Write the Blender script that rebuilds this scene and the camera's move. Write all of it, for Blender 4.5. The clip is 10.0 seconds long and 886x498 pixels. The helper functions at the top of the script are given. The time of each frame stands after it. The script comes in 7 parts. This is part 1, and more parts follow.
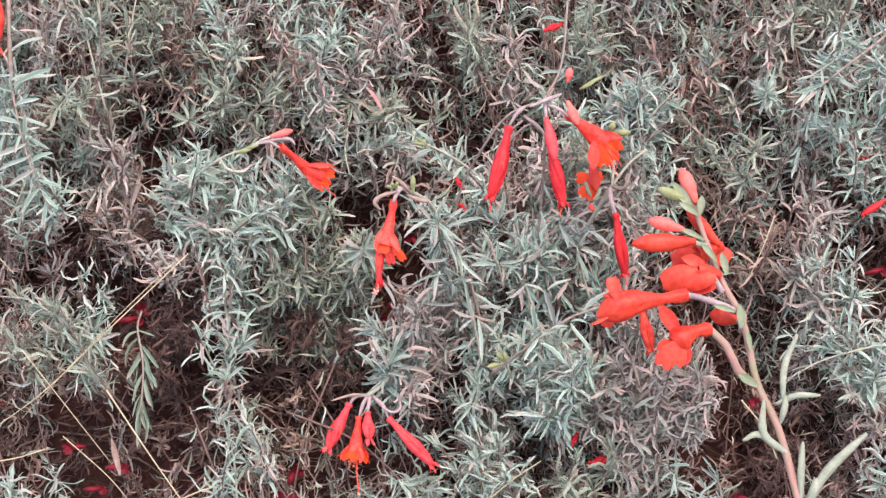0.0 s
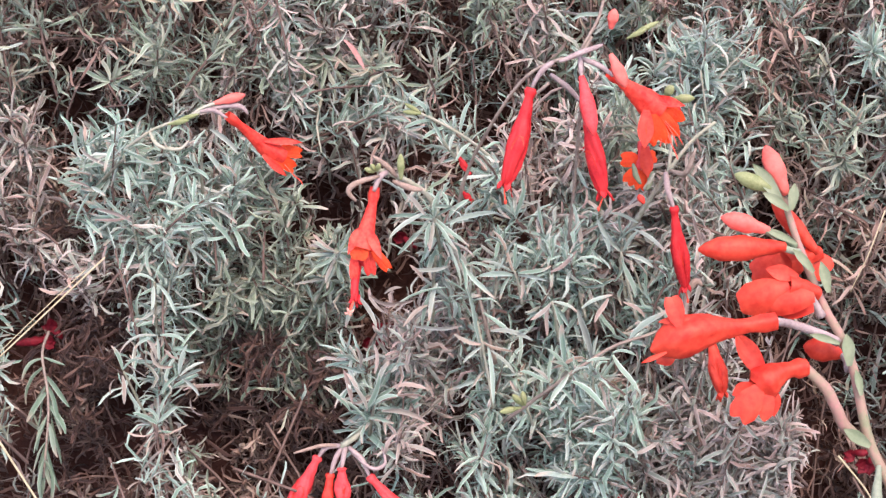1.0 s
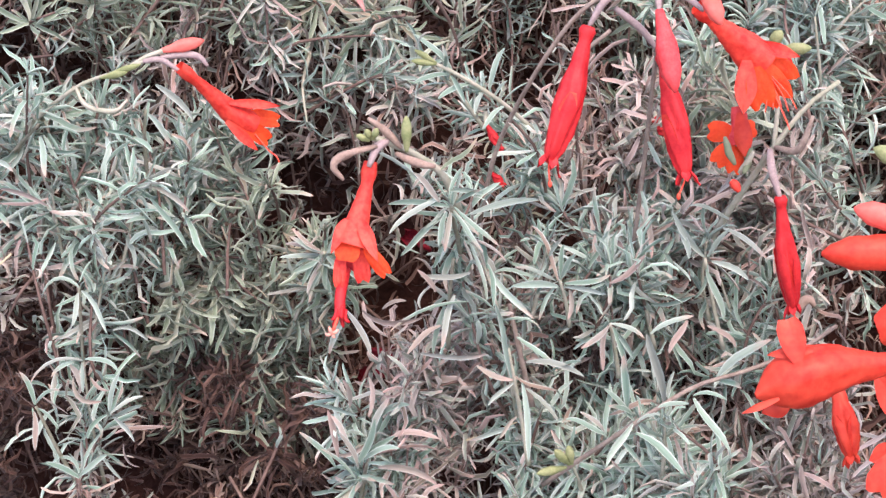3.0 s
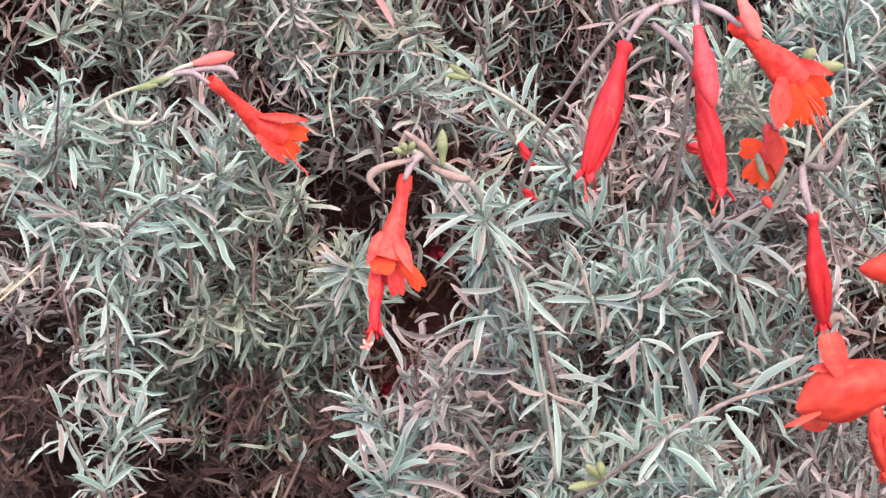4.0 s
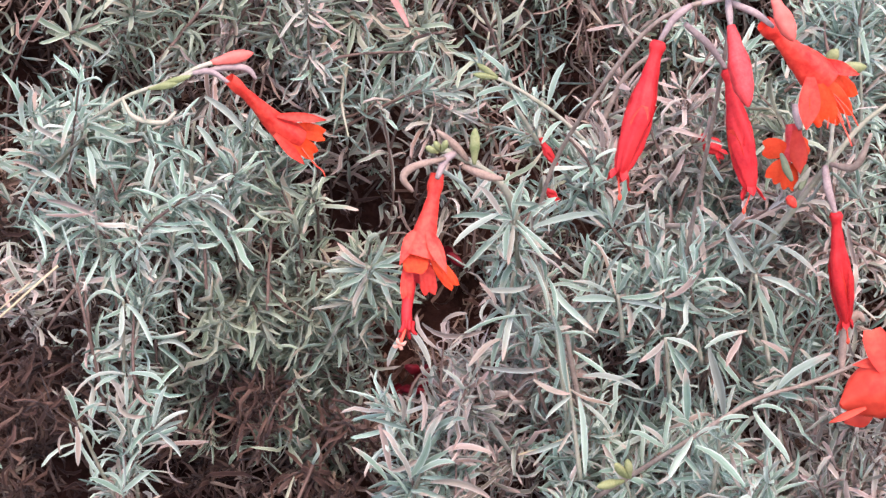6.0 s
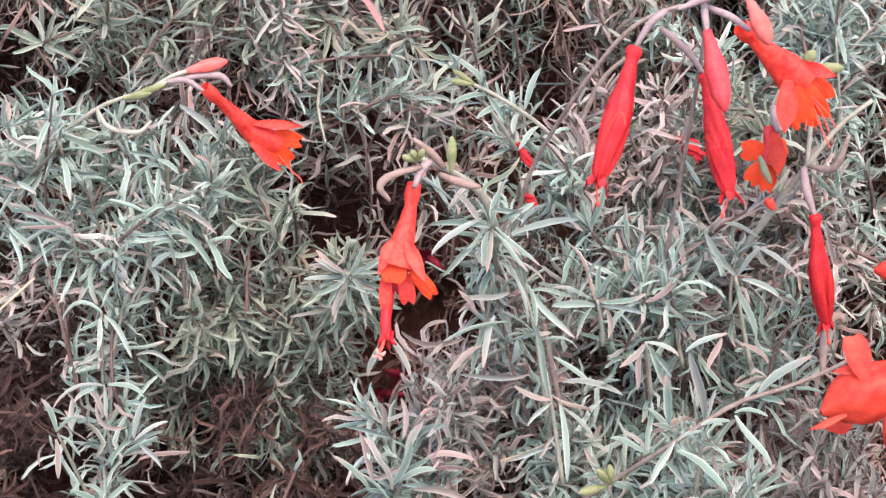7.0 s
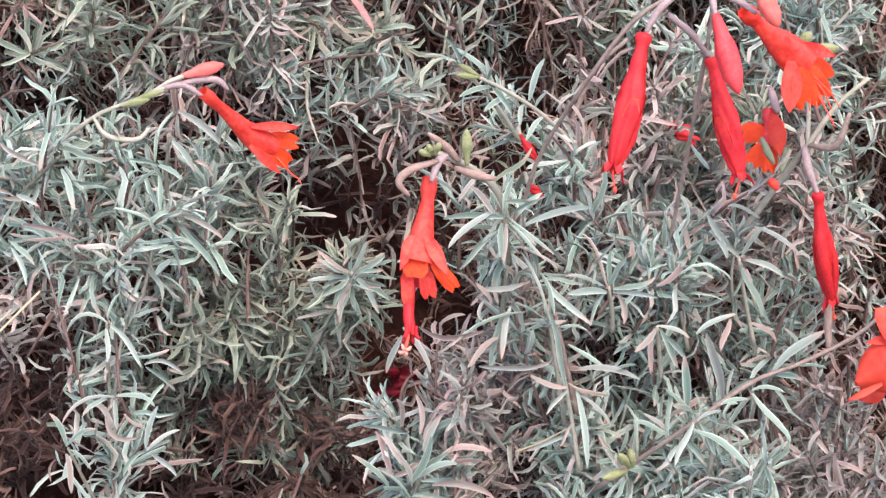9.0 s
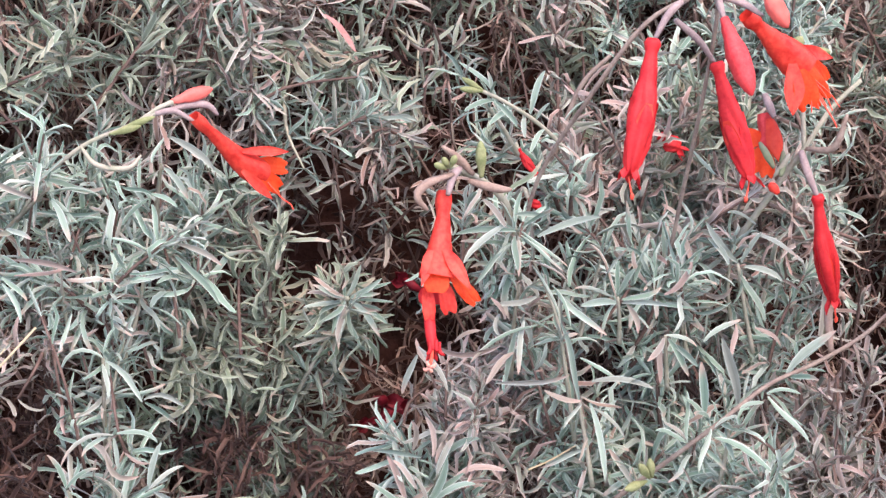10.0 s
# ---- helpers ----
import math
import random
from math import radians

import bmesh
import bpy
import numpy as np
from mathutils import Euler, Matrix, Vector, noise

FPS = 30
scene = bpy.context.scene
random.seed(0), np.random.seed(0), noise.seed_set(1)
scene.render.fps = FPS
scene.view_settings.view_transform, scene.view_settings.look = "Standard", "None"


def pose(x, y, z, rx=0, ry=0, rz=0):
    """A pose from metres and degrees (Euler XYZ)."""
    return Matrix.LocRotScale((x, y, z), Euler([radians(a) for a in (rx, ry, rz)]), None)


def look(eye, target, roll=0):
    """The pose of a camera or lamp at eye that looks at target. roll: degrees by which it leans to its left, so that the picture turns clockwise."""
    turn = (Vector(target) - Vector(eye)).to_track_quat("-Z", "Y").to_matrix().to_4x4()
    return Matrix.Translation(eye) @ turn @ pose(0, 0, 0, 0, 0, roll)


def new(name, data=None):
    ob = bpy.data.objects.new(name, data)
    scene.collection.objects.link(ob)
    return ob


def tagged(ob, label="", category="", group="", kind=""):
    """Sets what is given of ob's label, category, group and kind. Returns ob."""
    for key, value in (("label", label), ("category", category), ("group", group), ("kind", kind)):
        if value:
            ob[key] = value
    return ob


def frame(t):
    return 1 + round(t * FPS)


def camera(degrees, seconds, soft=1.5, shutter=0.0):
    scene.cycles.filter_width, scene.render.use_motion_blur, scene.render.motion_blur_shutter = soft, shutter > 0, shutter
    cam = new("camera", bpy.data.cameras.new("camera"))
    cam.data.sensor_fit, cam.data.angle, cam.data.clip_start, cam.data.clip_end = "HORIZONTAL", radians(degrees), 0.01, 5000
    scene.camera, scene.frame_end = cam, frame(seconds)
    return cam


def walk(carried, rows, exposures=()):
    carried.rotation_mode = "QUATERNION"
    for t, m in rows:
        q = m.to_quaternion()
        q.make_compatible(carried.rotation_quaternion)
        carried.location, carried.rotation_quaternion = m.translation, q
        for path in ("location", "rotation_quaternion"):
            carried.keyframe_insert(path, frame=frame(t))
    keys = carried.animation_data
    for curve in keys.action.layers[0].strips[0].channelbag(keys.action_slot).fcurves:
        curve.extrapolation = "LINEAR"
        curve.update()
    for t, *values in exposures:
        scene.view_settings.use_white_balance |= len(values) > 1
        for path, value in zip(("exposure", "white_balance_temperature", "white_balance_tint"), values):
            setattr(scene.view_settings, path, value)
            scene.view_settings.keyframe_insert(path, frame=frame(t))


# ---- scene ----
cam = camera(28.0, 10.0, 1.42)

PATH = [
    (0.0, (0.0182, -0.7419, 0.7778), (0.0170, -0.3276, 0.5355), -1.47),
    (0.5, (0.0147, -0.6243, 0.7248), (0.0156, -0.2144, 0.4750), -1.18),
    (1.0, (0.0267, -0.5567, 0.6773), (0.0189, -0.1444, 0.4316), -1.65),
    (1.5, (0.0218, -0.5039, 0.6595), (0.0173, -0.0963, 0.4060), -1.41),
    (2.0, (0.0277, -0.4667, 0.6260), (0.0169, -0.0547, 0.3799), -1.37),
    (2.5, (0.0324, -0.4171, 0.5933), (0.0126, -0.0038, 0.3501), -1.66),
    (4.0, (0.0136, -0.4203, 0.5854), (0.0025, -0.0014, 0.3514), -0.44),
    (4.5, (0.0126, -0.4204, 0.5865), (0.0007, -0.0019, 0.3517), -0.35),
    (5.0, (0.0024, -0.4229, 0.5819), (-0.0025, -0.0021, 0.3510), 0.21),
    (6.5, (-0.0183, -0.4193, 0.5843), (-0.0015, -0.0000, 0.3513), 0.95),
    (7.0, (-0.0142, -0.4162, 0.5879), (0.0025, 0.0013, 0.3517), 0.50),
    (7.5, (-0.0158, -0.4122, 0.5894), (0.0040, 0.0039, 0.3509), 0.39),
    (8.0, (-0.0321, -0.4065, 0.5911), (0.0030, 0.0075, 0.3509), 0.92),
    (8.5, (-0.0328, -0.4000, 0.6008), (0.0048, 0.0103, 0.3545), 0.33),
    (9.0, (-0.0506, -0.4165, 0.5848), (0.0008, -0.0004, 0.3511), 0.25),
    (9.5, (-0.0666, -0.4219, 0.5721), (0.0004, -0.0030, 0.3474), -0.23),
    (10.0, (-0.0964, -0.4082, 0.5706), (0.0024, 0.0079, 0.3525), 0.79),
]
walk(cam, [(t, look(eye, target, roll)) for t, eye, target, roll in PATH], ((0.0, 2.42, 7700, 26), (2.0, 2.48, 7600, 27), (10.0, 2.48, 7600, 27)))

# ---- light ----
world = bpy.data.worlds.new("sky")
scene.world = world
world.use_nodes = True
sky = world.node_tree.nodes.new("ShaderNodeTexSky")
sky.sky_type, sky.sun_disc = "NISHITA", False
sky.sun_elevation, sky.sun_rotation = radians(69), radians(158)
background = world.node_tree.nodes["Background"]
background.inputs[1].default_value = 0.15
world.node_tree.links.new(sky.outputs[0], background.inputs[0])
sun = new("sun", bpy.data.lights.new("sun", "SUN"))
sun.data.energy, sun.data.angle, sun.data.color = 0.85, radians(45), (1.0, 0.92, 0.82)
sun.matrix_world = look((0.25, -0.62, 1.75), (0, 0, 0))


# ---- materials ----
def shader(name):
    mat = bpy.data.materials.new(name)
    mat.use_nodes = True
    return mat, mat.node_tree.nodes, mat.node_tree.links, mat.node_tree.nodes["Principled BSDF"]


def calc(nodes, links, op, a, b=None, c=None, clamp=False):
    n = nodes.new("ShaderNodeMath")
    n.operation, n.use_clamp = op, clamp
    for i, v in enumerate((a, b, c)):
        if v is None:
            continue
        if isinstance(v, (int, float)):
            n.inputs[i].default_value = v
        else:
            links.new(v, n.inputs[i])
    return n.outputs[0]


def mixed(nodes, links, fac, a, b, blend="MIX"):
    n = nodes.new("ShaderNodeMix")
    n.data_type, n.blend_type = "RGBA", blend
    for sock, v in ((n.inputs[0], fac), (n.inputs[6], a), (n.inputs[7], b)):
        if isinstance(v, (int, float)):
            sock.default_value = v
        elif isinstance(v, tuple):
            sock.default_value = (*v, 1)
        else:
            links.new(v, sock)
    return n.outputs[2]


def ramp_of(nodes, links, value, stops):
    n = nodes.new("ShaderNodeValToRGB")
    r = n.color_ramp
    while len(r.elements) < len(stops):
        r.elements.new(0.5)
    for e, (p, c) in zip(r.elements, stops):
        e.position, e.color = p, (*c, 1)
    links.new(value, n.inputs[0])
    return n.outputs[0]


def thin(mat, nodes, links, bsdf, colour, share):
    """Lets a share of the light through a thin leaf or petal."""
    t = nodes.new("ShaderNodeBsdfTranslucent")
    links.new(colour, t.inputs[0])
    m = nodes.new("ShaderNodeMixShader")
    m.inputs[0].default_value = share
    links.new(bsdf.outputs[0], m.inputs[1])
    links.new(t.outputs[0], m.inputs[2])
    links.new(m.outputs[0], nodes["Material Output"].inputs[0])


def leaf_material(name, stops, single, edge, tip, tip_share):
    mat, nodes, links, bsdf = shader(name)
    if single:
        rnd = nodes.new("ShaderNodeObjectInfo").outputs["Random"]
    else:
        rnd = nodes.new("ShaderNodeNewGeometry").outputs["Random Per Island"]
    uv = nodes.new("ShaderNodeUVMap")
    sep = nodes.new("ShaderNodeSeparateXYZ")
    links.new(uv.outputs[0], sep.inputs[0])
    u, v = sep.outputs[0], sep.outputs[1]
    side = calc(nodes, links, "ABSOLUTE", calc(nodes, links, "MULTIPLY_ADD", v, 2.0, -1.0))
    other = calc(nodes, links, "FRACT", calc(nodes, links, "MULTIPLY", rnd, 37.7))
    third = calc(nodes, links, "FRACT", calc(nodes, links, "MULTIPLY", rnd, 113.3))
    where = nodes.new("ShaderNodeCombineXYZ")
    links.new(calc(nodes, links, "MULTIPLY", u, 9.0), where.inputs[0])
    links.new(calc(nodes, links, "MULTIPLY", v, 2.2), where.inputs[1])
    links.new(calc(nodes, links, "MULTIPLY", rnd, 90.0), where.inputs[2])
    spots = nodes.new("ShaderNodeTexNoise")
    spots.inputs["Scale"].default_value, spots.inputs["Detail"].default_value = 1.0, 5.0
    links.new(where.outputs[0], spots.inputs["Vector"])
    base = ramp_of(nodes, links, rnd, stops)
    base = mixed(nodes, links, calc(nodes, links, "MULTIPLY", spots.outputs["Fac"], 0.55), base,
                 mixed(nodes, links, 1.0, base, (0.62, 0.64, 0.62), "MULTIPLY"))
    # shaded channel of the fold painted darker along the midrib; pale margin
    rib = calc(nodes, links, "MULTIPLY", calc(nodes, links, "SUBTRACT", 1.0, calc(nodes, links, "MULTIPLY", side, 3.5), clamp=True), 0.5)
    base = mixed(nodes, links, rib, base, mixed(nodes, links, 1.0, base, (0.66, 0.72, 0.66), "MULTIPLY"))
    rim = calc(nodes, links, "MULTIPLY_ADD", side, 3.6, -2.5, clamp=True)
    base = mixed(nodes, links, calc(nodes, links, "MULTIPLY", rim, 0.85), base, edge)
    # dried tip on some leaves
    dry = calc(nodes, links, "MULTIPLY_ADD", u, 2.4, calc(nodes, links, "MULTIPLY_ADD", spots.outputs["Fac"], 0.9, -2.0), clamp=True)
    some = calc(nodes, links, "LESS_THAN", other, tip_share)
    base = mixed(nodes, links, calc(nodes, links, "MULTIPLY", dry, some), base, tip)
    hue = nodes.new("ShaderNodeHueSaturation")
    links.new(base, hue.inputs["Color"])
    links.new(calc(nodes, links, "MULTIPLY_ADD", third, 0.36, 0.76), hue.inputs["Value"])
    base = hue.outputs[0]
    links.new(base, bsdf.inputs["Base Color"])
    bsdf.inputs["Roughness"].default_value = 0.68
    bsdf.inputs["Specular IOR Level"].default_value = 0.22
    bsdf.inputs["Sheen Weight"].default_value = 0.1
    bump = nodes.new("ShaderNodeBump")
    bump.inputs["Strength"].default_value, bump.inputs["Distance"].default_value = 0.25, 0.0006
    links.new(spots.outputs["Fac"], bump.inputs["Height"])
    links.new(bump.outputs[0], bsdf.inputs["Normal"])
    thin(mat, nodes, links, bsdf, base, 0.12)
    return mat


SILVER = [(0.0, (0.17, 0.275, 0.205)), (0.3, (0.235, 0.35, 0.27)), (0.6, (0.295, 0.40, 0.325)), (0.8, (0.35, 0.415, 0.35)),
          (0.92, (0.37, 0.375, 0.315)), (0.97, (0.385, 0.315, 0.27)), (1.0, (0.34, 0.25, 0.19))]
DRY = [(0.0, (0.12, 0.064, 0.052)), (0.35, (0.24, 0.145, 0.115)), (0.6, (0.35, 0.24, 0.195)), (0.8, (0.27, 0.22, 0.16)), (1.0, (0.43, 0.315, 0.265))]
# litter: dry leaf browns darkened to hold the shade of the gaps
SHADED_LITTER = [(0.0, (0.030, 0.013, 0.011)), (0.4, (0.061, 0.028, 0.022)), (0.75, (0.101, 0.051, 0.039)), (1.0, (0.165, 0.098, 0.075))]
# dull green, darkened further to paint in the shade of recessed shoots
GREEN_SHADED = [(0.0, (0.140, 0.195, 0.130)), (0.4, (0.195, 0.250, 0.175)), (0.75, (0.265, 0.305, 0.225)), (0.92, (0.32, 0.305, 0.22)), (1.0, (0.34, 0.27, 0.19))]
FADED = [(0.0, (0.135, 0.104, 0.081)), (0.15, (0.198, 0.230, 0.180)), (0.4, (0.288, 0.306, 0.248)), (0.65, (0.369, 0.310, 0.266)), (0.85, (0.378, 0.270, 0.234)), (1.0, (0.243, 0.149, 0.113))]
ROSY = [(0.0, (0.180, 0.126, 0.104)), (0.4, (0.270, 0.203, 0.171)), (0.75, (0.324, 0.252, 0.211)), (1.0, (0.252, 0.234, 0.184))]
leaf_single = leaf_material("silver_leaf", [(a, tuple(0.76 * v for v in c)) for a, c in SILVER], True, (0.43, 0.485, 0.425), (0.38, 0.26, 0.21), 0.3)
leaf_pink = leaf_material("faded_pinkish_leaf", ROSY, True, (0.38, 0.34, 0.30), (0.36, 0.24, 0.20), 0.5)
leaf_many = leaf_material("silver_leaves", SILVER, False, (0.54, 0.60, 0.53), (0.40, 0.27, 0.22), 0.28)
leaf_green_shaded = leaf_material("dull_green_leaves_shaded", GREEN_SHADED, False, (0.42, 0.46, 0.385), (0.45, 0.31, 0.26), 0.2)
leaf_faded = leaf_material("faded_pinkish_leaves", FADED, False, (0.53, 0.47, 0.43), (0.42, 0.28, 0.24), 0.45)
leaf_dry = leaf_material("dry_leaves", DRY, False, (0.40, 0.30, 0.25), (0.25, 0.13, 0.10), 0.4)
leaf_dark = leaf_material("dark_green_leaf", [(0.0, (0.09, 0.15, 0.10)), (0.5, (0.14, 0.205, 0.145)), (1.0, (0.19, 0.24, 0.18))], True, (0.27, 0.31, 0.25), (0.30, 0.22, 0.17), 0.2)
leaf_litter_shaded = leaf_material("dry_litter_with_shade", SHADED_LITTER, False, (0.15, 0.09, 0.07), (0.05, 0.022, 0.018), 0.4)
leaf_fresh = leaf_material("fresh_leaf", [(0.0, (0.16, 0.22, 0.14)), (0.5, (0.22, 0.285, 0.19)), (1.0, (0.29, 0.34, 0.25))], True,
                           (0.42, 0.46, 0.34), (0.45, 0.34, 0.25), 0.15)


def skin(name, low, high, rough, scale=300.0, through_share=0.0, bump_height=0.0004, streak=1.0):
    """A plant's skin: two tones broken up by noise at two sizes."""
    mat, nodes, links, bsdf = shader(name)
    where = nodes.new("ShaderNodeTexCoord")
    stretch = nodes.new("ShaderNodeMapping")
    stretch.inputs["Scale"].default_value = (1, 1, streak)
    links.new(where.outputs["Object"], stretch.inputs[0])
    big, small = nodes.new("ShaderNodeTexNoise"), nodes.new("ShaderNodeTexNoise")
    for n, s in ((big, scale), (small, scale * 5)):
        n.inputs["Scale"].default_value, n.inputs["Detail"].default_value = s, 4
        links.new(stretch.outputs[0], n.inputs["Vector"])
    f = calc(nodes, links, "MULTIPLY_ADD", small.outputs["Fac"], 0.6, calc(nodes, links, "MULTIPLY", big.outputs["Fac"], 0.9))
    f = calc(nodes, links, "MULTIPLY_ADD", f, 2.0, -1.0, clamp=True)
    base = mixed(nodes, links, f, low, high)
    links.new(base, bsdf.inputs["Base Color"])
    bsdf.inputs["Roughness"].default_value = rough
    bsdf.inputs["Specular IOR Level"].default_value = 0.18
    bump = nodes.new("ShaderNodeBump")
    bump.inputs["Strength"].default_value, bump.inputs["Distance"].default_value = 0.4, bump_height
    links.new(small.outputs["Fac"], bump.inputs["Height"])
    links.new(bump.outputs[0], bsdf.inputs["Normal"])
    if through_share:
        thin(mat, nodes, links, bsdf, base, through_share)
    return mat


red_tube = skin("red_floral_tube", (0.46, 0.018, 0.014), (0.80, 0.080, 0.052), 0.45, 170, 0.15)
coral = skin("coral_red_flower", (0.44, 0.022, 0.014), (0.70, 0.075, 0.042), 0.45, 90, 0.2)
rose_red = skin("rose_red_flower", (0.54, 0.032, 0.036), (0.70, 0.075, 0.075), 0.5, 260, 0.15)
red_wilted = skin("crimson_wilted_flower", (0.36, 0.010, 0.015), (0.60, 0.032, 0.032), 0.5, 200, 0.12, 0.0003)
orange_petal = skin("orange_red_petal", (0.68, 0.042, 0.012), (0.82, 0.085, 0.022), 0.5, 260, 0.38)
pink_bud = skin("pink_red_bud", (0.60, 0.085, 0.065), (0.66, 0.15, 0.12), 0.6, 120, 0.1)
ovary_skin = skin("mauve_flower_stalk", (0.20, 0.145, 0.14), (0.32, 0.25, 0.235), 0.6, 380)
stem_brown = skin("purple_brown_stem", (0.14, 0.10, 0.085), (0.27, 0.22, 0.175), 0.65, 260)
stem_pale = skin("grey_green_stem", (0.20, 0.22, 0.15), (0.34, 0.31, 0.25), 0.65, 260)
stem_pink = skin("pinkish_green_stem", (0.15, 0.155, 0.09), (0.31, 0.145, 0.13), 0.6, 110)
stem_green = skin("fresh_green_stem", (0.15, 0.19, 0.125), (0.25, 0.27, 0.195), 0.6, 160)
twig_brown = skin("dry_twig", (0.07, 0.042, 0.034), (0.165, 0.11, 0.09), 0.75, 160)
pod_tan = skin("tan_seed_pod", (0.17, 0.115, 0.09), (0.30, 0.215, 0.17), 0.65, 320)
bud_green = skin("yellow_green_bud", (0.13, 0.165, 0.065), (0.26, 0.27, 0.135), 0.55, 360, 0.1)
red_leaf = skin("reddish_leaf", (0.28, 0.115, 0.10), (0.37, 0.21, 0.185), 0.6, 200, 0.15)
bract_green = skin("fresh_green_bract", (0.13, 0.165, 0.095), (0.205, 0.235, 0.15), 0.65, 120, 0.15)
downy_green = skin("downy_grey_green_leaf", (0.14, 0.17, 0.115), (0.24, 0.26, 0.195), 0.7, 160)
straw = skin("dry_straw", (0.25, 0.205, 0.12), (0.40, 0.335, 0.22), 0.6, 120)
stamen_red = skin("red_stamen", (0.66, 0.05, 0.035), (0.80, 0.11, 0.06), 0.5, 500)
anther_red = skin("orange_anther", (0.66, 0.12, 0.05), (0.76, 0.26, 0.12), 0.6, 600)
anther_pale = skin("pale_anther", (0.48, 0.17, 0.12), (0.60, 0.32, 0.25), 0.6, 600)
# red of the fallen flowers, darkened to carry the shade between twigs
fallen_red_shaded = skin("fallen_petal_shaded", (0.07, 0.004, 0.008), (0.20, 0.010, 0.018), 0.6, 200, 0.1)
# dark soil, its colour lowered further to paint in deep shade of gaps
soil = skin("litter_soil_with_shade", (0.018, 0.008, 0.006), (0.050, 0.022, 0.017), 0.95, 90, 0.0, 0.006)
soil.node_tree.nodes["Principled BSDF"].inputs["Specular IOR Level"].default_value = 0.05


# ---- mesh helpers ----
def lay(name, bm, material, parent=None, label="", origin=None):
    """Links a bmesh as one mesh object; under a parent its points are taken from the parent's foot."""
    foot = Vector(origin) if origin is not None else (foot_of(parent) if parent else Vector())
    bmesh.ops.translate(bm, vec=-foot, verts=bm.verts)
    me = bpy.data.meshes.new(name)
    bm.to_mesh(me)
    bm.free()
    me.materials.append(material)
    for p in me.polygons:
        p.use_smooth = True
    ob = new(name, me)
    if parent:
        ob.parent = parent
    else:
        ob.location = foot
    return tagged(ob, label)


def foot_of(ob):
    while ob.parent:
        ob = ob.parent
    return ob.location.copy()


def thing(name, foot, label, category, group="", kind=""):
    ob = new(name)
    ob.empty_display_size = 0.01
    ob.location = foot
    return tagged(ob, label, category, group, kind)


def glide(points, count):
    """Points evenly along a smooth curve through the given ones."""
    p = [Vector(q) for q in points]
    if len(p) == 2:
        return [p[0].lerp(p[1], i / (count - 1)) for i in range(count)]
    p = [2 * p[0] - p[1], *p, 2 * p[-1] - p[-2]]
    out, n = [], len(p) - 3
    for i in range(count):
        s = i / (count - 1) * n
        k = min(int(s), n - 1)
        t, (a, b, c, d) = s - k, p[k:k + 4]
        out.append(0.5 * (2 * b + (c - a) * t + (2 * a - 5 * b + 4 * c - d) * t * t + (3 * b - a - 3 * c + d) * t ** 3))
    return out


def sweep(bm, line, radii, seg=8, rib=0.0, crumple=0.0, close=True, seed=0.0, wind=0.0):
    """A tube along a line; rib: depth of four ribs; crumple: share of the radius by which it is uneven."""
    line = [Vector(q) for q in line]
    side, rings = None, []
    for i, q in enumerate(line):
        d = (line[min(i + 1, len(line) - 1)] - line[max(i - 1, 0)]).normalized()
        if side is None:
            side = d.orthogonal().normalized()
        side = (side - d * side.dot(d)).normalized()
        up = d.cross(side)
        ring = []
        for k in range(seg):
            a = 2 * math.pi * k / seg
            r = 1 + (rib[i] if isinstance(rib, list) else rib) * math.cos(4 * a + wind * i / len(line))
            if crumple:
                r += crumple * noise.noise((q * 420) + Vector((3 * math.cos(a), 3 * math.sin(a), seed)))
            if crumple > 0.2:
                r += 0.35 * crumple * noise.noise((q * 260) + Vector((9 * math.cos(a), 9 * math.sin(a), seed + 5)))
            r *= radii[i]
            ring.append(bm.verts.new(q + r * (math.cos(a) * side + math.sin(a) * up)))
        rings.append(ring)
    for a, b in zip(rings, rings[1:]):
        for k in range(seg):
            bm.faces.new((a[k], a[(k + 1) % seg], b[(k + 1) % seg], b[k]))
    if close:
        bm.faces.new(rings[0][::-1])
        bm.faces.new(rings[-1])


def along(stops, s):
    """The value at s of a table of (place, value)."""
    for (a, x), (b, y) in zip(stops, stops[1:]):
        if s <= b:
            t = (s - a) / (b - a)
            t = t * t * (3 - 2 * t)
            return x + (y - x) * t
    return stops[-1][1]


def blade(bm, root, way, up, length, width, bend=0.0, cup=0.15, notch=0.0, steps=6, across=4, widest=0.55, wave=0.0):
    """A petal or sepal: a curved sheet; notch: how deep its tip is cut."""
    way, up = way.normalized(), (up - way * up.dot(way.normalized())).normalized()
    side = way.cross(up)
    rows = []
    for i in range(steps + 1):
        s = i / steps
        if notch:
            w = width * (0.35 + 0.65 * math.sin(min(s / widest, 1) * math.pi / 2)) * (1 if s < 0.8 else 1 - 0.35 * (s - 0.8) / 0.2)
        else:
            w = width * max(0.03, (math.sin(min(s / widest, 1) * math.pi / 2) * 0.6 + 0.4) * (1 if s < widest else 1 - ((s - widest) / (1 - widest)) ** 1.6))
        a = bend * s
        q = root + length * ((math.sin(a) / bend if bend else s) * way + ((1 - math.cos(a)) / bend if bend else 0) * up)
        n = math.cos(a) * up - math.sin(a) * way
        row = []
        for k in range(across + 1):
            c = 2 * k / across - 1
            cut = notch * length * max(0, 1 - abs(c) * 1.5) * max(0, s - 0.6) / 0.4
            ripple = wave * length * math.sin(9 * c + 5 * s + root.x * 900) * s
            row.append(bm.verts.new(q + side * c * w / 2 + n * (cup * w * c * c + ripple) - way * cut))
        rows.append(row)
    for a, b in zip(rows, rows[1:]):
        for k in range(across):
            bm.faces.new((a[k], a[k + 1], b[k + 1], b[k]))


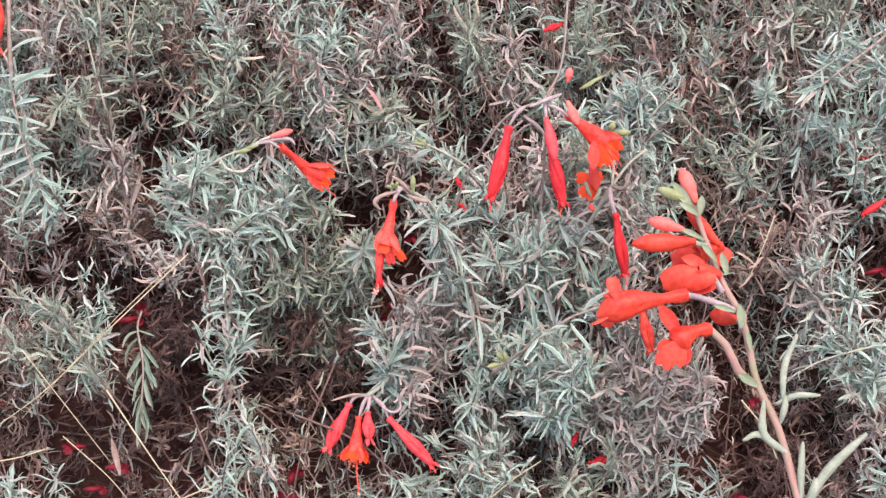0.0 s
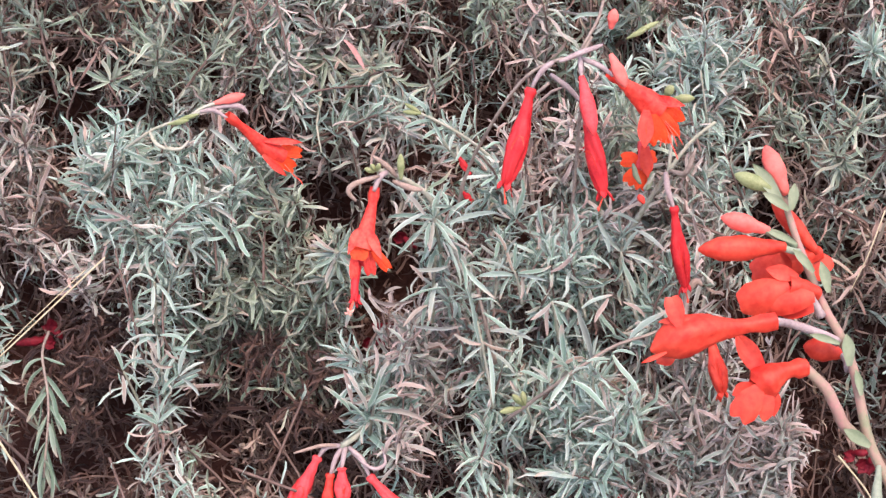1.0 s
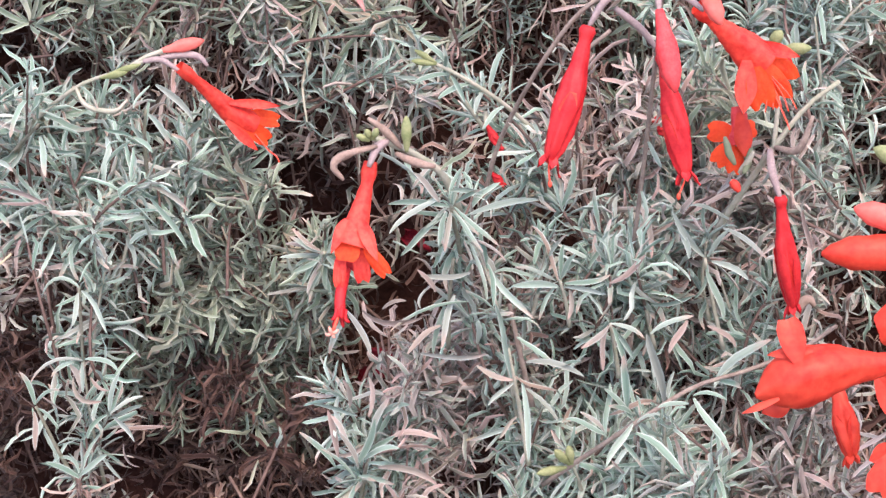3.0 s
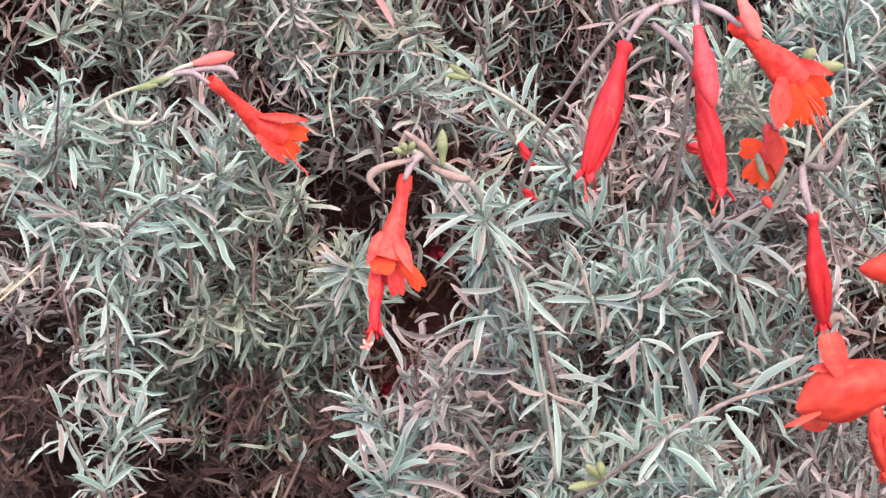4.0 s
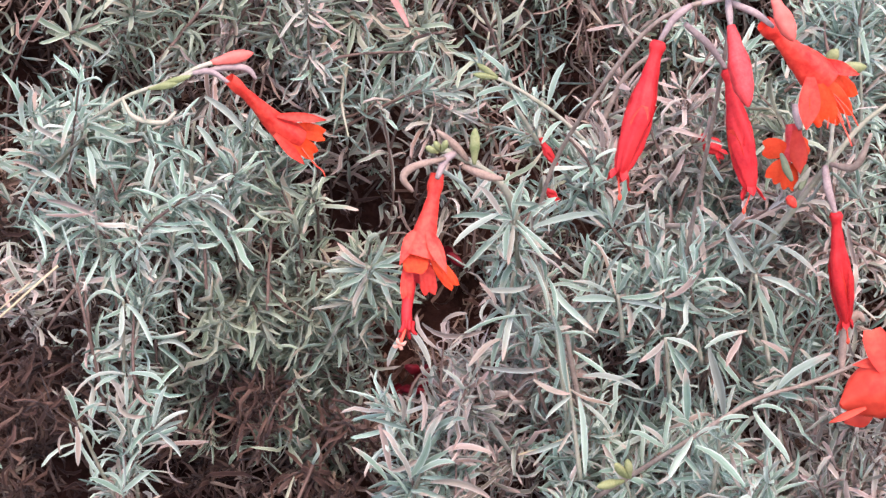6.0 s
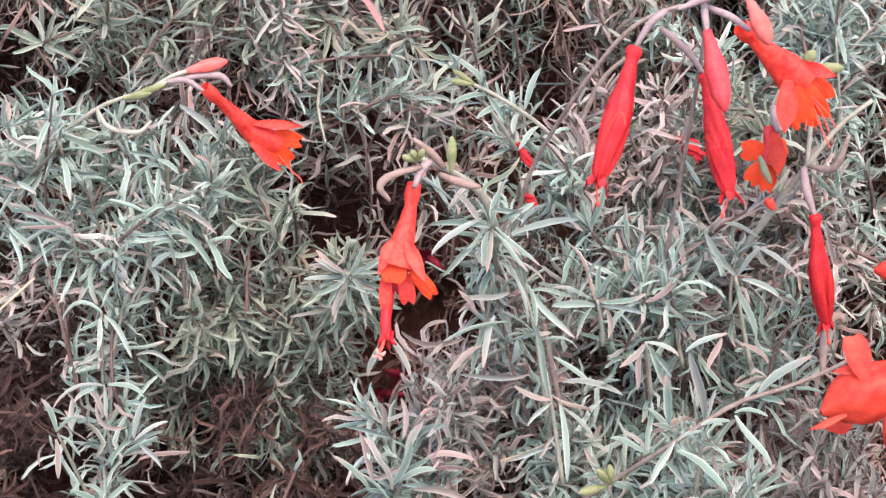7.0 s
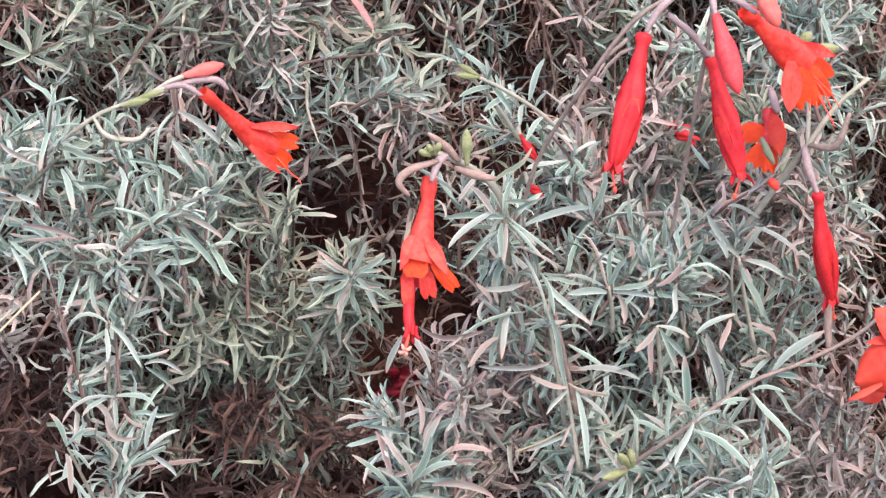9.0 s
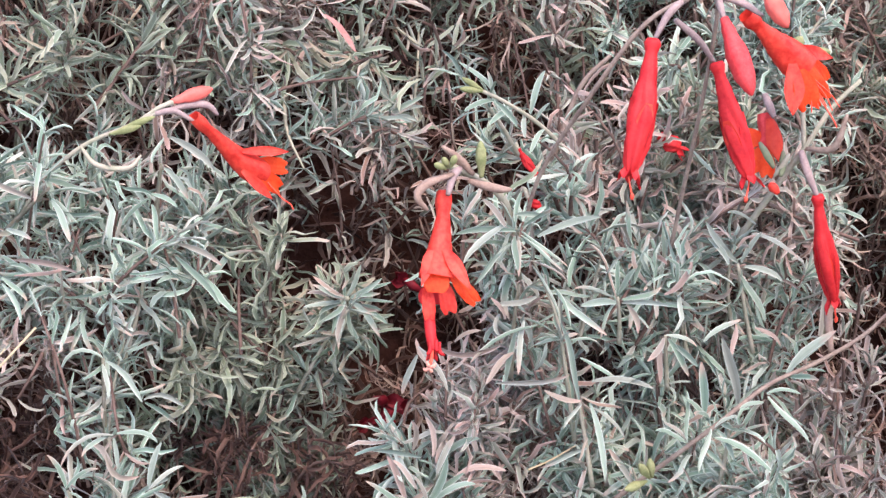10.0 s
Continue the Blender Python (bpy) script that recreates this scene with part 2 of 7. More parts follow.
# ---- leaves ----
FINE = ((0.0, 0.3), (0.16, 0.7), (0.42, 1.0), (0.72, 0.97), (0.93, 0.68))
PLAIN = ((0.0, 0.35), (0.36, 0.95), (0.8, 0.9))


def leaf_points(root, way, up, length, width, bend, side_bend, twist, fold, stations):
    """Corners of many leaves at once: root, way and up are arrays of n x 3, the others of n."""
    way = way / np.linalg.norm(way, axis=1, keepdims=True)
    up = up - way * (up * way).sum(1, keepdims=True)
    up = up / np.maximum(np.linalg.norm(up, axis=1, keepdims=True), 1e-9)
    side = np.cross(way, up)
    k = np.where(np.abs(bend) < 0.02, 0.02, bend)
    rows = []
    for s, w in (*stations, (1.0, None)):
        a = k * s
        q = root + (length * np.sin(a) / k)[:, None] * way + (length * (1 - np.cos(a)) / k)[:, None] * up + (length * side_bend * (s * s + 0.22 * math.sin(6.0 * s)))[:, None] * side
        if w is None:
            rows.append(q[:, None, :])
            continue
        n = np.cos(a)[:, None] * up - np.sin(a)[:, None] * way
        c, d = np.cos(twist * s)[:, None], np.sin(twist * s)[:, None]
        across, lift = c * side + d * n, c * n - d * side
        half = (width * w / 2)[:, None]
        rows.append(np.stack([q - across * half + lift * half * fold[:, None], q, q + across * half + lift * half * fold[:, None]], 1))
    return np.concatenate(rows, 1)


def leaf_faces(stations):
    n, faces, uv = len(stations), [], []
    place = [(s, v) for s, _ in stations for v in (0.0, 0.5, 1.0)] + [(1.0, 0.5)]
    for i in range(n - 1):
        for k in (0, 1):
            a = 3 * i + k
            faces.append((a, a + 1, a + 4, a + 3))
    e = 3 * (n - 1)
    faces += [(e, e + 1, 3 * n), (e + 1, e + 2, 3 * n)]
    return faces, place


def leaf_mesh(name, points, stations, material):
    """One mesh of all the leaves given by leaf_points."""
    faces, place = leaf_faces(stations)
    n, m = points.shape[:2]
    loops = np.array([i for f in faces for i in f])
    sizes = np.array([len(f) for f in faces])
    me = bpy.data.meshes.new(name)
    me.vertices.add(n * m)
    me.vertices.foreach_set("co", points.reshape(-1).astype(np.float32))
    all_loops = (loops[None, :] + (np.arange(n) * m)[:, None]).reshape(-1)
    me.loops.add(len(all_loops))
    me.loops.foreach_set("vertex_index", all_loops.astype(np.int32))
    totals = np.tile(sizes, n)
    me.polygons.add(len(totals))
    me.polygons.foreach_set("loop_start", (np.cumsum(totals) - totals).astype(np.int32))
    me.polygons.foreach_set("loop_total", totals.astype(np.int32))
    me.polygons.foreach_set("use_smooth", np.ones(len(totals), bool))
    uv = me.uv_layers.new(name="UVMap")
    uv.data.foreach_set("uv", np.tile(np.array(place)[loops], (n, 1)).reshape(-1).astype(np.float32))
    me.update(calc_edges=True)
    me.validate()
    me.materials.append(material)
    return me


rng = np.random.default_rng(7)


def unit(v):
    return v / np.maximum(np.linalg.norm(v, axis=-1, keepdims=True), 1e-9)


def shoot_leaves(line, count, length, spread=(95, 30), curl=0.35, droop=0.0, side_shoots=0.35, slim=1.0):
    """Leaves round a stem, given as points from its foot to its tip: crossed pairs at nodes, each with a tuft of small leaves in its axil."""
    line = np.array([tuple(q) for q in line])
    seglen = np.linalg.norm(np.diff(line, axis=0), axis=1)
    reach = np.r_[0, np.cumsum(seglen)] / seglen.sum()
    nodes = max(4, count // 5)
    at = np.sort(1 - rng.random(nodes) ** 1.2)
    at[-1] = 1.0
    k = np.arange(count) % nodes
    rank = np.arange(count) // nodes
    s = np.clip(at[k] + rng.normal(0, 0.008, count), 0, 1)
    root = np.stack([np.interp(s, reach, line[:, c]) for c in range(3)], 1)
    ahead = np.stack([np.interp(np.minimum(s + 0.06, 1), reach, line[:, c]) - np.interp(np.maximum(s - 0.06, 0), reach, line[:, c]) for c in range(3)], 1)
    ahead = unit(ahead)
    helper = np.where(np.abs(ahead[:, 2:3]) < 0.9, np.array([[0, 0, 1.0]]), np.array([[1.0, 0, 0]]))
    e1 = unit(np.cross(ahead, helper))
    e2 = np.cross(ahead, e1)
    small = rank >= 2
    phi = k * 1.5708 + rank * np.pi + rng.random() * 6 + rng.normal(0, np.where(small, 0.75, 0.28), count)
    out = np.cos(phi)[:, None] * e1 + np.sin(phi)[:, None] * e2
    lean = np.interp(s, [0, 0.75, 1], [spread[0] - 12, 0.5 * (spread[0] + spread[1]) + 4, spread[1]])
    lean = np.radians(np.where(small, lean * 0.72, lean) + rng.normal(0, 19, count))
    way = np.cos(lean)[:, None] * ahead + np.sin(lean)[:, None] * out
    up = np.sin(lean)[:, None] * ahead - np.cos(lean)[:, None] * out
    size = length * np.interp(s, [0, 0.5, 0.85, 1], [0.85, 1.0, 0.95, 0.7]) * rng.uniform(0.78, 1.12, count)
    size = np.where(small, size * rng.uniform(0.38, 0.78, count), size)
    width = slim * (size * rng.uniform(0.056, 0.086, count) + 0.0004)
    bend = rng.normal(-droop - 0.25, curl * np.interp(s, [0, 1], [1.5, 0.7]), count) + np.where(rng.random(count) < 0.34, rng.normal(-0.3, 1.7, count), 0)
    fold = np.where(rng.random(count) < 0.75, rng.uniform(0.35, 0.95, count), rng.uniform(-0.7, -0.2, count))
    return [root, way, up, size, width, bend, rng.normal(0, 0.27, count), rng.normal(0, 0.8, count), fold]


# ---- the bank and its shrubs ----
def bank(x, y):
    """Height of the soil: a bank that rises away from the path."""
    z = 0.205 + (y - 0.012) * 1.05
    z = 0.06 + 0.5 * ((z - 0.06) + math.sqrt((z - 0.06) ** 2 + 0.0016))
    z = 0.62 - 0.5 * ((0.62 - z) + math.sqrt((0.62 - z) ** 2 + 0.004))
    return z + 0.012 * noise.noise(Vector((x * 14, y * 14, 0.3))) + 0.004 * noise.noise(Vector((x * 70, y * 70, 0.7)))


HOLES = []


def hole(at, radius, depth):
    HOLES.append((np.array(at), radius, depth))


hole((-0.1320, -0.0121, 0.2896), 0.026, 0.07)
hole((-0.1242, -0.0259, 0.2657), 0.034, 0.08)
hole((-0.0496, -0.0278, 0.2624), 0.034, 0.07)
hole((-0.0718, -0.0138, 0.2867), 0.026, 0.05)
hole((-0.0004, 0.0162, 0.3385), 0.016, 0.06)
hole((-0.0106, -0.0003, 0.3101), 0.012, 0.05)
hole((-0.0251, -0.0029, 0.3054), 0.012, 0.02)
hole((0.1730, -0.0554, 0.2545), 0.038, 0.08)
hole((0.1581, -0.0425, 0.2770), 0.016, 0.04)
hole((0.1748, -0.0229, 0.3109), 0.014, 0.05)
hole((-0.1617, 0.0178, 0.3414), 0.020, 0.04)
hole((-0.1399, 0.0002, 0.3109), 0.015, 0.05)
hole((-0.0813, 0.0671, 0.3867), 0.014, 0.04)
hole((-0.1371, 0.0649, 0.3829), 0.014, 0.04)
hole((-0.1134, 0.0981, 0.4204), 0.018, 0.03)
hole((0.0575, 0.0965, 0.4177), 0.012, 0.05)
hole((0.0191, 0.0777, 0.3851), 0.010, 0.04)
hole((0.0610, -0.0530, 0.2588), 0.018, 0.035)
hole((0.2251, 0.0136, 0.3341), 0.024, 0.04)
hole((0.1329, 0.0294, 0.3615), 0.016, 0.03)
hole((0.1227, 0.0753, 0.4010), 0.016, 0.03)
hole((0.2121, -0.0433, 0.2755), 0.02, 0.03)
hole((-0.0232, 0.0302, 0.3628), 0.014, 0.04)
hole((-0.1827, -0.0403, 0.2608), 0.034, 0.05)
hole((-0.1566, -0.0293, 0.2798), 0.022, 0.04)
hole((-0.1415, -0.0049, 0.3021), 0.018, 0.05)
hole((-0.1210, -0.0191, 0.2775), 0.022, 0.05)
hole((-0.1117, -0.0052, 0.3014), 0.016, 0.05)
hole((-0.0592, -0.0231, 0.2705), 0.020, 0.05)
hole((-0.1183, -0.0052, 0.3016), 0.030, 0.06)
hole((-0.1199, 0.0076, 0.3236), 0.014, 0.04)
hole((-0.0542, -0.0018, 0.2874), 0.030, 0.045)
hole((-0.0461, 0.0079, 0.3042), 0.030, 0.045)
hole((-0.0363, -0.0051, 0.2818), 0.018, 0.05)
hole((-0.0720, 0.0047, 0.2986), 0.014, 0.04)
hole((-0.0261, -0.0095, 0.2940), 0.010, 0.06)
hole((-0.0849, -0.0155, 0.2837), 0.010, 0.05)
hole((-0.1040, -0.0115, 0.2906), 0.008, 0.04)
hole((-0.0134, 0.0012, 0.3126), 0.014, 0.07)
hole((-0.0022, 0.0053, 0.3397), 0.015, 0.07)
hole((-0.0261, 0.0250, 0.3539), 0.015, 0.06)
hole((0.0241, -0.0190, 0.3076), 0.012, 0.05)
hole((0.0449, 0.0056, 0.3503), 0.010, 0.045)
hole((0.0688, -0.0059, 0.3303), 0.010, 0.04)
hole((0.0179, -0.0183, 0.3089), 0.010, 0.04)
hole((-0.1214, 0.0567, 0.3688), 0.020, 0.05)
hole((0.0137, 0.0768, 0.3835), 0.026, 0.06)
hole((-0.1115, 0.0609, 0.3760), 0.016, 0.045)
hole((-0.0142, 0.0810, 0.3908), 0.015, 0.04)
hole((-0.0229, 0.0219, 0.3484), 0.012, 0.05)
hole((-0.1059, -0.0014, 0.3153), 0.030, 0.060)
hole((-0.0451, -0.0048, 0.3109), 0.022, 0.050)
hole((-0.0529, 0.0030, 0.3209), 0.018, 0.035)
hole((-0.1171, 0.0084, 0.3278), 0.020, 0.040)
hole((-0.0005, 0.0184, 0.3406), 0.010, 0.080)
hole((-0.0020, 0.0124, 0.3329), 0.009, 0.080)
hole((-0.0281, 0.0302, 0.3558), 0.013, 0.060)
hole((-0.0232, 0.0262, 0.3507), 0.010, 0.070)
hole((-0.0096, -0.0043, 0.3115), 0.010, 0.080)
hole((0.0151, 0.0590, 0.3927), 0.014, 0.050)
hole((0.1424, -0.0070, 0.3080), 0.014, 0.070)
hole((0.1580, -0.0373, 0.2693), 0.022, 0.070)
hole((0.1638, -0.0422, 0.2629), 0.020, 0.060)
hole((-0.1145, 0.0035, 0.3215), 0.012, 0.070)
hole((-0.1138, -0.0041, 0.3118), 0.013, 0.070)
hole((-0.1131, -0.0125, 0.3010), 0.014, 0.070)
hole((-0.0281, -0.0176, 0.2945), 0.010, 0.070)
hole((-0.0567, -0.0024, 0.3140), 0.016, 0.050)
hole((-0.0540, -0.0147, 0.2982), 0.014, 0.060)
hole((-0.0655, -0.0149, 0.2979), 0.010, 0.060)
hole((-0.0446, -0.0092, 0.3052), 0.013, 0.060)
hole((-0.1084, 0.0072, 0.3262), 0.011, 0.060)
hole((-0.0724, -0.0199, 0.2915), 0.010, 0.060)
hole((-0.1165, -0.0020, 0.3144), 0.012, 0.060)
hole((-0.1086, -0.0103, 0.3038), 0.013, 0.060)
hole((-0.1169, -0.0176, 0.2944), 0.014, 0.060)
hole((-0.1001, -0.0068, 0.3083), 0.009, 0.060)
hole((-0.0575, 0.0022, 0.3199), 0.010, 0.050)
hole((-0.0523, -0.0066, 0.3087), 0.012, 0.060)
hole((-0.0621, -0.0027, 0.3136), 0.010, 0.050)
hole((-0.0712, -0.0106, 0.3035), 0.009, 0.060)
hole((-0.0218, -0.0199, 0.2915), 0.010, 0.060)
hole((-0.0353, 0.0063, 0.3251), 0.007, 0.050)
hole((-0.0069, 0.0148, 0.3361), 0.009, 0.080)
hole((-0.0061, 0.0070, 0.3260), 0.008, 0.080)
hole((-0.0171, 0.0233, 0.3469), 0.009, 0.060)
hole((-0.0663, -0.0252, 0.2848), 0.012, 0.080)
hole((-0.0568, -0.0210, 0.2902), 0.010, 0.080)
hole((-0.0711, -0.0366, 0.2701), 0.012, 0.070)
hole((-0.1134, -0.0245, 0.2856), 0.010, 0.070)
hole((-0.1192, -0.0129, 0.3005), 0.010, 0.060)

NORMAL = np.array((0.0, -0.78, 0.62))


def face_of(x, z):
    """A place on the outer face of the foliage, sunk where there is a gap."""
    p = np.array((x, 0.014 + 0.78 * (z - 0.335) + 0.020 * noise.noise(Vector((x * 17, z * 10, 1.7))) + 0.010 * noise.noise(Vector((x * 42, z * 30, 4.1))), z))
    sunk = 0.0
    for at, radius, depth in HOLES:
        d = p - at
        d = d - NORMAL * d.dot(NORMAL)
        sunk += depth * math.exp(-d.dot(d) / (radius * radius))
    return p, min(sunk, 0.09)


def open_hollows(got):
    """Leaves of a shoot less most of those that would fill a hollow."""
    p = got[0] + got[1] * (0.4 * got[3])[:, None]
    out = (p - np.array((0, 0.014, 0.335))) @ NORMAL
    sunk = np.zeros(len(p))
    for at, radius, depth in HOLES:
        d = p - at
        d = d - (d @ NORMAL)[:, None] * NORMAL
        sunk = np.maximum(sunk, depth * np.exp(-(d * d).sum(1) / (radius * radius)))
    keep = (sunk < 0.036) | (out < -0.75 * np.minimum(sunk, 0.08)) | (rng.random(len(p)) < 0.18)
    return [a[keep] for a in got]


SHRUBS = {}
for key, (x, y), label in (
        ("low_left", (-0.14, -0.02), "silvery grey-green shrub with drooping leafy shoots on the bank"),
        ("low_mid", (0.0, -0.02), "silvery grey-green shrub with narrow curling leaves and dark gaps"),
        ("low_right", (0.15, -0.02), "silvery grey-green shrub with long narrow leaves and dry tips"),
        ("high_left", (-0.13, 0.12), "dull grey-green shrub with upright shoots higher on the bank"),
        ("high_right", (0.13, 0.12), "dull grey-green shrub with brown dry shoots higher on the bank")):
    SHRUBS[key] = dict(ob=thing("shrub", (x, y, bank(x, y) - 0.01), label, "shrub", "shrubs on the bank"),
                       fine=[], green=[], faded=[], plain=[], dry=[], litter=[], twigs=[], single=0)


def shrub_at(p):
    if p[2] > 0.375 + 0.02 * math.sin(p[0] * 30):
        return SHRUBS["high_left" if p[0] < 0.01 else "high_right"]
    return SHRUBS["low_left" if p[0] < -0.055 else "low_mid" if p[0] < 0.06 else "low_right"]


LEAVES = []
for i in range(10):
    one = [np.zeros((1, 3)), np.array([[1.0, 0, 0]]), np.array([[0, 0, 1.0]]), np.ones(1), np.array([0.090 + 0.010 * (i % 4)]),
           np.array([(-1.1, -0.6, -0.3, 0.3, 0.6, -0.9, 1.0, -1.6, 0.15, -0.45)[i]]), np.array([0.32 * math.sin(i * 2.1)]),
           np.array([0.7 * math.sin(i * 1.3)]), np.array([0.45 + 0.1 * (i % 5)])]
    stations = ((0.0, 0.28), (0.08, 0.5), (0.2, 0.78), (0.38, 0.97), (0.58, 1.0), (0.77, 0.88), (0.9, 0.64), (0.97, 0.34))
    LEAVES.append((leaf_mesh("leaf", leaf_points(*one, stations), stations, leaf_single),
                   leaf_mesh("leaf", leaf_points(*one, stations), stations, leaf_fresh)))


def hang_leaf(parent, root, way, up, length, fresh=False, kind=None, wide=1.0, label=""):
    """A single leaf under a stem."""
    way, up = Vector(way).normalized(), Vector(up)
    up = (up - way * up.dot(way)).normalized()
    side = up.cross(way)
    m = Matrix((way, side, up)).transposed().to_4x4()
    ob = new("leaf", LEAVES[random.randrange(10) if kind is None else kind][1 if fresh else 0])
    ob.parent = parent
    twirl = Matrix.Rotation(random.uniform(-0.9, 0.9), 4, 'X')
    ob.matrix_basis = Matrix.Translation(Vector(root) - foot_of(parent)) @ m @ twirl @ Matrix.Diagonal((length, length * wide, length, 1))
    return tagged(ob, label)


def leafy_shoot(points, count, length, owner=None, thick=0.0007, spread=(85, 30), material=None, droop=0.1, side_shoots=0.3, curl=0.35, wide=1.0):
    """A shoot whose leaves are single parts."""
    line = glide(points, 14)
    plant = owner or shrub_at(np.array(points[-1]))
    bm = bmesh.new()
    sweep(bm, line, [thick * (1 - 0.6 * i / 13) for i in range(14)], 6)
    stem = lay("leafy_shoot", bm, material or stem_pale, plant["ob"])
    r, w, u, size, *_ = shoot_leaves(line, count, length, spread, curl, droop, side_shoots)
    for i in range(count):
        hang_leaf(stem, r[i], w[i], u[i], size[i] * 0.84, wide=0.86 * wide * random.uniform(0.8, 1.25))
    plant["single"] += count
    return stem


# single shoots in front
leafy_shoot(((0.0185, -0.0025, 0.3462), (0.0165, -0.0099, 0.3574), (0.0138, -0.0207, 0.3706)), 26, 0.021, spread=(80, 50))
leafy_shoot(((0.0304, -0.0287, 0.3108), (0.0272, -0.0280, 0.3320), (0.0242, -0.0266, 0.3485), (0.0190, -0.0219, 0.3626)), 30, 0.017, spread=(60, 25))
leafy_shoot(((-0.0370, 0.0195, 0.3044), (-0.0296, 0.0134, 0.3237), (-0.0238, 0.0064, 0.3376)), 34, 0.018, spread=(90, 45))
leafy_shoot(((0.0011, 0.0891, 0.3449), (-0.0003, 0.0786, 0.3567), (-0.0010, 0.0653, 0.3676)), 24, 0.018, spread=(95, 65))
leafy_shoot(((-0.0135, -0.0163, 0.2723), (-0.0100, -0.0235, 0.2898), (-0.0074, -0.0310, 0.3068)), 40, 0.018, spread=(85, 35))
leafy_shoot(((0.0033, -0.0195, 0.2768), (0.0025, -0.0220, 0.2925), (0.0009, -0.0238, 0.3053)), 26, 0.016, spread=(80, 40))
leafy_shoot(((0.0218, 0.0053, 0.3797), (0.0156, 0.0025, 0.3909), (0.0096, 0.0004, 0.3992), (0.0055, -0.0009, 0.4050)), 22, 0.017, spread=(55, 20))
leafy_shoot(((-0.0899, -0.0059, 0.2702), (-0.0905, -0.0083, 0.2961), (-0.0906, -0.0070, 0.3143)), 40, 0.017, spread=(95, 45))
leafy_shoot(((-0.0914, 0.0013, 0.3029), (-0.0885, 0.0035, 0.3206), (-0.0840, 0.0038, 0.3370)), 40, 0.017, spread=(95, 45))
leafy_shoot(((-0.0858, 0.0118, 0.3209), (-0.0789, 0.0145, 0.3416), (-0.0754, 0.0170, 0.3600)), 42, 0.017, spread=(95, 40))
leafy_shoot(((-0.1151, 0.0258, 0.3553), (-0.1066, 0.0217, 0.3681), (-0.1010, 0.0187, 0.3790)), 34, 0.019, spread=(85, 45))
leafy_shoot(((-0.0978, 0.0150, 0.3265), (-0.0986, 0.0145, 0.3416), (-0.0988, 0.0147, 0.3559)), 36, 0.015, spread=(100, 50))
leafy_shoot(((-0.0310, 0.0709, 0.3733), (-0.0321, 0.0567, 0.3688), (-0.0298, 0.0424, 0.3639)), 26, 0.016, spread=(90, 55))
leafy_shoot(((0.0341, -0.0159, 0.3330), (0.0366, -0.0166, 0.3458), (0.0382, -0.0183, 0.3589)), 34, 0.017, spread=(80, 35))
leafy_shoot(((0.0617, -0.0033, 0.3249), (0.0635, -0.0063, 0.3396), (0.0642, -0.0054, 0.3531)), 36, 0.017, spread=(85, 40))
leafy_shoot(((0.0835, -0.0040, 0.3235), (0.0806, -0.0046, 0.3385), (0.0811, -0.0037, 0.3521)), 34, 0.017, spread=(85, 40))
leafy_shoot(((0.0689, -0.0378, 0.2951), (0.0685, -0.0415, 0.3146), (0.0660, -0.0421, 0.3275)), 24, 0.019, spread=(70, 30))
leafy_shoot(((0.0482, -0.0353, 0.2893), (0.0459, -0.0387, 0.2995), (0.0433, -0.0389, 0.3071)), 26, 0.017, spread=(90, 40))
leafy_shoot(((0.1011, 0.0076, 0.3236), (0.1048, 0.0104, 0.3385), (0.1053, 0.0131, 0.3532)), 30, 0.017, spread=(85, 40))
leafy_shoot(((-0.0787, 0.0838, 0.3657), (-0.0823, 0.0797, 0.3786), (-0.0825, 0.0746, 0.3898)), 30, 0.017, spread=(95, 50))
leafy_shoot(((-0.0522, 0.0784, 0.3663), (-0.0445, 0.0751, 0.3806), (-0.0395, 0.0691, 0.3903)), 30, 0.017, spread=(95, 50))
leafy_shoot(((-0.1482, -0.0198, 0.2763), (-0.1633, -0.0178, 0.3097), (-0.1804, -0.0175, 0.3301), (-0.1959, -0.0202, 0.3356)), 46, 0.018, spread=(75, 35), owner=SHRUBS["low_left"])
leafy_shoot(((-0.1933, 0.0642, 0.4217), (-0.1855, 0.0334, 0.3984), (-0.1783, 0.0148, 0.3761)), 34, 0.019, spread=(60, 30), owner=SHRUBS["high_left"])
leafy_shoot(((-0.1986, 0.0227, 0.3498), (-0.1874, 0.0237, 0.3716), (-0.1817, 0.0263, 0.3861)), 26, 0.018, spread=(85, 45), owner=SHRUBS["low_left"])
leafy_shoot(((0.2456, 0.0655, 0.4240), (0.2252, 0.0494, 0.4160), (0.2034, 0.0379, 0.4063), (0.1889, 0.0339, 0.3992)), 44, 0.018, spread=(65, 35), owner=SHRUBS["high_right"], material=stem_brown)
leafy_shoot(((0.2408, -0.0197, 0.2964), (0.2191, -0.0275, 0.2988), (0.1981, -0.0334, 0.2967), (0.1859, -0.0385, 0.2938)), 30, 0.016, spread=(70, 30), owner=SHRUBS["low_right"])
leafy_shoot(((0.2094, -0.0065, 0.2993), (0.2048, -0.0034, 0.3246), (0.2085, 0.0008, 0.3419)), 30, 0.017, spread=(85, 45), owner=SHRUBS["low_right"])
leafy_shoot(((0.1489, -0.0638, 0.2300), (0.1461, -0.0661, 0.2460), (0.1424, -0.0675, 0.2577)), 28, 0.016, spread=(90, 50), owner=SHRUBS["low_right"])
leafy_shoot(((-0.0873, -0.0560, 0.2335), (-0.0876, -0.0501, 0.2538), (-0.0896, -0.0440, 0.2703)), 36, 0.016, spread=(95, 45), owner=SHRUBS["low_left"])
leafy_shoot(((-0.1789, -0.0653, 0.2374), (-0.1748, -0.0637, 0.2501), (-0.1708, -0.0636, 0.2603)), 26, 0.018, spread=(90, 50), owner=SHRUBS["low_left"])

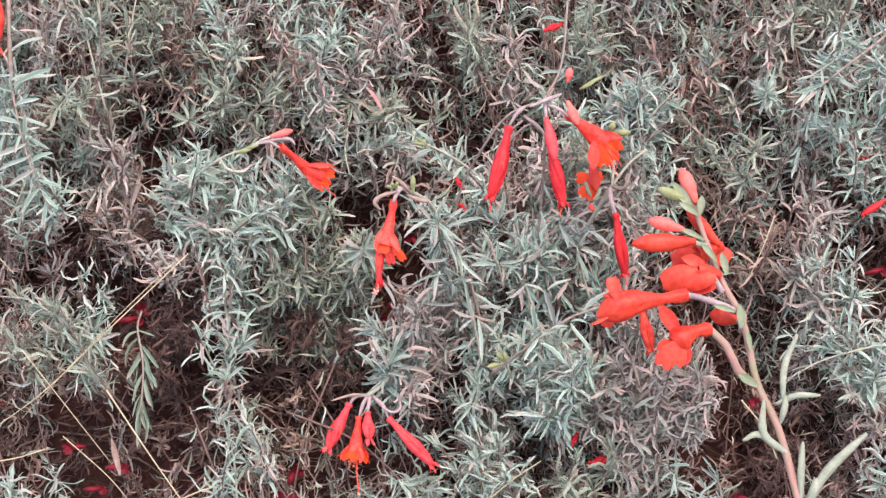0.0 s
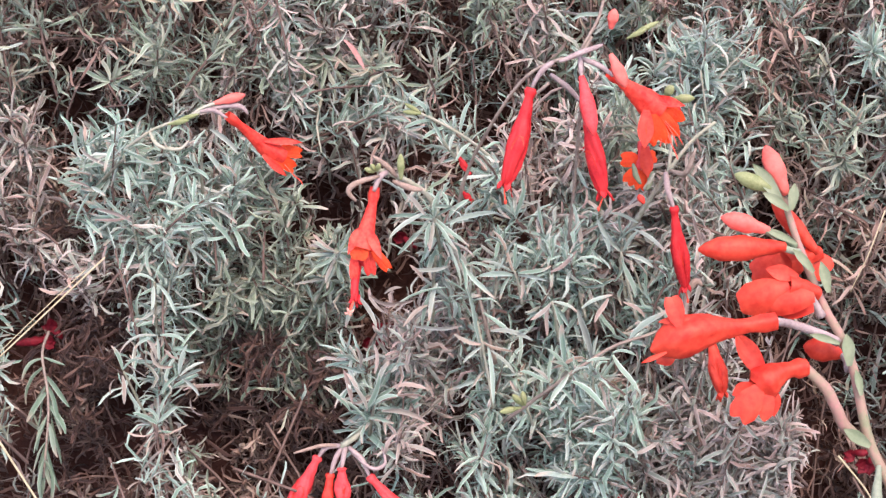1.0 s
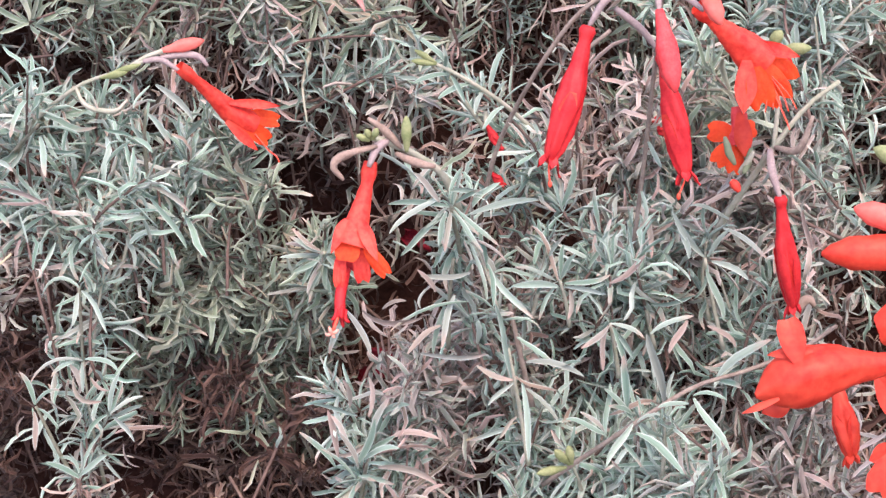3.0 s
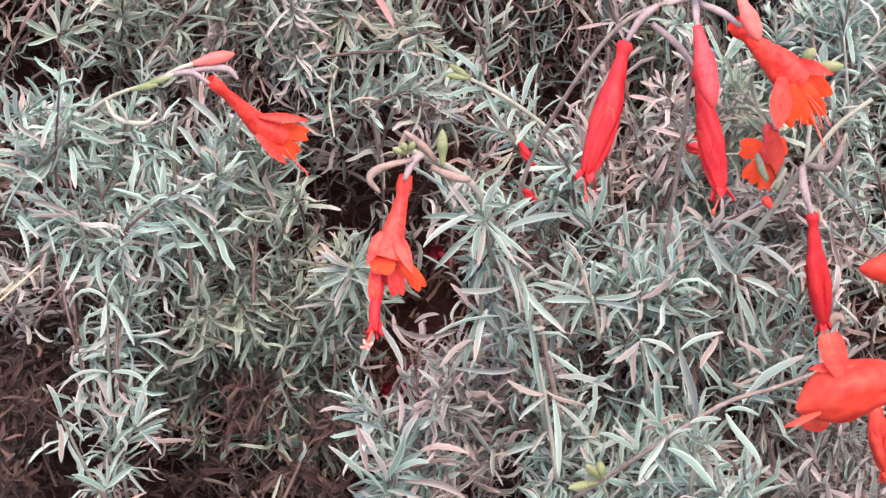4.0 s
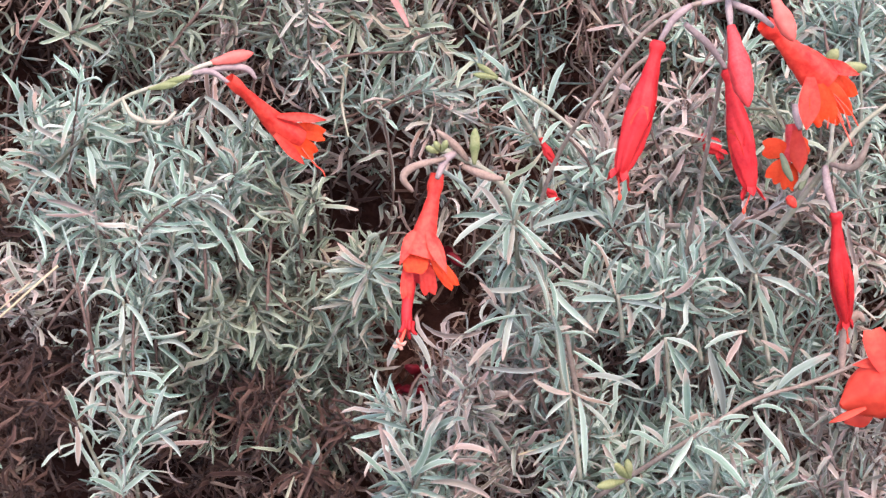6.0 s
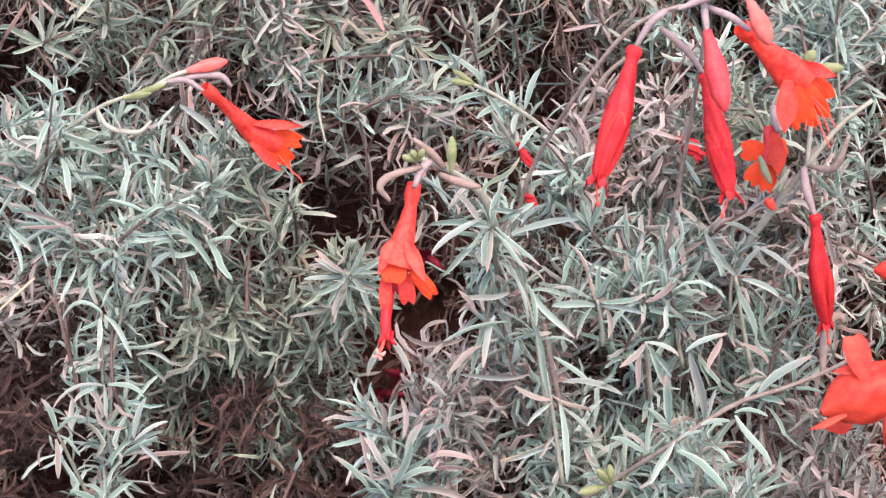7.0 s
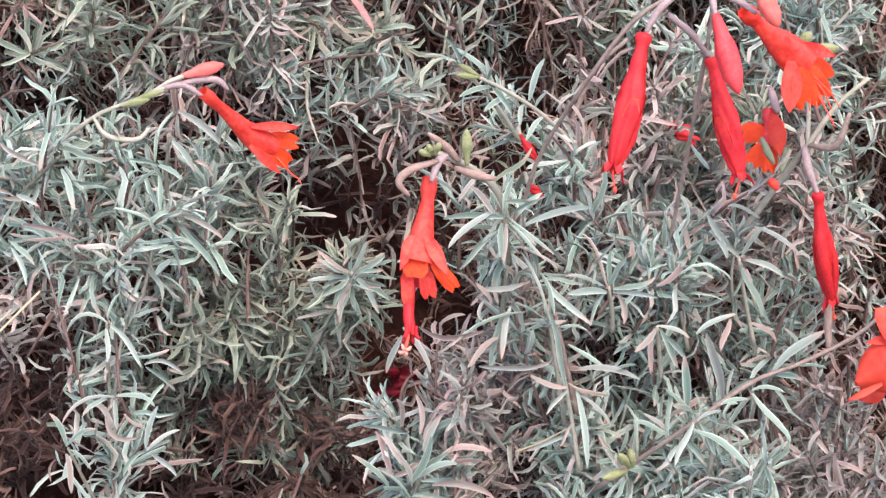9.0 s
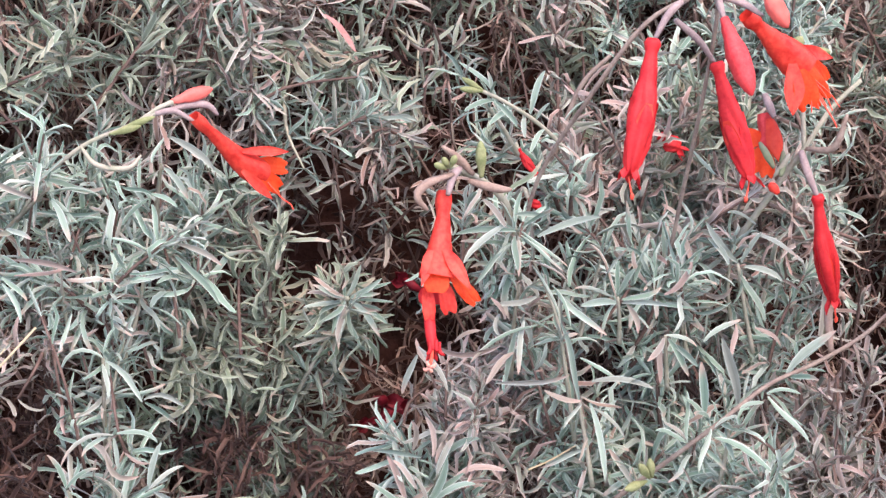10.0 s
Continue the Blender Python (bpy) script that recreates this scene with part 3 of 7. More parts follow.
def bent_leaf(parent, start, end, bow=0.0, width=0.0024, material=None, roll=0.0):
    """A single leaf from start to end that bows upward by a share of its length."""
    start, end = np.array(start), np.array(end)
    long = end - start
    reach = np.linalg.norm(long)
    width = min(width, 0.15 * reach)
    side = unit(np.cross(long, NORMAL))
    side = side if side[2] > 0 else -side
    control = 0.5 * (start + end) + side * (2 * bow * reach) + NORMAL * (0.06 * reach)
    stations = ((0.0, 0.3), (0.08, 0.52), (0.22, 0.8), (0.4, 1.0), (0.6, 0.98), (0.78, 0.80), (0.9, 0.52), (0.97, 0.24))
    rows = []
    sway = random.uniform(-0.025, 0.025)
    foot = np.array(foot_of(parent))
    for s, w in (*stations, (1.0, None)):
        q = (1 - s) ** 2 * start + 2 * s * (1 - s) * control + s * s * end - foot + side * (sway * reach * math.sin(6.0 * s))
        if w is None:
            rows.append(q[None, None, :])
            continue
        ahead = unit(2 * (1 - s) * (control - start) + 2 * s * (end - control))
        across = unit(np.cross(ahead, NORMAL))
        lift = np.cross(across, ahead)
        c, d = math.cos(roll), math.sin(roll)
        across, lift = c * across + d * lift, c * lift - d * across
        half = width * w / 2
        rows.append(np.stack([q - across * half + lift * half * 0.6, q, q + across * half + lift * half * 0.6])[None])
    ob = new("leaf", leaf_mesh("leaf", np.concatenate(rows, 1), stations, material or leaf_single))
    ob.parent = parent
    return ob


def spray(owner, stem, *leaves):
    """A shoot with leaves of known reach: each is start, end, bow and kind (p: pinkish, w: wide)."""
    line = glide(stem, 10)
    bm = bmesh.new()
    sweep(bm, line, [0.0007 - 0.00003 * i for i in range(10)], 6)
    shoot = lay("leafy_shoot", bm, stem_pale, owner["ob"])
    for start, end, bow, kind in leaves:
        bent_leaf(shoot, start, end, bow, random.uniform(0.0014, 0.0018) * (1.15 if "w" in kind else 1), leaf_pink if "p" in kind else leaf_single, random.uniform(-1.0, 1.0))


# shoots with leaves that can be told apart
spray(SHRUBS["low_mid"], ((0.0158, -0.0206, 0.3568), (0.0147, -0.0229, 0.3649), (0.0136, -0.0253, 0.3728)),
      ((0.0134, -0.0251, 0.3730), (-0.0023, -0.0241, 0.3730), 0.06, ""),
      ((0.0111, -0.0241, 0.3747), (-0.0017, -0.0314, 0.3684), 0.05, "w"),
      ((0.0115, -0.0265, 0.3706), (0.0009, -0.0321, 0.3626), 0.05, "w"),
      ((0.0108, -0.0247, 0.3738), (0.0044, -0.0243, 0.3822), 0.05, "w"),
      ((0.0125, -0.0240, 0.3750), (0.0090, -0.0250, 0.3815), 0, ""),
      ((0.0134, -0.0240, 0.3750), (0.0166, -0.0174, 0.3802), 0.04, ""),
      ((0.0134, -0.0231, 0.3765), (0.0218, -0.0202, 0.3739), 0.05, ""),
      ((0.0148, -0.0247, 0.3738), (0.0214, -0.0291, 0.3800), 0.05, ""),
      ((0.0186, -0.0261, 0.3713), (0.0359, -0.0239, 0.3740), 0.05, "w"),
      ((0.0145, -0.0253, 0.3728), (0.0259, -0.0294, 0.3637), -0.04, "w"),
      ((0.0142, -0.0257, 0.3720), (0.0220, -0.0386, 0.3675), -0.03, ""))
spray(SHRUBS["low_mid"], ((0.0158, -0.0206, 0.3568), (0.0147, -0.0229, 0.3649), (0.0136, -0.0253, 0.3728)),
      ((0.0136, -0.0258, 0.3718), (0.0122, -0.0328, 0.3640), 0.02, ""),
      ((0.0128, -0.0258, 0.3718), (0.0109, -0.0362, 0.3676), 0.02, ""),
      ((0.0136, -0.0260, 0.3715), (0.0207, -0.0307, 0.3677), 0, ""))
spray(SHRUBS["low_mid"], ((0.0124, -0.0280, 0.3320), (0.0128, -0.0272, 0.3455), (0.0141, -0.0265, 0.3586)),
      ((0.0179, -0.0243, 0.3624), (0.0225, -0.0359, 0.3509), 0.04, "w"),
      ((0.0174, -0.0238, 0.3634), (0.0276, -0.0254, 0.3566), 0.06, ""),
      ((0.0233, -0.0276, 0.3568), (0.0345, -0.0379, 0.3475), -0.05, "w"),
      ((0.0225, -0.0271, 0.3576), (0.0244, -0.0390, 0.3516), 0.04, ""),
      ((0.0184, -0.0283, 0.3555), (0.0057, -0.0312, 0.3561), -0.06, ""),
      ((0.0179, -0.0321, 0.3489), (-0.0020, -0.0407, 0.3452), 0.08, ""),
      ((0.0144, -0.0312, 0.3505), (0.0112, -0.0386, 0.3391), 0.05, ""),
      ((0.0121, -0.0323, 0.3487), (0.0088, -0.0362, 0.3354), 0.03, ""),
      ((-0.0092, -0.0331, 0.3472), (0.0068, -0.0390, 0.3487), -0.14, "p"),
      ((-0.0040, -0.0330, 0.3474), (0.0023, -0.0351, 0.3511), 0.1, "p"),
      ((-0.0135, -0.0331, 0.3472), (-0.0071, -0.0390, 0.3367), 0.06, ""))
spray(SHRUBS["low_mid"], ((0.0124, -0.0280, 0.3320), (0.0128, -0.0272, 0.3455), (0.0141, -0.0265, 0.3586)),
      ((-0.0138, -0.0341, 0.3455), (-0.0180, -0.0357, 0.3354), 0.05, ""),
      ((0.0055, -0.0386, 0.3377), (0.0230, -0.0447, 0.3417), -0.05, ""),
      ((0.0109, -0.0351, 0.3437), (0.0023, -0.0405, 0.3386), 0.06, "p"),
      ((0.0095, -0.0308, 0.3511), (0.0051, -0.0325, 0.3589), 0.05, "p"),
      ((0.0081, -0.0301, 0.3524), (0.0062, -0.0392, 0.3514), 0.1, ""))
spray(SHRUBS["low_mid"], ((0.0443, -0.0200, 0.3339), (0.0432, -0.0221, 0.3423), (0.0415, -0.0243, 0.3505)),
      ((0.0409, -0.0243, 0.3505), (0.0338, -0.0217, 0.3655), 0.06, "w"),
      ((0.0377, -0.0228, 0.3530), (0.0430, -0.0251, 0.3651), 0.1, ""),
      ((0.0415, -0.0239, 0.3511), (0.0425, -0.0205, 0.3593), 0.03, ""),
      ((0.0417, -0.0239, 0.3511), (0.0455, -0.0264, 0.3596), 0.05, ""),
      ((0.0403, -0.0243, 0.3505), (0.0297, -0.0242, 0.3542), 0.06, ""),
      ((0.0409, -0.0250, 0.3492), (0.0288, -0.0320, 0.3536), 0.04, "w"),
      ((0.0426, -0.0250, 0.3492), (0.0529, -0.0324, 0.3511), 0.05, ""),
      ((0.0426, -0.0246, 0.3499), (0.0546, -0.0211, 0.3506), -0.08, ""),
      ((0.0542, -0.0246, 0.3499), (0.0637, -0.0190, 0.3552), -0.1, "p"),
      ((0.0403, -0.0250, 0.3492), (0.0360, -0.0284, 0.3410), 0.1, ""),
      ((0.0439, -0.0254, 0.3486), (0.0431, -0.0366, 0.3463), -0.1, "p"))
spray(SHRUBS["low_right"], ((0.0862, -0.0130, 0.3220), (0.0828, -0.0119, 0.3359), (0.0800, -0.0110, 0.3494)),
      ((0.0800, -0.0109, 0.3497), (0.0716, -0.0064, 0.3609), -0.06, ""),
      ((0.0809, -0.0109, 0.3497), (0.0864, -0.0107, 0.3582), 0.04, "w"),
      ((0.0806, -0.0118, 0.3481), (0.0770, -0.0163, 0.3400), -0.1, ""),
      ((0.0818, -0.0115, 0.3487), (0.0912, -0.0162, 0.3456), 0.1, "w"),
      ((0.0911, -0.0136, 0.3450), (0.0963, -0.0162, 0.3424), 0.1, "p"),
      ((0.0770, -0.0159, 0.3410), (0.0655, -0.0174, 0.3396), -0.08, "w"),
      ((0.0803, -0.0125, 0.3468), (0.0844, -0.0224, 0.3369), 0.04, ""),
      ((0.0671, -0.0170, 0.3391), (0.0601, -0.0169, 0.3464), -0.1, ""),
      ((0.0716, -0.0115, 0.3487), (0.0754, -0.0208, 0.3481), 0, ""),
      ((0.0848, -0.0071, 0.3562), (0.0955, -0.0154, 0.3517), 0.05, ""),
      ((0.0863, -0.0059, 0.3583), (0.0754, -0.0112, 0.3653), 0.05, ""))
spray(SHRUBS["low_right"], ((0.0680, -0.0113, 0.3209), (0.0649, -0.0102, 0.3348), (0.0618, -0.0033, 0.3588)),
      ((0.0633, -0.0092, 0.3487), (0.0693, -0.0190, 0.3459), -0.18, ""),
      ((0.0708, -0.0129, 0.3422), (0.0750, -0.0199, 0.3479), -0.18, "p"),
      ((0.0623, -0.0018, 0.3614), (0.0658, -0.0135, 0.3506), 0.08, "p"),
      ((0.0611, -0.0025, 0.3601), (0.0604, -0.0071, 0.3485), 0.03, ""),
      ((0.0731, -0.0054, 0.3552), (0.0753, -0.0156, 0.3518), 0.08, ""),
      ((0.0695, -0.0086, 0.3497), (0.0706, -0.0196, 0.3476), 0.08, ""),
      ((0.0566, -0.0069, 0.3526), (0.0580, -0.0153, 0.3537), 0.05, "p"),
      ((0.0505, -0.0055, 0.3549), (0.0547, -0.0115, 0.3514), 0.1, ""),
      ((0.0536, -0.0074, 0.3517), (0.0492, -0.0153, 0.3486), 0.05, ""))
spray(SHRUBS["low_right"], ((0.0576, -0.0234, 0.3199), (0.0561, -0.0247, 0.3298), (0.0546, -0.0264, 0.3387)),
      ((0.0548, -0.0264, 0.3387), (0.0635, -0.0273, 0.3347), 0.08, ""),
      ((0.0542, -0.0267, 0.3382), (0.0467, -0.0354, 0.3369), -0.06, "w"),
      ((0.0554, -0.0269, 0.3380), (0.0587, -0.0351, 0.3308), 0.03, ""),
      ((0.0651, -0.0278, 0.3364), (0.0763, -0.0252, 0.3404), 0.05, ""),
      ((0.0539, -0.0271, 0.3376), (0.0528, -0.0300, 0.3262), 0.05, "p"),
      ((0.0561, -0.0275, 0.3369), (0.0603, -0.0371, 0.3346), 0.05, ""),
      ((0.0745, -0.0260, 0.3395), (0.0690, -0.0378, 0.3368), 0.03, "p"),
      ((0.0797, -0.0267, 0.3382), (0.0875, -0.0273, 0.3316), 0.1, "p"))
spray(SHRUBS["low_mid"], ((0.0334, -0.0368, 0.3009), (0.0309, -0.0338, 0.3180), (0.0281, -0.0313, 0.3342)),
      ((0.0290, -0.0352, 0.3276), (0.0243, -0.0306, 0.3483), 0.03, "w"),
      ((0.0317, -0.0357, 0.3266), (0.0333, -0.0472, 0.3094), 0.03, "w"),
      ((0.0296, -0.0349, 0.3281), (0.0409, -0.0353, 0.3234), -0.08, ""),
      ((0.0302, -0.0299, 0.3368), (0.0408, -0.0343, 0.3288), 0.04, "w"),
      ((0.0328, -0.0331, 0.3312), (0.0475, -0.0400, 0.3313), 0.08, ""),
      ((0.0390, -0.0344, 0.3289), (0.0467, -0.0392, 0.3353), 0.05, ""),
      ((0.0325, -0.0365, 0.3253), (0.0411, -0.0381, 0.3157), 0.05, ""),
      ((0.0295, -0.0357, 0.3266), (0.0227, -0.0421, 0.3236), 0.08, ""),
      ((0.0296, -0.0415, 0.3167), (0.0174, -0.0405, 0.3116), 0.02, ""),
      ((0.0302, -0.0401, 0.3190), (0.0255, -0.0474, 0.3171), 0.05, "p"),
      ((0.0199, -0.0335, 0.3304), (0.0294, -0.0356, 0.3274), -0.1, "p"))
spray(SHRUBS["low_mid"], ((-0.0121, -0.0333, 0.2868), (-0.0109, -0.0354, 0.2951), (-0.0093, -0.0376, 0.3034)),
      ((-0.0126, -0.0384, 0.3020), (-0.0068, -0.0384, 0.3170), -0.08, "w"),
      ((-0.0120, -0.0387, 0.3014), (-0.0165, -0.0411, 0.3147), 0.05, ""),
      ((-0.0103, -0.0380, 0.3027), (-0.0018, -0.0366, 0.3103), 0.08, ""),
      ((-0.0102, -0.0377, 0.3033), (-0.0003, -0.0436, 0.3110), 0.08, "w"),
      ((-0.0093, -0.0381, 0.3025), (0.0016, -0.0387, 0.3014), 0.05, "w"),
      ((-0.0084, -0.0374, 0.3038), (0.0103, -0.0344, 0.3030), 0.1, "wp"),
      ((-0.0066, -0.0387, 0.3014), (0.0095, -0.0442, 0.2997), 0.12, "wp"),
      ((-0.0171, -0.0374, 0.3038), (-0.0205, -0.0282, 0.3126), 0.04, "wp"),
      ((-0.0141, -0.0359, 0.3064), (-0.0194, -0.0307, 0.3126), 0.05, ""),
      ((-0.0180, -0.0387, 0.3014), (-0.0275, -0.0351, 0.3103), 0.05, ""),
      ((-0.0084, -0.0342, 0.3092), (-0.0033, -0.0328, 0.3195), 0.05, "w"))
spray(SHRUBS["low_mid"], ((-0.0121, -0.0333, 0.2868), (-0.0109, -0.0354, 0.2951), (-0.0093, -0.0376, 0.3034)),
      ((-0.0120, -0.0318, 0.3134), (-0.0244, -0.0287, 0.3148), 0.05, ""),
      ((-0.0090, -0.0320, 0.3131), (-0.0094, -0.0238, 0.3205), 0.12, "p"),
      ((-0.0126, -0.0404, 0.2986), (-0.0212, -0.0422, 0.3100), 0.05, ""),
      ((-0.0118, -0.0399, 0.2995), (-0.0021, -0.0411, 0.2976), 0.05, ""),
      ((-0.0141, -0.0309, 0.3151), (-0.0153, -0.0341, 0.3264), 0.1, "p"),
      ((-0.0058, -0.0320, 0.3131), (0.0024, -0.0368, 0.3202), 0.1, ""),
      ((-0.0036, -0.0350, 0.3079), (0.0099, -0.0357, 0.3085), 0.12, "wp"))
spray(SHRUBS["low_left"], ((-0.1115, 0.0202, 0.3636), (-0.1055, 0.0174, 0.3706), (-0.0996, 0.0143, 0.3773)),
      ((-0.1042, 0.0132, 0.3754), (-0.1147, 0.0149, 0.3824), -0.06, ""),
      ((-0.1005, 0.0149, 0.3783), (-0.1051, 0.0153, 0.3846), 0.05, ""),
      ((-0.0999, 0.0150, 0.3786), (-0.0986, 0.0132, 0.3842), 0, ""),
      ((-0.0996, 0.0137, 0.3762), (-0.0871, 0.0093, 0.3760), 0.08, ""),
      ((-0.0984, 0.0128, 0.3746), (-0.0932, 0.0065, 0.3704), -0.05, ""),
      ((-0.0966, 0.0091, 0.3683), (-0.0867, 0.0059, 0.3710), 0.08, ""),
      ((-0.0993, 0.0126, 0.3744), (-0.0955, -0.0003, 0.3685), 0.03, "w"),
      ((-0.1024, 0.0114, 0.3723), (-0.0877, 0.0085, 0.3724), -0.05, ""),
      ((-0.1118, 0.0094, 0.3688), (-0.1190, 0.0093, 0.3718), 0.08, ""),
      ((-0.1112, 0.0096, 0.3691), (-0.1051, 0.0030, 0.3685), 0.05, ""),
      ((-0.1115, 0.0087, 0.3675), (-0.1175, 0.0033, 0.3565), 0.03, "w"))
spray(SHRUBS["low_left"], ((-0.1115, 0.0202, 0.3636), (-0.1055, 0.0174, 0.3706), (-0.0996, 0.0143, 0.3773)),
      ((-0.1133, 0.0035, 0.3585), (-0.1076, 0.0002, 0.3527), 0.05, ""),
      ((-0.1100, 0.0056, 0.3622), (-0.0945, -0.0046, 0.3620), 0.05, "p"),
      ((-0.1133, 0.0027, 0.3572), (-0.1096, -0.0050, 0.3494), 0.1, ""),
      ((-0.1103, 0.0035, 0.3585), (-0.0960, 0.0015, 0.3614), -0.1, "p"))
spray(SHRUBS["low_left"], ((-0.0727, 0.0197, 0.3586), (-0.0722, 0.0190, 0.3694), (-0.0707, 0.0181, 0.3798)),
      ((-0.0701, 0.0191, 0.3817), (-0.0765, 0.0213, 0.3776), 0.08, ""),
      ((-0.0679, 0.0214, 0.3857), (-0.0573, 0.0153, 0.3778), 0.08, "w"),
      ((-0.0694, 0.0213, 0.3854), (-0.0732, 0.0149, 0.3814), 0.05, ""),
      ((-0.0701, 0.0175, 0.3788), (-0.0644, 0.0165, 0.3697), 0.06, "w"),
      ((-0.0740, 0.0142, 0.3732), (-0.0813, 0.0117, 0.3769), 0.05, ""),
      ((-0.0740, 0.0142, 0.3732), (-0.0679, 0.0084, 0.3714), 0.08, ""),
      ((-0.0746, 0.0136, 0.3722), (-0.0822, 0.0133, 0.3651), 0.05, ""),
      ((-0.0740, 0.0129, 0.3708), (-0.0737, 0.0044, 0.3646), 0.03, "w"),
      ((-0.0685, 0.0077, 0.3618), (-0.0740, 0.0060, 0.3631), 0.08, ""),
      ((-0.0688, 0.0075, 0.3616), (-0.0579, -0.0002, 0.3578), 0.08, ""),
      ((-0.0694, 0.0060, 0.3589), (-0.0593, -0.0016, 0.3470), 0.05, "w"))
spray(SHRUBS["low_left"], ((-0.0727, 0.0197, 0.3586), (-0.0722, 0.0190, 0.3694), (-0.0707, 0.0181, 0.3798)),
      ((-0.0691, 0.0031, 0.3539), (-0.0751, -0.0021, 0.3554), 0.1, ""),
      ((-0.0694, 0.0068, 0.3602), (-0.0683, 0.0043, 0.3671), 0, ""),
      ((-0.0725, 0.0037, 0.3549), (-0.0700, 0.0031, 0.3464), 0.05, ""))
spray(SHRUBS["low_left"], ((-0.0915, -0.0061, 0.3060), (-0.0909, -0.0040, 0.3216), (-0.0901, -0.0028, 0.3356)),
      ((-0.0901, -0.0028, 0.3356), (-0.1012, -0.0013, 0.3319), 0.3, ""),
      ((-0.0893, -0.0032, 0.3349), (-0.0812, -0.0132, 0.3273), 0.08, ""),
      ((-0.0904, -0.0036, 0.3343), (-0.0900, -0.0154, 0.3309), 0.03, ""),
      ((-0.0898, -0.0021, 0.3369), (-0.0862, 0.0016, 0.3419), 0.05, ""),
      ((-0.0893, -0.0129, 0.3182), (-0.1032, -0.0177, 0.3137), 0.18, ""),
      ((-0.0885, -0.0127, 0.3185), (-0.0784, -0.0176, 0.3174), 0.14, ""),
      ((-0.0893, -0.0132, 0.3177), (-0.0890, -0.0175, 0.3106), 0.03, "w"),
      ((-0.0808, -0.0087, 0.3255), (-0.0705, -0.0108, 0.3232), 0.2, ""),
      ((-0.0805, -0.0090, 0.3249), (-0.0728, -0.0126, 0.3188), 0.08, ""),
      ((-0.0916, -0.0152, 0.3142), (-0.0835, -0.0191, 0.3091), -0.3, "p"),
      ((-0.0870, -0.0152, 0.3142), (-0.0808, -0.0201, 0.3132), -0.15, "p"))
spray(SHRUBS["low_left"], ((-0.0915, -0.0061, 0.3060), (-0.0909, -0.0040, 0.3216), (-0.0901, -0.0028, 0.3356)),
      ((-0.0908, -0.0129, 0.3182), (-0.0978, -0.0151, 0.3142), 0.1, ""))
spray(SHRUBS["low_left"], ((-0.0910, -0.0223, 0.2780), (-0.0967, -0.0212, 0.2919), (-0.1021, -0.0192, 0.3073)),
      ((-0.1024, -0.0190, 0.3076), (-0.1065, -0.0152, 0.3161), 0.08, ""),
      ((-0.1024, -0.0190, 0.3076), (-0.0938, -0.0220, 0.3145), 0.1, ""),
      ((-0.1018, -0.0195, 0.3068), (-0.0967, -0.0193, 0.2998), 0.05, ""),
      ((-0.1027, -0.0200, 0.3060), (-0.1014, -0.0281, 0.2987), 0.03, "w"),
      ((-0.0816, -0.0200, 0.3060), (-0.0774, -0.0190, 0.3187), 0.04, ""),
      ((-0.0814, -0.0203, 0.3054), (-0.0722, -0.0178, 0.3097), 0.06, ""),
      ((-0.0824, -0.0203, 0.3054), (-0.0881, -0.0228, 0.2989), 0.15, ""),
      ((-0.0805, -0.0206, 0.3049), (-0.0734, -0.0293, 0.3026), 0.08, ""),
      ((-0.0666, -0.0220, 0.3025), (-0.0807, -0.0223, 0.3001), 0.04, "p"),
      ((-0.0901, -0.0284, 0.2913), (-0.0959, -0.0250, 0.2940), 0.25, ""),
      ((-0.0901, -0.0288, 0.2907), (-0.0818, -0.0272, 0.2968), 0.04, "w"))
spray(SHRUBS["low_left"], ((-0.0910, -0.0223, 0.2780), (-0.0967, -0.0212, 0.2919), (-0.1021, -0.0192, 0.3073)),
      ((-0.0901, -0.0291, 0.2902), (-0.0983, -0.0310, 0.2970), 0.05, ""),
      ((-0.0895, -0.0284, 0.2913), (-0.0900, -0.0215, 0.2979), 0.05, ""),
      ((-0.1055, -0.0206, 0.3049), (-0.1070, -0.0238, 0.2997), 0.2, "p"),
      ((-0.0777, -0.0244, 0.2982), (-0.0731, -0.0278, 0.2931), -0.2, "p"))

def rosette(owner, centre, turns, length, material, lift=0.25):
    """Leaves spread round the tip of a shoot that points towards the light; turns: the angles they take."""
    centre = np.array(centre)
    across, rise = np.array((1.0, 0.0, 0.0)), np.array((0.0, 0.62, 0.78))
    bm = bmesh.new()
    sweep(bm, glide((centre - NORMAL * 0.03 - rise * 0.012, centre - NORMAL * 0.012, centre), 8), [0.0007] * 8, 6)
    shoot = lay("leafy_shoot", bm, stem_pale, owner["ob"])
    for k, a in enumerate(turns):
        a = radians(a + random.uniform(-7, 7))
        out = math.cos(a) * across + math.sin(a) * rise + NORMAL * (lift * random.uniform(0.3, 1.6))
        start = centre - NORMAL * (0.0012 * (k % 6)) + out * 0.001
        bent_leaf(shoot, start, start + out * length * random.uniform(0.55, 0.95), random.uniform(-0.12, 0.12), random.uniform(0.0012, 0.0017), material, random.uniform(-0.6, 0.6))


rosette(SHRUBS["low_mid"], (-0.0021, 0.0668, 0.3675), range(0, 360, 19), 0.0150, leaf_single)
rosette(SHRUBS["low_left"], (-0.0235, 0.0110, 0.3385), [*range(150, 380, 12), *range(30, 120, 30)], 0.0140, leaf_single, 0.35)
rosette(SHRUBS["low_mid"], (-0.0025, -0.0241, 0.2926), range(0, 360, 20), 0.0135, leaf_single, 0.3)
rosette(SHRUBS["low_right"], (0.0702, -0.0244, 0.2988), range(0, 360, 22), 0.0140, leaf_single, 0.3)

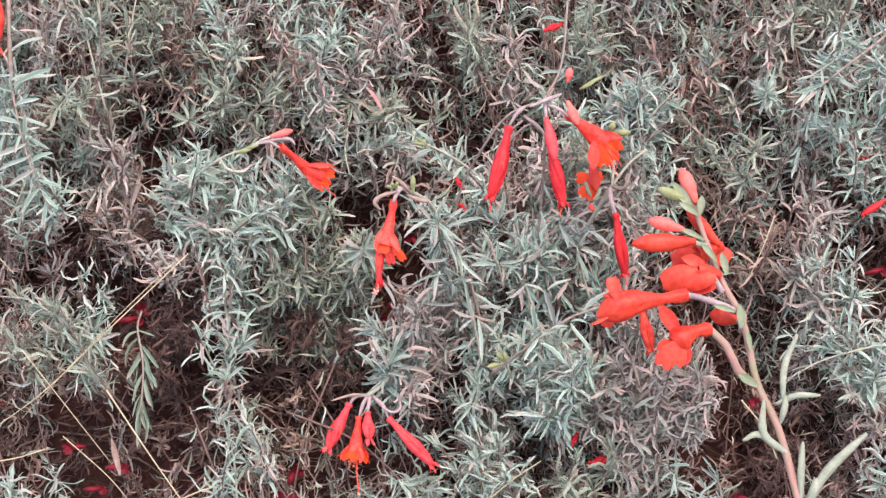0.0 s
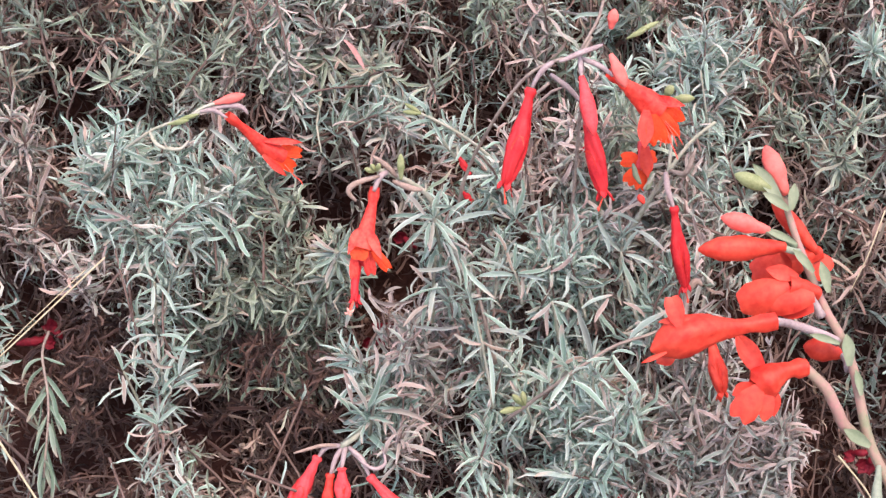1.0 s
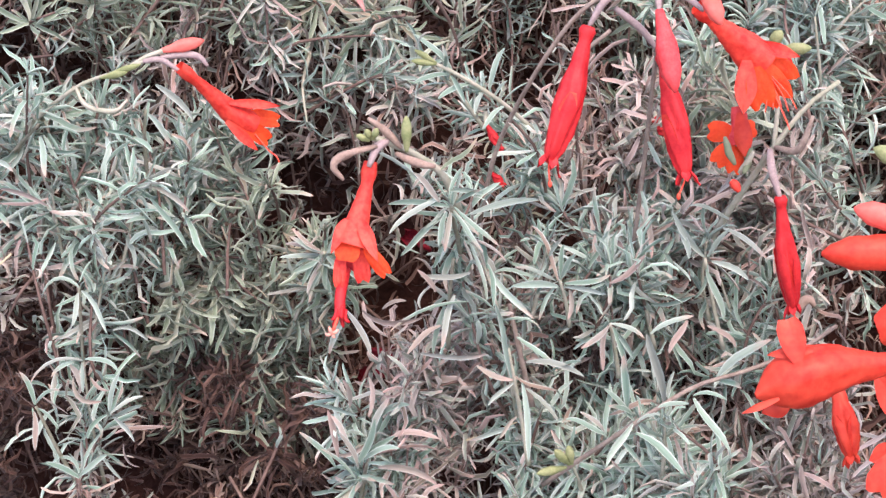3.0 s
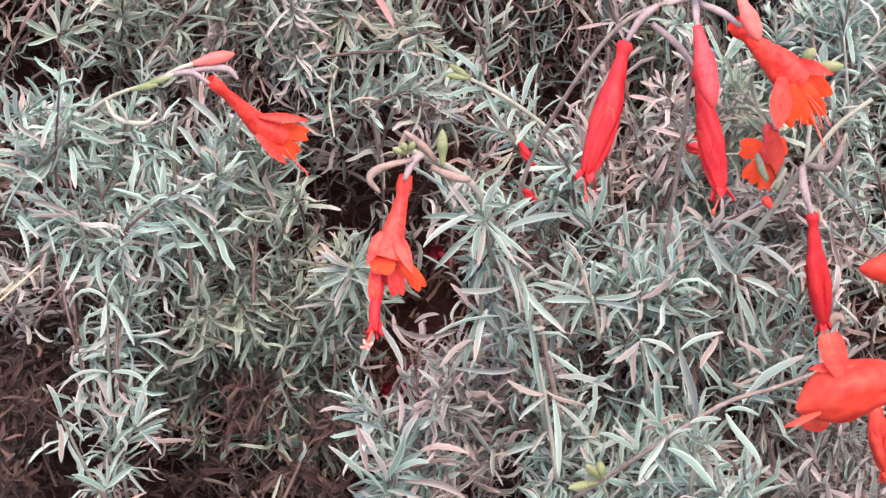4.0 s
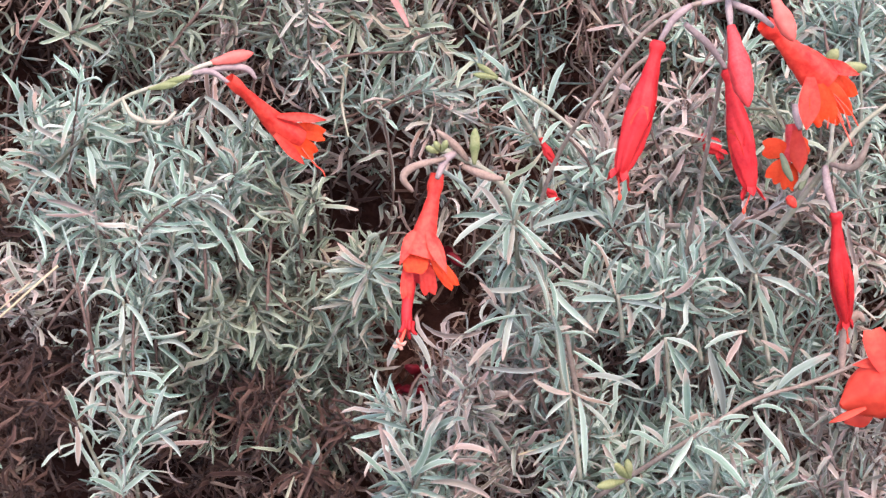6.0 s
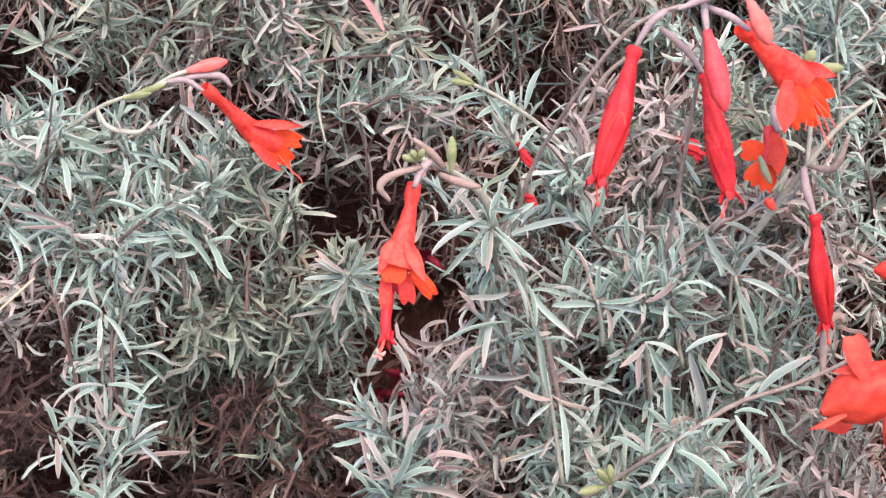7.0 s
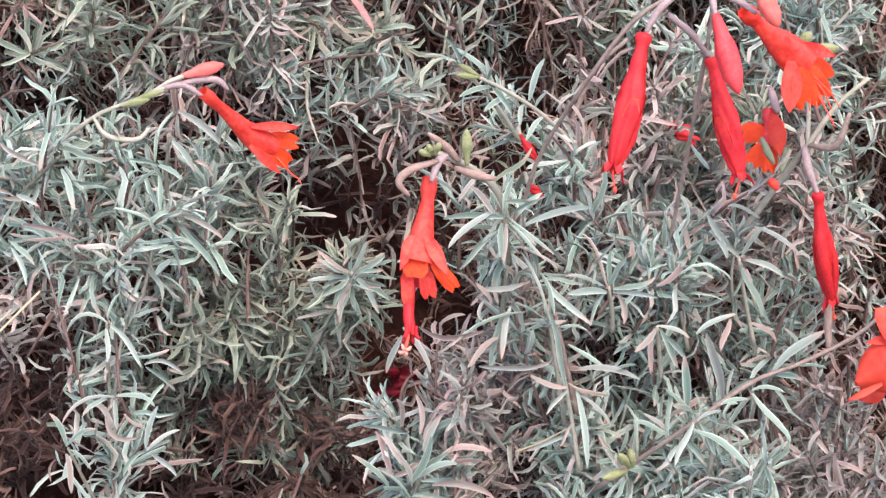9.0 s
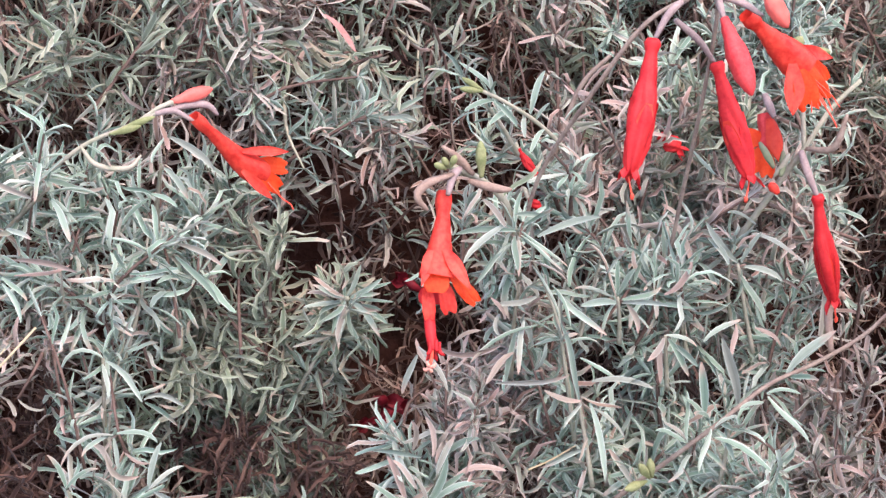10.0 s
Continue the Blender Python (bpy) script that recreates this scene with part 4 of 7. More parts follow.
# the mass of shoots: an outer silvery layer and a dry one behind it
for layer, total in (("outer", 950), ("inner", 1750)):
    for i in range(total):
        if layer == "outer" and i < 650 or layer == "inner" and i < 1500:
            x, z = rng.uniform(-0.27, 0.29), rng.uniform(0.19, 0.50)
        else:
            x, z = rng.uniform(-0.46, 0.46), rng.uniform(0.13, 0.60)
        p, sunk = face_of(x, z)
        if layer == "outer":
            if sunk > 0.014 and rng.random() < min(0.97, sunk / 0.026):
                continue
            tip = p + NORMAL * (rng.normal(-0.021, 0.009) - sunk)
        else:
            tip = p + NORMAL * (rng.uniform(-0.065, -0.022) - 1.0 * sunk)
            if sunk > 0.03 and rng.random() < 0.45:
                continue
        tip = tip + rng.normal(0, 0.004, 3)
        hanging = rng.random() < 0.32
        way = unit(NORMAL * rng.uniform(0.1, 0.7) + np.array((0, 0, -0.8 if hanging else rng.uniform(0.5, 1.1))) + rng.normal(0, 0.24, 3))
        length = rng.uniform(0.05, 0.10)
        foot = tip - way * length - NORMAL * 0.012 + rng.normal(0, 0.006, 3)
        mid = 0.5 * (tip + foot) + rng.normal(0, 0.004, 3) + np.array((0, 0, 0.006))
        line = glide((foot, mid, tip), 7)
        plant = shrub_at(tip)
        near = abs(x) < 0.3 and 0.18 < z < 0.5
        if layer == "outer":
            part_dry = rng.random() < (0.36 if z < 0.37 else 0.26)
            got = shoot_leaves(line, int(length * rng.uniform(640, 900)) + 10, rng.uniform(0.012, 0.0165), (84, rng.uniform(28, 48)), 1.05 if not part_dry else 2.3, 0.1, 0.4, 1.0 if not part_dry else 0.8)
            tone = noise.noise(Vector((x * 13, z * 9, 8.0))) * (1 if x < 0.03 else 0.6) + rng.normal(0, 0.22)
            kind = "dry" if part_dry and rng.random() < 0.6 else "plain" if not near else "green" if tone > 0.16 else "faded" if tone < -0.18 else "fine"
            plant[kind].append(got)
        else:
            got = shoot_leaves(line, int(rng.integers(26, 44)), rng.uniform(0.011, 0.017), (110, 45), 2.5, 0.2, 0.4, 0.7)
            plant["dry" if rng.random() < (0.72 if z < 0.36 else 0.5) else "plain"].append(got)
        plant["twigs"].append(line)

# clumps of shoots that stand out from the mass
def clump(foot, tip, tone="fine", n=4, loose=0.009, length=0.0155, count=54, curl=1.0, spread=(84, 34)):
    foot, tip = np.array(foot), np.array(tip)
    if tone == "faded":
        curl = max(curl, 1.5)
    for i in range(n):
        f, t = foot + rng.normal(0, loose, 3), tip + rng.normal(0, loose, 3)
        if i == 0 and tone in ("fine", "green") and shrub_at(t)["single"] < 280:
            leafy_shoot((f, 0.5 * (f + t) + NORMAL * 0.005, t), 30, length, spread=spread, curl=curl)
            continue
        line = glide((f, 0.5 * (f + t) + rng.normal(0, 0.003, 3) + NORMAL * 0.005, t), 7)
        plant = shrub_at(t)
        plant[tone].append(shoot_leaves(line, int(count * rng.uniform(0.8, 1.2)), length * rng.uniform(0.85, 1.1), spread, curl, 0.1, 0.35))
        plant["twigs"].append(line)


clump((-0.1509, 0.0656, 0.3781), (-0.1584, 0.0905, 0.4453), "green", 4, 0.008)
clump((-0.1542, 0.0833, 0.4088), (-0.1570, 0.0898, 0.4440), "green", 3, 0.008)
clump((-0.1281, 0.0861, 0.3937), (-0.1294, 0.0988, 0.4396), "green", 4, 0.008)
clump((-0.0980, 0.0648, 0.3768), (-0.0961, 0.0657, 0.4023), "green", 5, 0.01)
clump((-0.0786, 0.0809, 0.3947), (-0.0910, 0.0907, 0.4356), "fine", 3, 0.008)
clump((-0.0521, 0.0776, 0.3889), (-0.0449, 0.0798, 0.4167), "fine", 5, 0.01)
clump((-0.0341, 0.0893, 0.3992), (-0.0270, 0.0915, 0.4271), "fine", 4, 0.008)
clump((-0.0101, 0.0920, 0.4039), (-0.0062, 0.0942, 0.4317), "faded", 3, 0.008)
clump((-0.0705, 0.0674, 0.3714), (-0.0615, 0.0712, 0.4019), "green", 3, 0.008)
clump((-0.1901, 0.0352, 0.3655), (-0.1891, 0.0459, 0.4081), "fine", 5, 0.008)
clump((-0.1765, 0.0221, 0.3428), (-0.1777, 0.0245, 0.3709), "fine", 4, 0.008)
clump((-0.2009, 0.0455, 0.3833), (-0.1974, 0.0489, 0.4132), "fine", 3, 0.008)
clump((-0.1738, 0.0790, 0.4113), (-0.1734, 0.0853, 0.4463), "faded", 3, 0.008)
clump((-0.1143, 0.0342, 0.3438), (-0.1149, 0.0367, 0.3721), "fine", 4, 0.008)
clump((-0.0936, 0.0220, 0.3367), (-0.0945, 0.0245, 0.3649), "fine", 5, 0.009)
clump((-0.0792, 0.0203, 0.3338), (-0.0831, 0.0243, 0.3647), "fine", 5, 0.009)
clump((-0.0680, 0.0292, 0.3350), (-0.0692, 0.0332, 0.3660), "fine", 4, 0.008)
clump((-0.0509, 0.0303, 0.3270), (-0.0523, 0.0345, 0.3582), "green", 4, 0.008)
clump((-0.1205, 0.1134, 0.3909), (-0.1153, 0.1144, 0.4167), "dry", 4, 0.008)
clump((-0.1430, 0.0591, 0.3169), (-0.1405, 0.0621, 0.3462), "dry", 4, 0.008)
clump((-0.1557, 0.0463, 0.3247), (-0.1559, 0.0477, 0.3511), "faded", 3, 0.008)
clump((-0.1510, 0.0567, 0.3528), (-0.1457, 0.0548, 0.3735), "faded", 3, 0.008)
clump((-0.1758, 0.0659, 0.3787), (-0.1672, 0.0652, 0.4015), "green", 3, 0.008)
clump((0.1155, 0.0559, 0.3713), (0.1178, 0.0597, 0.4019), "fine", 4, 0.008)
clump((0.1333, 0.0571, 0.3735), (0.1263, 0.0566, 0.3966), "fine", 3, 0.008)
clump((0.1672, 0.0389, 0.3520), (0.1596, 0.0357, 0.3704), "green", 3, 0.008)
clump((0.1679, 0.0521, 0.3748), (0.1663, 0.0516, 0.3978), "fine", 2, 0.008)
clump((0.0407, 0.0914, 0.3928), (0.0381, 0.0953, 0.4236), "green", 4, 0.008)
clump((0.0554, 0.0852, 0.3820), (0.0495, 0.0877, 0.4105), "faded", 3, 0.008)
clump((0.1056, 0.0442, 0.3611), (0.1049, 0.0452, 0.3868), "fine", 4, 0.008)
clump((0.1484, 0.0748, 0.3641), (0.1446, 0.0835, 0.4031), "dry", 4, 0.008)
clump((0.2081, 0.0381, 0.3206), (0.2032, 0.0411, 0.3497), "faded", 3, 0.008)
clump((0.1868, 0.0325, 0.3108), (0.1821, 0.0340, 0.3374), "dry", 3, 0.008)
clump((0.2457, 0.0552, 0.4001), (0.2196, 0.0503, 0.4157), "fine", 4, 0.008)
clump((0.2403, 0.0640, 0.4154), (0.2047, 0.0419, 0.4012), "fine", 4, 0.008)
clump((0.2193, 0.0382, 0.3606), (0.2084, 0.0392, 0.3865), "fine", 4, 0.008)
clump((0.2425, 0.0467, 0.3554), (0.2371, 0.0478, 0.3814), "fine", 4, 0.008)
clump((0.1847, 0.0878, 0.3967), (0.1742, 0.0903, 0.4250), "green", 4, 0.008)
clump((0.2151, 0.0919, 0.4038), (0.2100, 0.0928, 0.4293), "green", 4, 0.008)
clump((0.1010, 0.0921, 0.3940), (0.0975, 0.0945, 0.4222), "green", 4, 0.008)
clump((0.0128, 0.0797, 0.3626), (0.0103, 0.0809, 0.3887), "green", 4, 0.008)
clump((-0.1481, -0.0184, 0.2926), (-0.1872, -0.0123, 0.3272), "green", 3, 0.007, spread=(65, 28))
clump((-0.1405, -0.0246, 0.2759), (-0.1712, -0.0143, 0.3178), "green", 4, 0.008, spread=(65, 28))
clump((-0.1793, -0.0179, 0.2935), (-0.1988, -0.0192, 0.3153), "green", 4, 0.008)
clump((-0.0918, 0.0031, 0.3040), (-0.0940, 0.0088, 0.3377), "fine", 2, 0.008)
clump((-0.0925, -0.0084, 0.2839), (-0.0933, -0.0041, 0.3154), "faded", 2, 0.007)
clump((-0.0917, -0.0200, 0.2638), (-0.0940, -0.0156, 0.2956), "fine", 2, 0.007)
clump((-0.0879, -0.0333, 0.2448), (-0.0931, -0.0301, 0.2744), "fine", 2, 0.008)
clump((-0.0886, -0.0449, 0.2248), (-0.0895, -0.0416, 0.2546), "fine", 2, 0.008)
clump((-0.0496, 0.0459, 0.3040), (-0.0502, 0.0234, 0.2790), "green", 3, 0.011)
clump((-0.0339, 0.0342, 0.3139), (-0.0373, 0.0093, 0.2947), "green", 3, 0.01)
clump((-0.0685, 0.0517, 0.2941), (-0.0716, 0.0264, 0.2743), "green", 3, 0.01)
clump((-0.0248, 0.0255, 0.3187), (-0.0242, 0.0210, 0.3349), "green", 4, 0.006)
# dry leaves in the gaps; the litter tone has shade put into it
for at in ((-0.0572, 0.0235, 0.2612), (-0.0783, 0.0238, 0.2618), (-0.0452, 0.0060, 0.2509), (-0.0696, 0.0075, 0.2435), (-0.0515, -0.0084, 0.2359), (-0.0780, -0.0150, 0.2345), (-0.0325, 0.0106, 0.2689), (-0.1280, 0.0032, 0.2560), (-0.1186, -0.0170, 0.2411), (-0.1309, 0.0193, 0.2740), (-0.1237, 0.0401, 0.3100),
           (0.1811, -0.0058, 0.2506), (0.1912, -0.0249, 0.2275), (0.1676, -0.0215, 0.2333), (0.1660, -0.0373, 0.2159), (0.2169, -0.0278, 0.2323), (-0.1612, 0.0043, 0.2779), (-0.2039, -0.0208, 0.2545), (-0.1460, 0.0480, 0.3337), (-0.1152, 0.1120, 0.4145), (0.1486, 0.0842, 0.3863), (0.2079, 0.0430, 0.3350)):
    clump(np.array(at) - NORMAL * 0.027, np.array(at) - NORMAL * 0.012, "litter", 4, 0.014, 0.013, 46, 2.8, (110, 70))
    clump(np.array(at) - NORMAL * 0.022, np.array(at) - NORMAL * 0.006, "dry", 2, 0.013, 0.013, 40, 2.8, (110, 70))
for foot, tip in (((0.0636, 0.0190, 0.3335), (0.0592, 0.0175, 0.3508)), ((0.0764, 0.0206, 0.3362), (0.0765, 0.0191, 0.3535)), ((0.0918, 0.0274, 0.3379), (0.0900, 0.0258, 0.3553)), ((0.1058, 0.0415, 0.3525), (0.1070, 0.0399, 0.3696)), ((0.1198, 0.0246, 0.3432), (0.1159, 0.0230, 0.3604)), ((0.0545, 0.0387, 0.3576), (0.0518, 0.0370, 0.3746)), ((0.1139, 0.0107, 0.3291), (0.1100, 0.0084, 0.3451)), ((0.1202, -0.0131, 0.2878), (0.1162, -0.0149, 0.3046))):
    clump(foot, tip, "faded", 4, 0.010, 0.016, 44, 1.3)
clump((-0.1929, -0.0548, 0.2296), (-0.1896, -0.0531, 0.2566), "fine", 2, 0.008)
clump((-0.0791, -0.0215, 0.2573), (-0.0556, -0.0381, 0.2525), "green", 3, 0.006)
clump((0.0011, -0.0417, 0.2223), (-0.0014, -0.0440, 0.2423), "fine", 3, 0.008)
clump((-0.0118, -0.0252, 0.2749), (-0.0110, -0.0238, 0.3014), "fine", 5, 0.007)
clump((0.0026, -0.0221, 0.2722), (0.0003, -0.0220, 0.2964), "faded", 4, 0.007)
clump((0.0059, -0.0150, 0.2846), (0.0121, -0.0151, 0.3084), "faded", 5, 0.009)
clump((0.0208, -0.0096, 0.3080), (0.0184, -0.0069, 0.3365), "faded", 4, 0.008)
clump((0.0102, -0.0052, 0.3456), (0.0132, -0.0073, 0.3659), "fine", 4, 0.006)
clump((0.0294, -0.0097, 0.3078), (0.0256, -0.0042, 0.3412), "fine", 5, 0.008)
clump((0.0373, -0.0216, 0.2810), (0.0319, -0.0173, 0.3125), "fine", 5, 0.008)
clump((0.0336, -0.0360, 0.2562), (0.0283, -0.0315, 0.2880), "fine", 4, 0.008)
clump((0.0501, 0.0015, 0.3271), (0.0473, 0.0039, 0.3554), "fine", 5, 0.009)
clump((0.0641, -0.0045, 0.3168), (0.0612, -0.0019, 0.3452), "fine", 5, 0.009)
clump((0.0788, -0.0021, 0.3148), (0.0756, 0.0005, 0.3433), "fine", 5, 0.009)
clump((0.0934, -0.0018, 0.3074), (0.0901, 0.0023, 0.3385), "fine", 5, 0.009)
clump((0.1110, -0.0025, 0.3003), (0.1034, -0.0182, 0.2970), "faded", 4, 0.008)
clump((0.0566, -0.0331, 0.2812), (0.0565, -0.0318, 0.3075), "fine", 5, 0.008)
clump((0.0763, -0.0365, 0.2794), (0.0702, -0.0365, 0.3034), "fine", 5, 0.007)
clump((0.0791, -0.0403, 0.2647), (0.0644, -0.0415, 0.2867), "fine", 4, 0.008)
clump((0.0410, -0.0557, 0.2280), (0.0328, -0.0510, 0.2602), "fine", 4, 0.008)
clump((0.0327, -0.0503, 0.2313), (0.0273, -0.0485, 0.2586), "fine", 3, 0.008)
clump((0.1069, -0.0227, 0.2652), (0.1031, -0.0239, 0.2871), "faded", 5, 0.009)
clump((0.1326, -0.0318, 0.2494), (0.1285, -0.0315, 0.2740), "faded", 5, 0.009)
clump((0.1475, -0.0263, 0.2591), (0.1433, -0.0246, 0.2860), "faded", 4, 0.008)
clump((0.0916, -0.0309, 0.2610), (0.0909, -0.0308, 0.2852), "faded", 4, 0.008)
clump((0.1145, -0.0417, 0.2323), (0.1106, -0.0427, 0.2546), "faded", 4, 0.008)
clump((0.1345, -0.0493, 0.2191), (0.1332, -0.0502, 0.2416), "fine", 3, 0.008)
clump((0.2093, -0.0185, 0.2725), (0.2042, -0.0183, 0.2968), "fine", 4, 0.008)
clump((0.2265, -0.0246, 0.2620), (0.2183, -0.0228, 0.2890), "fine", 4, 0.008)
clump((0.2116, 0.0061, 0.3051), (0.2094, 0.0060, 0.3290), "fine", 4, 0.008)
clump((0.2357, -0.0160, 0.2768), (0.2303, -0.0158, 0.3011), "fine", 4, 0.008)
clump((0.2359, -0.0323, 0.2385), (0.2305, -0.0304, 0.2659), "faded", 4, 0.008)
clump((0.1977, 0.0047, 0.2927), (0.1928, 0.0062, 0.3193), "faded", 4, 0.008)
clump((0.2396, -0.0510, 0.2162), (0.2342, -0.0490, 0.2437), "fine", 3, 0.008)
clump((0.0761, -0.0494, 0.2289), (0.0727, -0.0504, 0.2512), "green", 4, 0.008)
clump((0.1019, -0.0527, 0.2232), (0.0952, -0.0551, 0.2432), "green", 3, 0.008)
clump((-0.0061, 0.0679, 0.3421), (-0.0083, 0.0693, 0.3685), "faded", 3, 0.008)
clump((-0.0382, 0.0700, 0.3657), (-0.0226, 0.0664, 0.3836), "fine", 3, 0.008)
clump((0.0338, 0.0160, 0.3523), (0.0311, 0.0169, 0.3778), "fine", 3, 0.008)
clump((0.0610, 0.0360, 0.3570), (0.0665, 0.0354, 0.3799), "faded", 3, 0.008)
clump((0.0844, 0.0357, 0.3564), (0.0839, 0.0366, 0.3820), "green", 3, 0.008)

clump((0.0633, -0.0020, 0.2852), (0.0630, -0.0044, 0.3050), "fine", 3, 0.006)
clump((0.0705, -0.0100, 0.2750), (0.0700, -0.0122, 0.2949), "fine", 3, 0.006)
clump((0.0605, -0.0177, 0.2650), (0.0602, -0.0199, 0.2851), "fine", 3, 0.006)
clump((0.0753, -0.0218, 0.2598), (0.0747, -0.0239, 0.2799), "fine", 3, 0.006)
clump((0.0555, -0.0098, 0.2752), (0.0553, -0.0121, 0.2951), "fine", 3, 0.006)
clump((0.0666, -0.0269, 0.2532), (0.0661, -0.0289, 0.2735), "fine", 3, 0.006)
clump((0.1015, -0.0140, 0.2666), (0.1004, -0.0161, 0.2866), "faded", 3, 0.006)
clump((0.1161, -0.0207, 0.2580), (0.1148, -0.0227, 0.2782), "faded", 3, 0.006)
clump((0.1311, -0.0195, 0.2595), (0.1295, -0.0216, 0.2796), "faded", 3, 0.006)
clump((0.1441, -0.0170, 0.2627), (0.1423, -0.0191, 0.2828), "faded", 3, 0.006)
clump((0.1242, -0.0286, 0.2479), (0.1227, -0.0305, 0.2682), "faded", 3, 0.006)
clump((0.1050, -0.0284, 0.2481), (0.1039, -0.0303, 0.2684), "faded", 3, 0.006)
clump((0.1413, -0.0275, 0.2493), (0.1395, -0.0294, 0.2696), "faded", 3, 0.006)
clump((0.0925, -0.0217, 0.2567), (0.0916, -0.0238, 0.2768), "faded", 3, 0.006)
clump((-0.1110, 0.0531, 0.3559), (-0.1087, 0.0473, 0.3712), "fine", 2, 0.006)
clump((-0.1031, 0.0449, 0.3454), (-0.1010, 0.0393, 0.3610), "fine", 2, 0.006)
clump((-0.1095, 0.0360, 0.3340), (-0.1073, 0.0306, 0.3498), "fine", 2, 0.006)
clump((-0.0903, 0.0478, 0.3490), (-0.0885, 0.0421, 0.3645), "fine", 2, 0.006)
clump((-0.0679, 0.0444, 0.3447), (-0.0667, 0.0388, 0.3603), "fine", 2, 0.006)
clump((-0.0534, 0.0431, 0.3431), (-0.0526, 0.0376, 0.3588), "fine", 2, 0.006)
clump((-0.0987, 0.0161, 0.3084), (-0.0968, 0.0111, 0.3248), "fine", 2, 0.006)
clump((-0.1004, 0.0063, 0.2959), (-0.0984, 0.0016, 0.3126), "fine", 2, 0.006)
clump((-0.1036, -0.0014, 0.2860), (-0.1015, -0.0060, 0.3029), "fine", 2, 0.006)
clump((-0.0576, 0.0419, 0.3220), (-0.0571, 0.0229, 0.3203), "green", 2, 0.006)
clump((-0.0496, 0.0356, 0.3140), (-0.0494, 0.0168, 0.3126), "green", 2, 0.006)
clump((-0.0644, 0.0318, 0.3091), (-0.0638, 0.0131, 0.3079), "green", 2, 0.006)
clump((-0.0379, 0.0395, 0.3189), (-0.0380, 0.0205, 0.3174), "green", 2, 0.006)
clump((-0.0691, 0.0401, 0.3196), (-0.0683, 0.0211, 0.3181), "green", 2, 0.006)
clump((-0.0448, 0.0305, 0.3073), (-0.0448, 0.0118, 0.3061), "green", 2, 0.006)

clump((0.1189, 0.0691, 0.3780), (0.1163, 0.0630, 0.3930), "fine", 2, 0.006)
clump((0.1261, 0.0618, 0.3686), (0.1233, 0.0558, 0.3837), "fine", 2, 0.006)
clump((0.1107, 0.0733, 0.3834), (0.1083, 0.0672, 0.3983), "fine", 2, 0.006)
clump((0.1231, 0.0482, 0.3512), (0.1203, 0.0425, 0.3667), "fine", 2, 0.006)
clump((0.0836, 0.0553, 0.3603), (0.0818, 0.0495, 0.3757), "fine", 2, 0.006)
clump((0.0912, 0.0627, 0.3698), (0.0893, 0.0567, 0.3849), "fine", 2, 0.006)
clump((0.0744, 0.0490, 0.3522), (0.0728, 0.0433, 0.3677), "fine", 2, 0.006)
clump((0.0650, 0.0314, 0.3297), (0.0637, 0.0261, 0.3457), "fine", 2, 0.006)
clump((0.0766, 0.0335, 0.3324), (0.0750, 0.0282, 0.3483), "fine", 2, 0.006)
clump((-0.0370, 0.0780, 0.3748), (-0.0372, 0.0722, 0.3901), "green", 3, 0.008)
clump((-0.0191, 0.0844, 0.3781), (-0.0197, 0.0787, 0.3935), "faded", 3, 0.008)
clump((-0.0093, 0.0823, 0.3673), (-0.0101, 0.0768, 0.3830), "green", 3, 0.008)
clump((0.0026, 0.0894, 0.3764), (0.0015, 0.0838, 0.3920), "faded", 2, 0.008)
clump((0.0895, 0.0575, 0.3583), (0.0863, 0.0523, 0.3744), "green", 2, 0.008)
clump((0.0921, 0.0433, 0.3400), (0.0888, 0.0384, 0.3565), "fine", 2, 0.008)
clump((0.1069, 0.0694, 0.3670), (0.1034, 0.0641, 0.3830), "faded", 3, 0.008)
clump((0.1238, 0.0394, 0.3350), (0.1198, 0.0346, 0.3517), "fine", 2, 0.008)
clump((0.1436, 0.0598, 0.3547), (0.1393, 0.0548, 0.3711), "green", 2, 0.008)
clump((0.1052, 0.0318, 0.3253), (0.1017, 0.0272, 0.3421), "fine", 2, 0.008)
clump((-0.1664, 0.0086, 0.3216), (-0.1514, -0.0143, 0.3052), "fine", 2, 0.006, spread=(60, 25))
clump((-0.1580, -0.0003, 0.3102), (-0.1431, -0.0231, 0.2940), "fine", 2, 0.006, spread=(60, 25))
clump((-0.1686, -0.0060, 0.3028), (-0.1536, -0.0287, 0.2868), "fine", 2, 0.006, spread=(60, 25))

for foot, tip in (((-0.1169, 0.0137, 0.3043), (-0.1183, 0.0135, 0.3199), ), ((-0.1093, 0.0176, 0.3211), (-0.1108, 0.0164, 0.3350)), ((-0.1223, 0.0193, 0.3239), (-0.1220, 0.0180, 0.3378)),
                  ((0.0056, -0.0110, 0.3114), (0.0025, -0.0123, 0.3252)), ((0.0103, -0.0165, 0.3020), (0.0086, -0.0177, 0.3159)), ((-0.0006, -0.0125, 0.3048), (-0.0022, -0.0145, 0.3175))):
    clump(foot, tip, "faded", 4, 0.008, 0.015, 40, 2.8, (100, 55))
for foot, tip in (((-0.0529, 0.0380, 0.3164), (-0.0505, 0.0195, 0.3004)), ((-0.0374, 0.0312, 0.3146), (-0.0352, 0.0129, 0.2989))):
    clump(foot, tip, "green", 3, 0.008, 0.016, 44, 1.4)

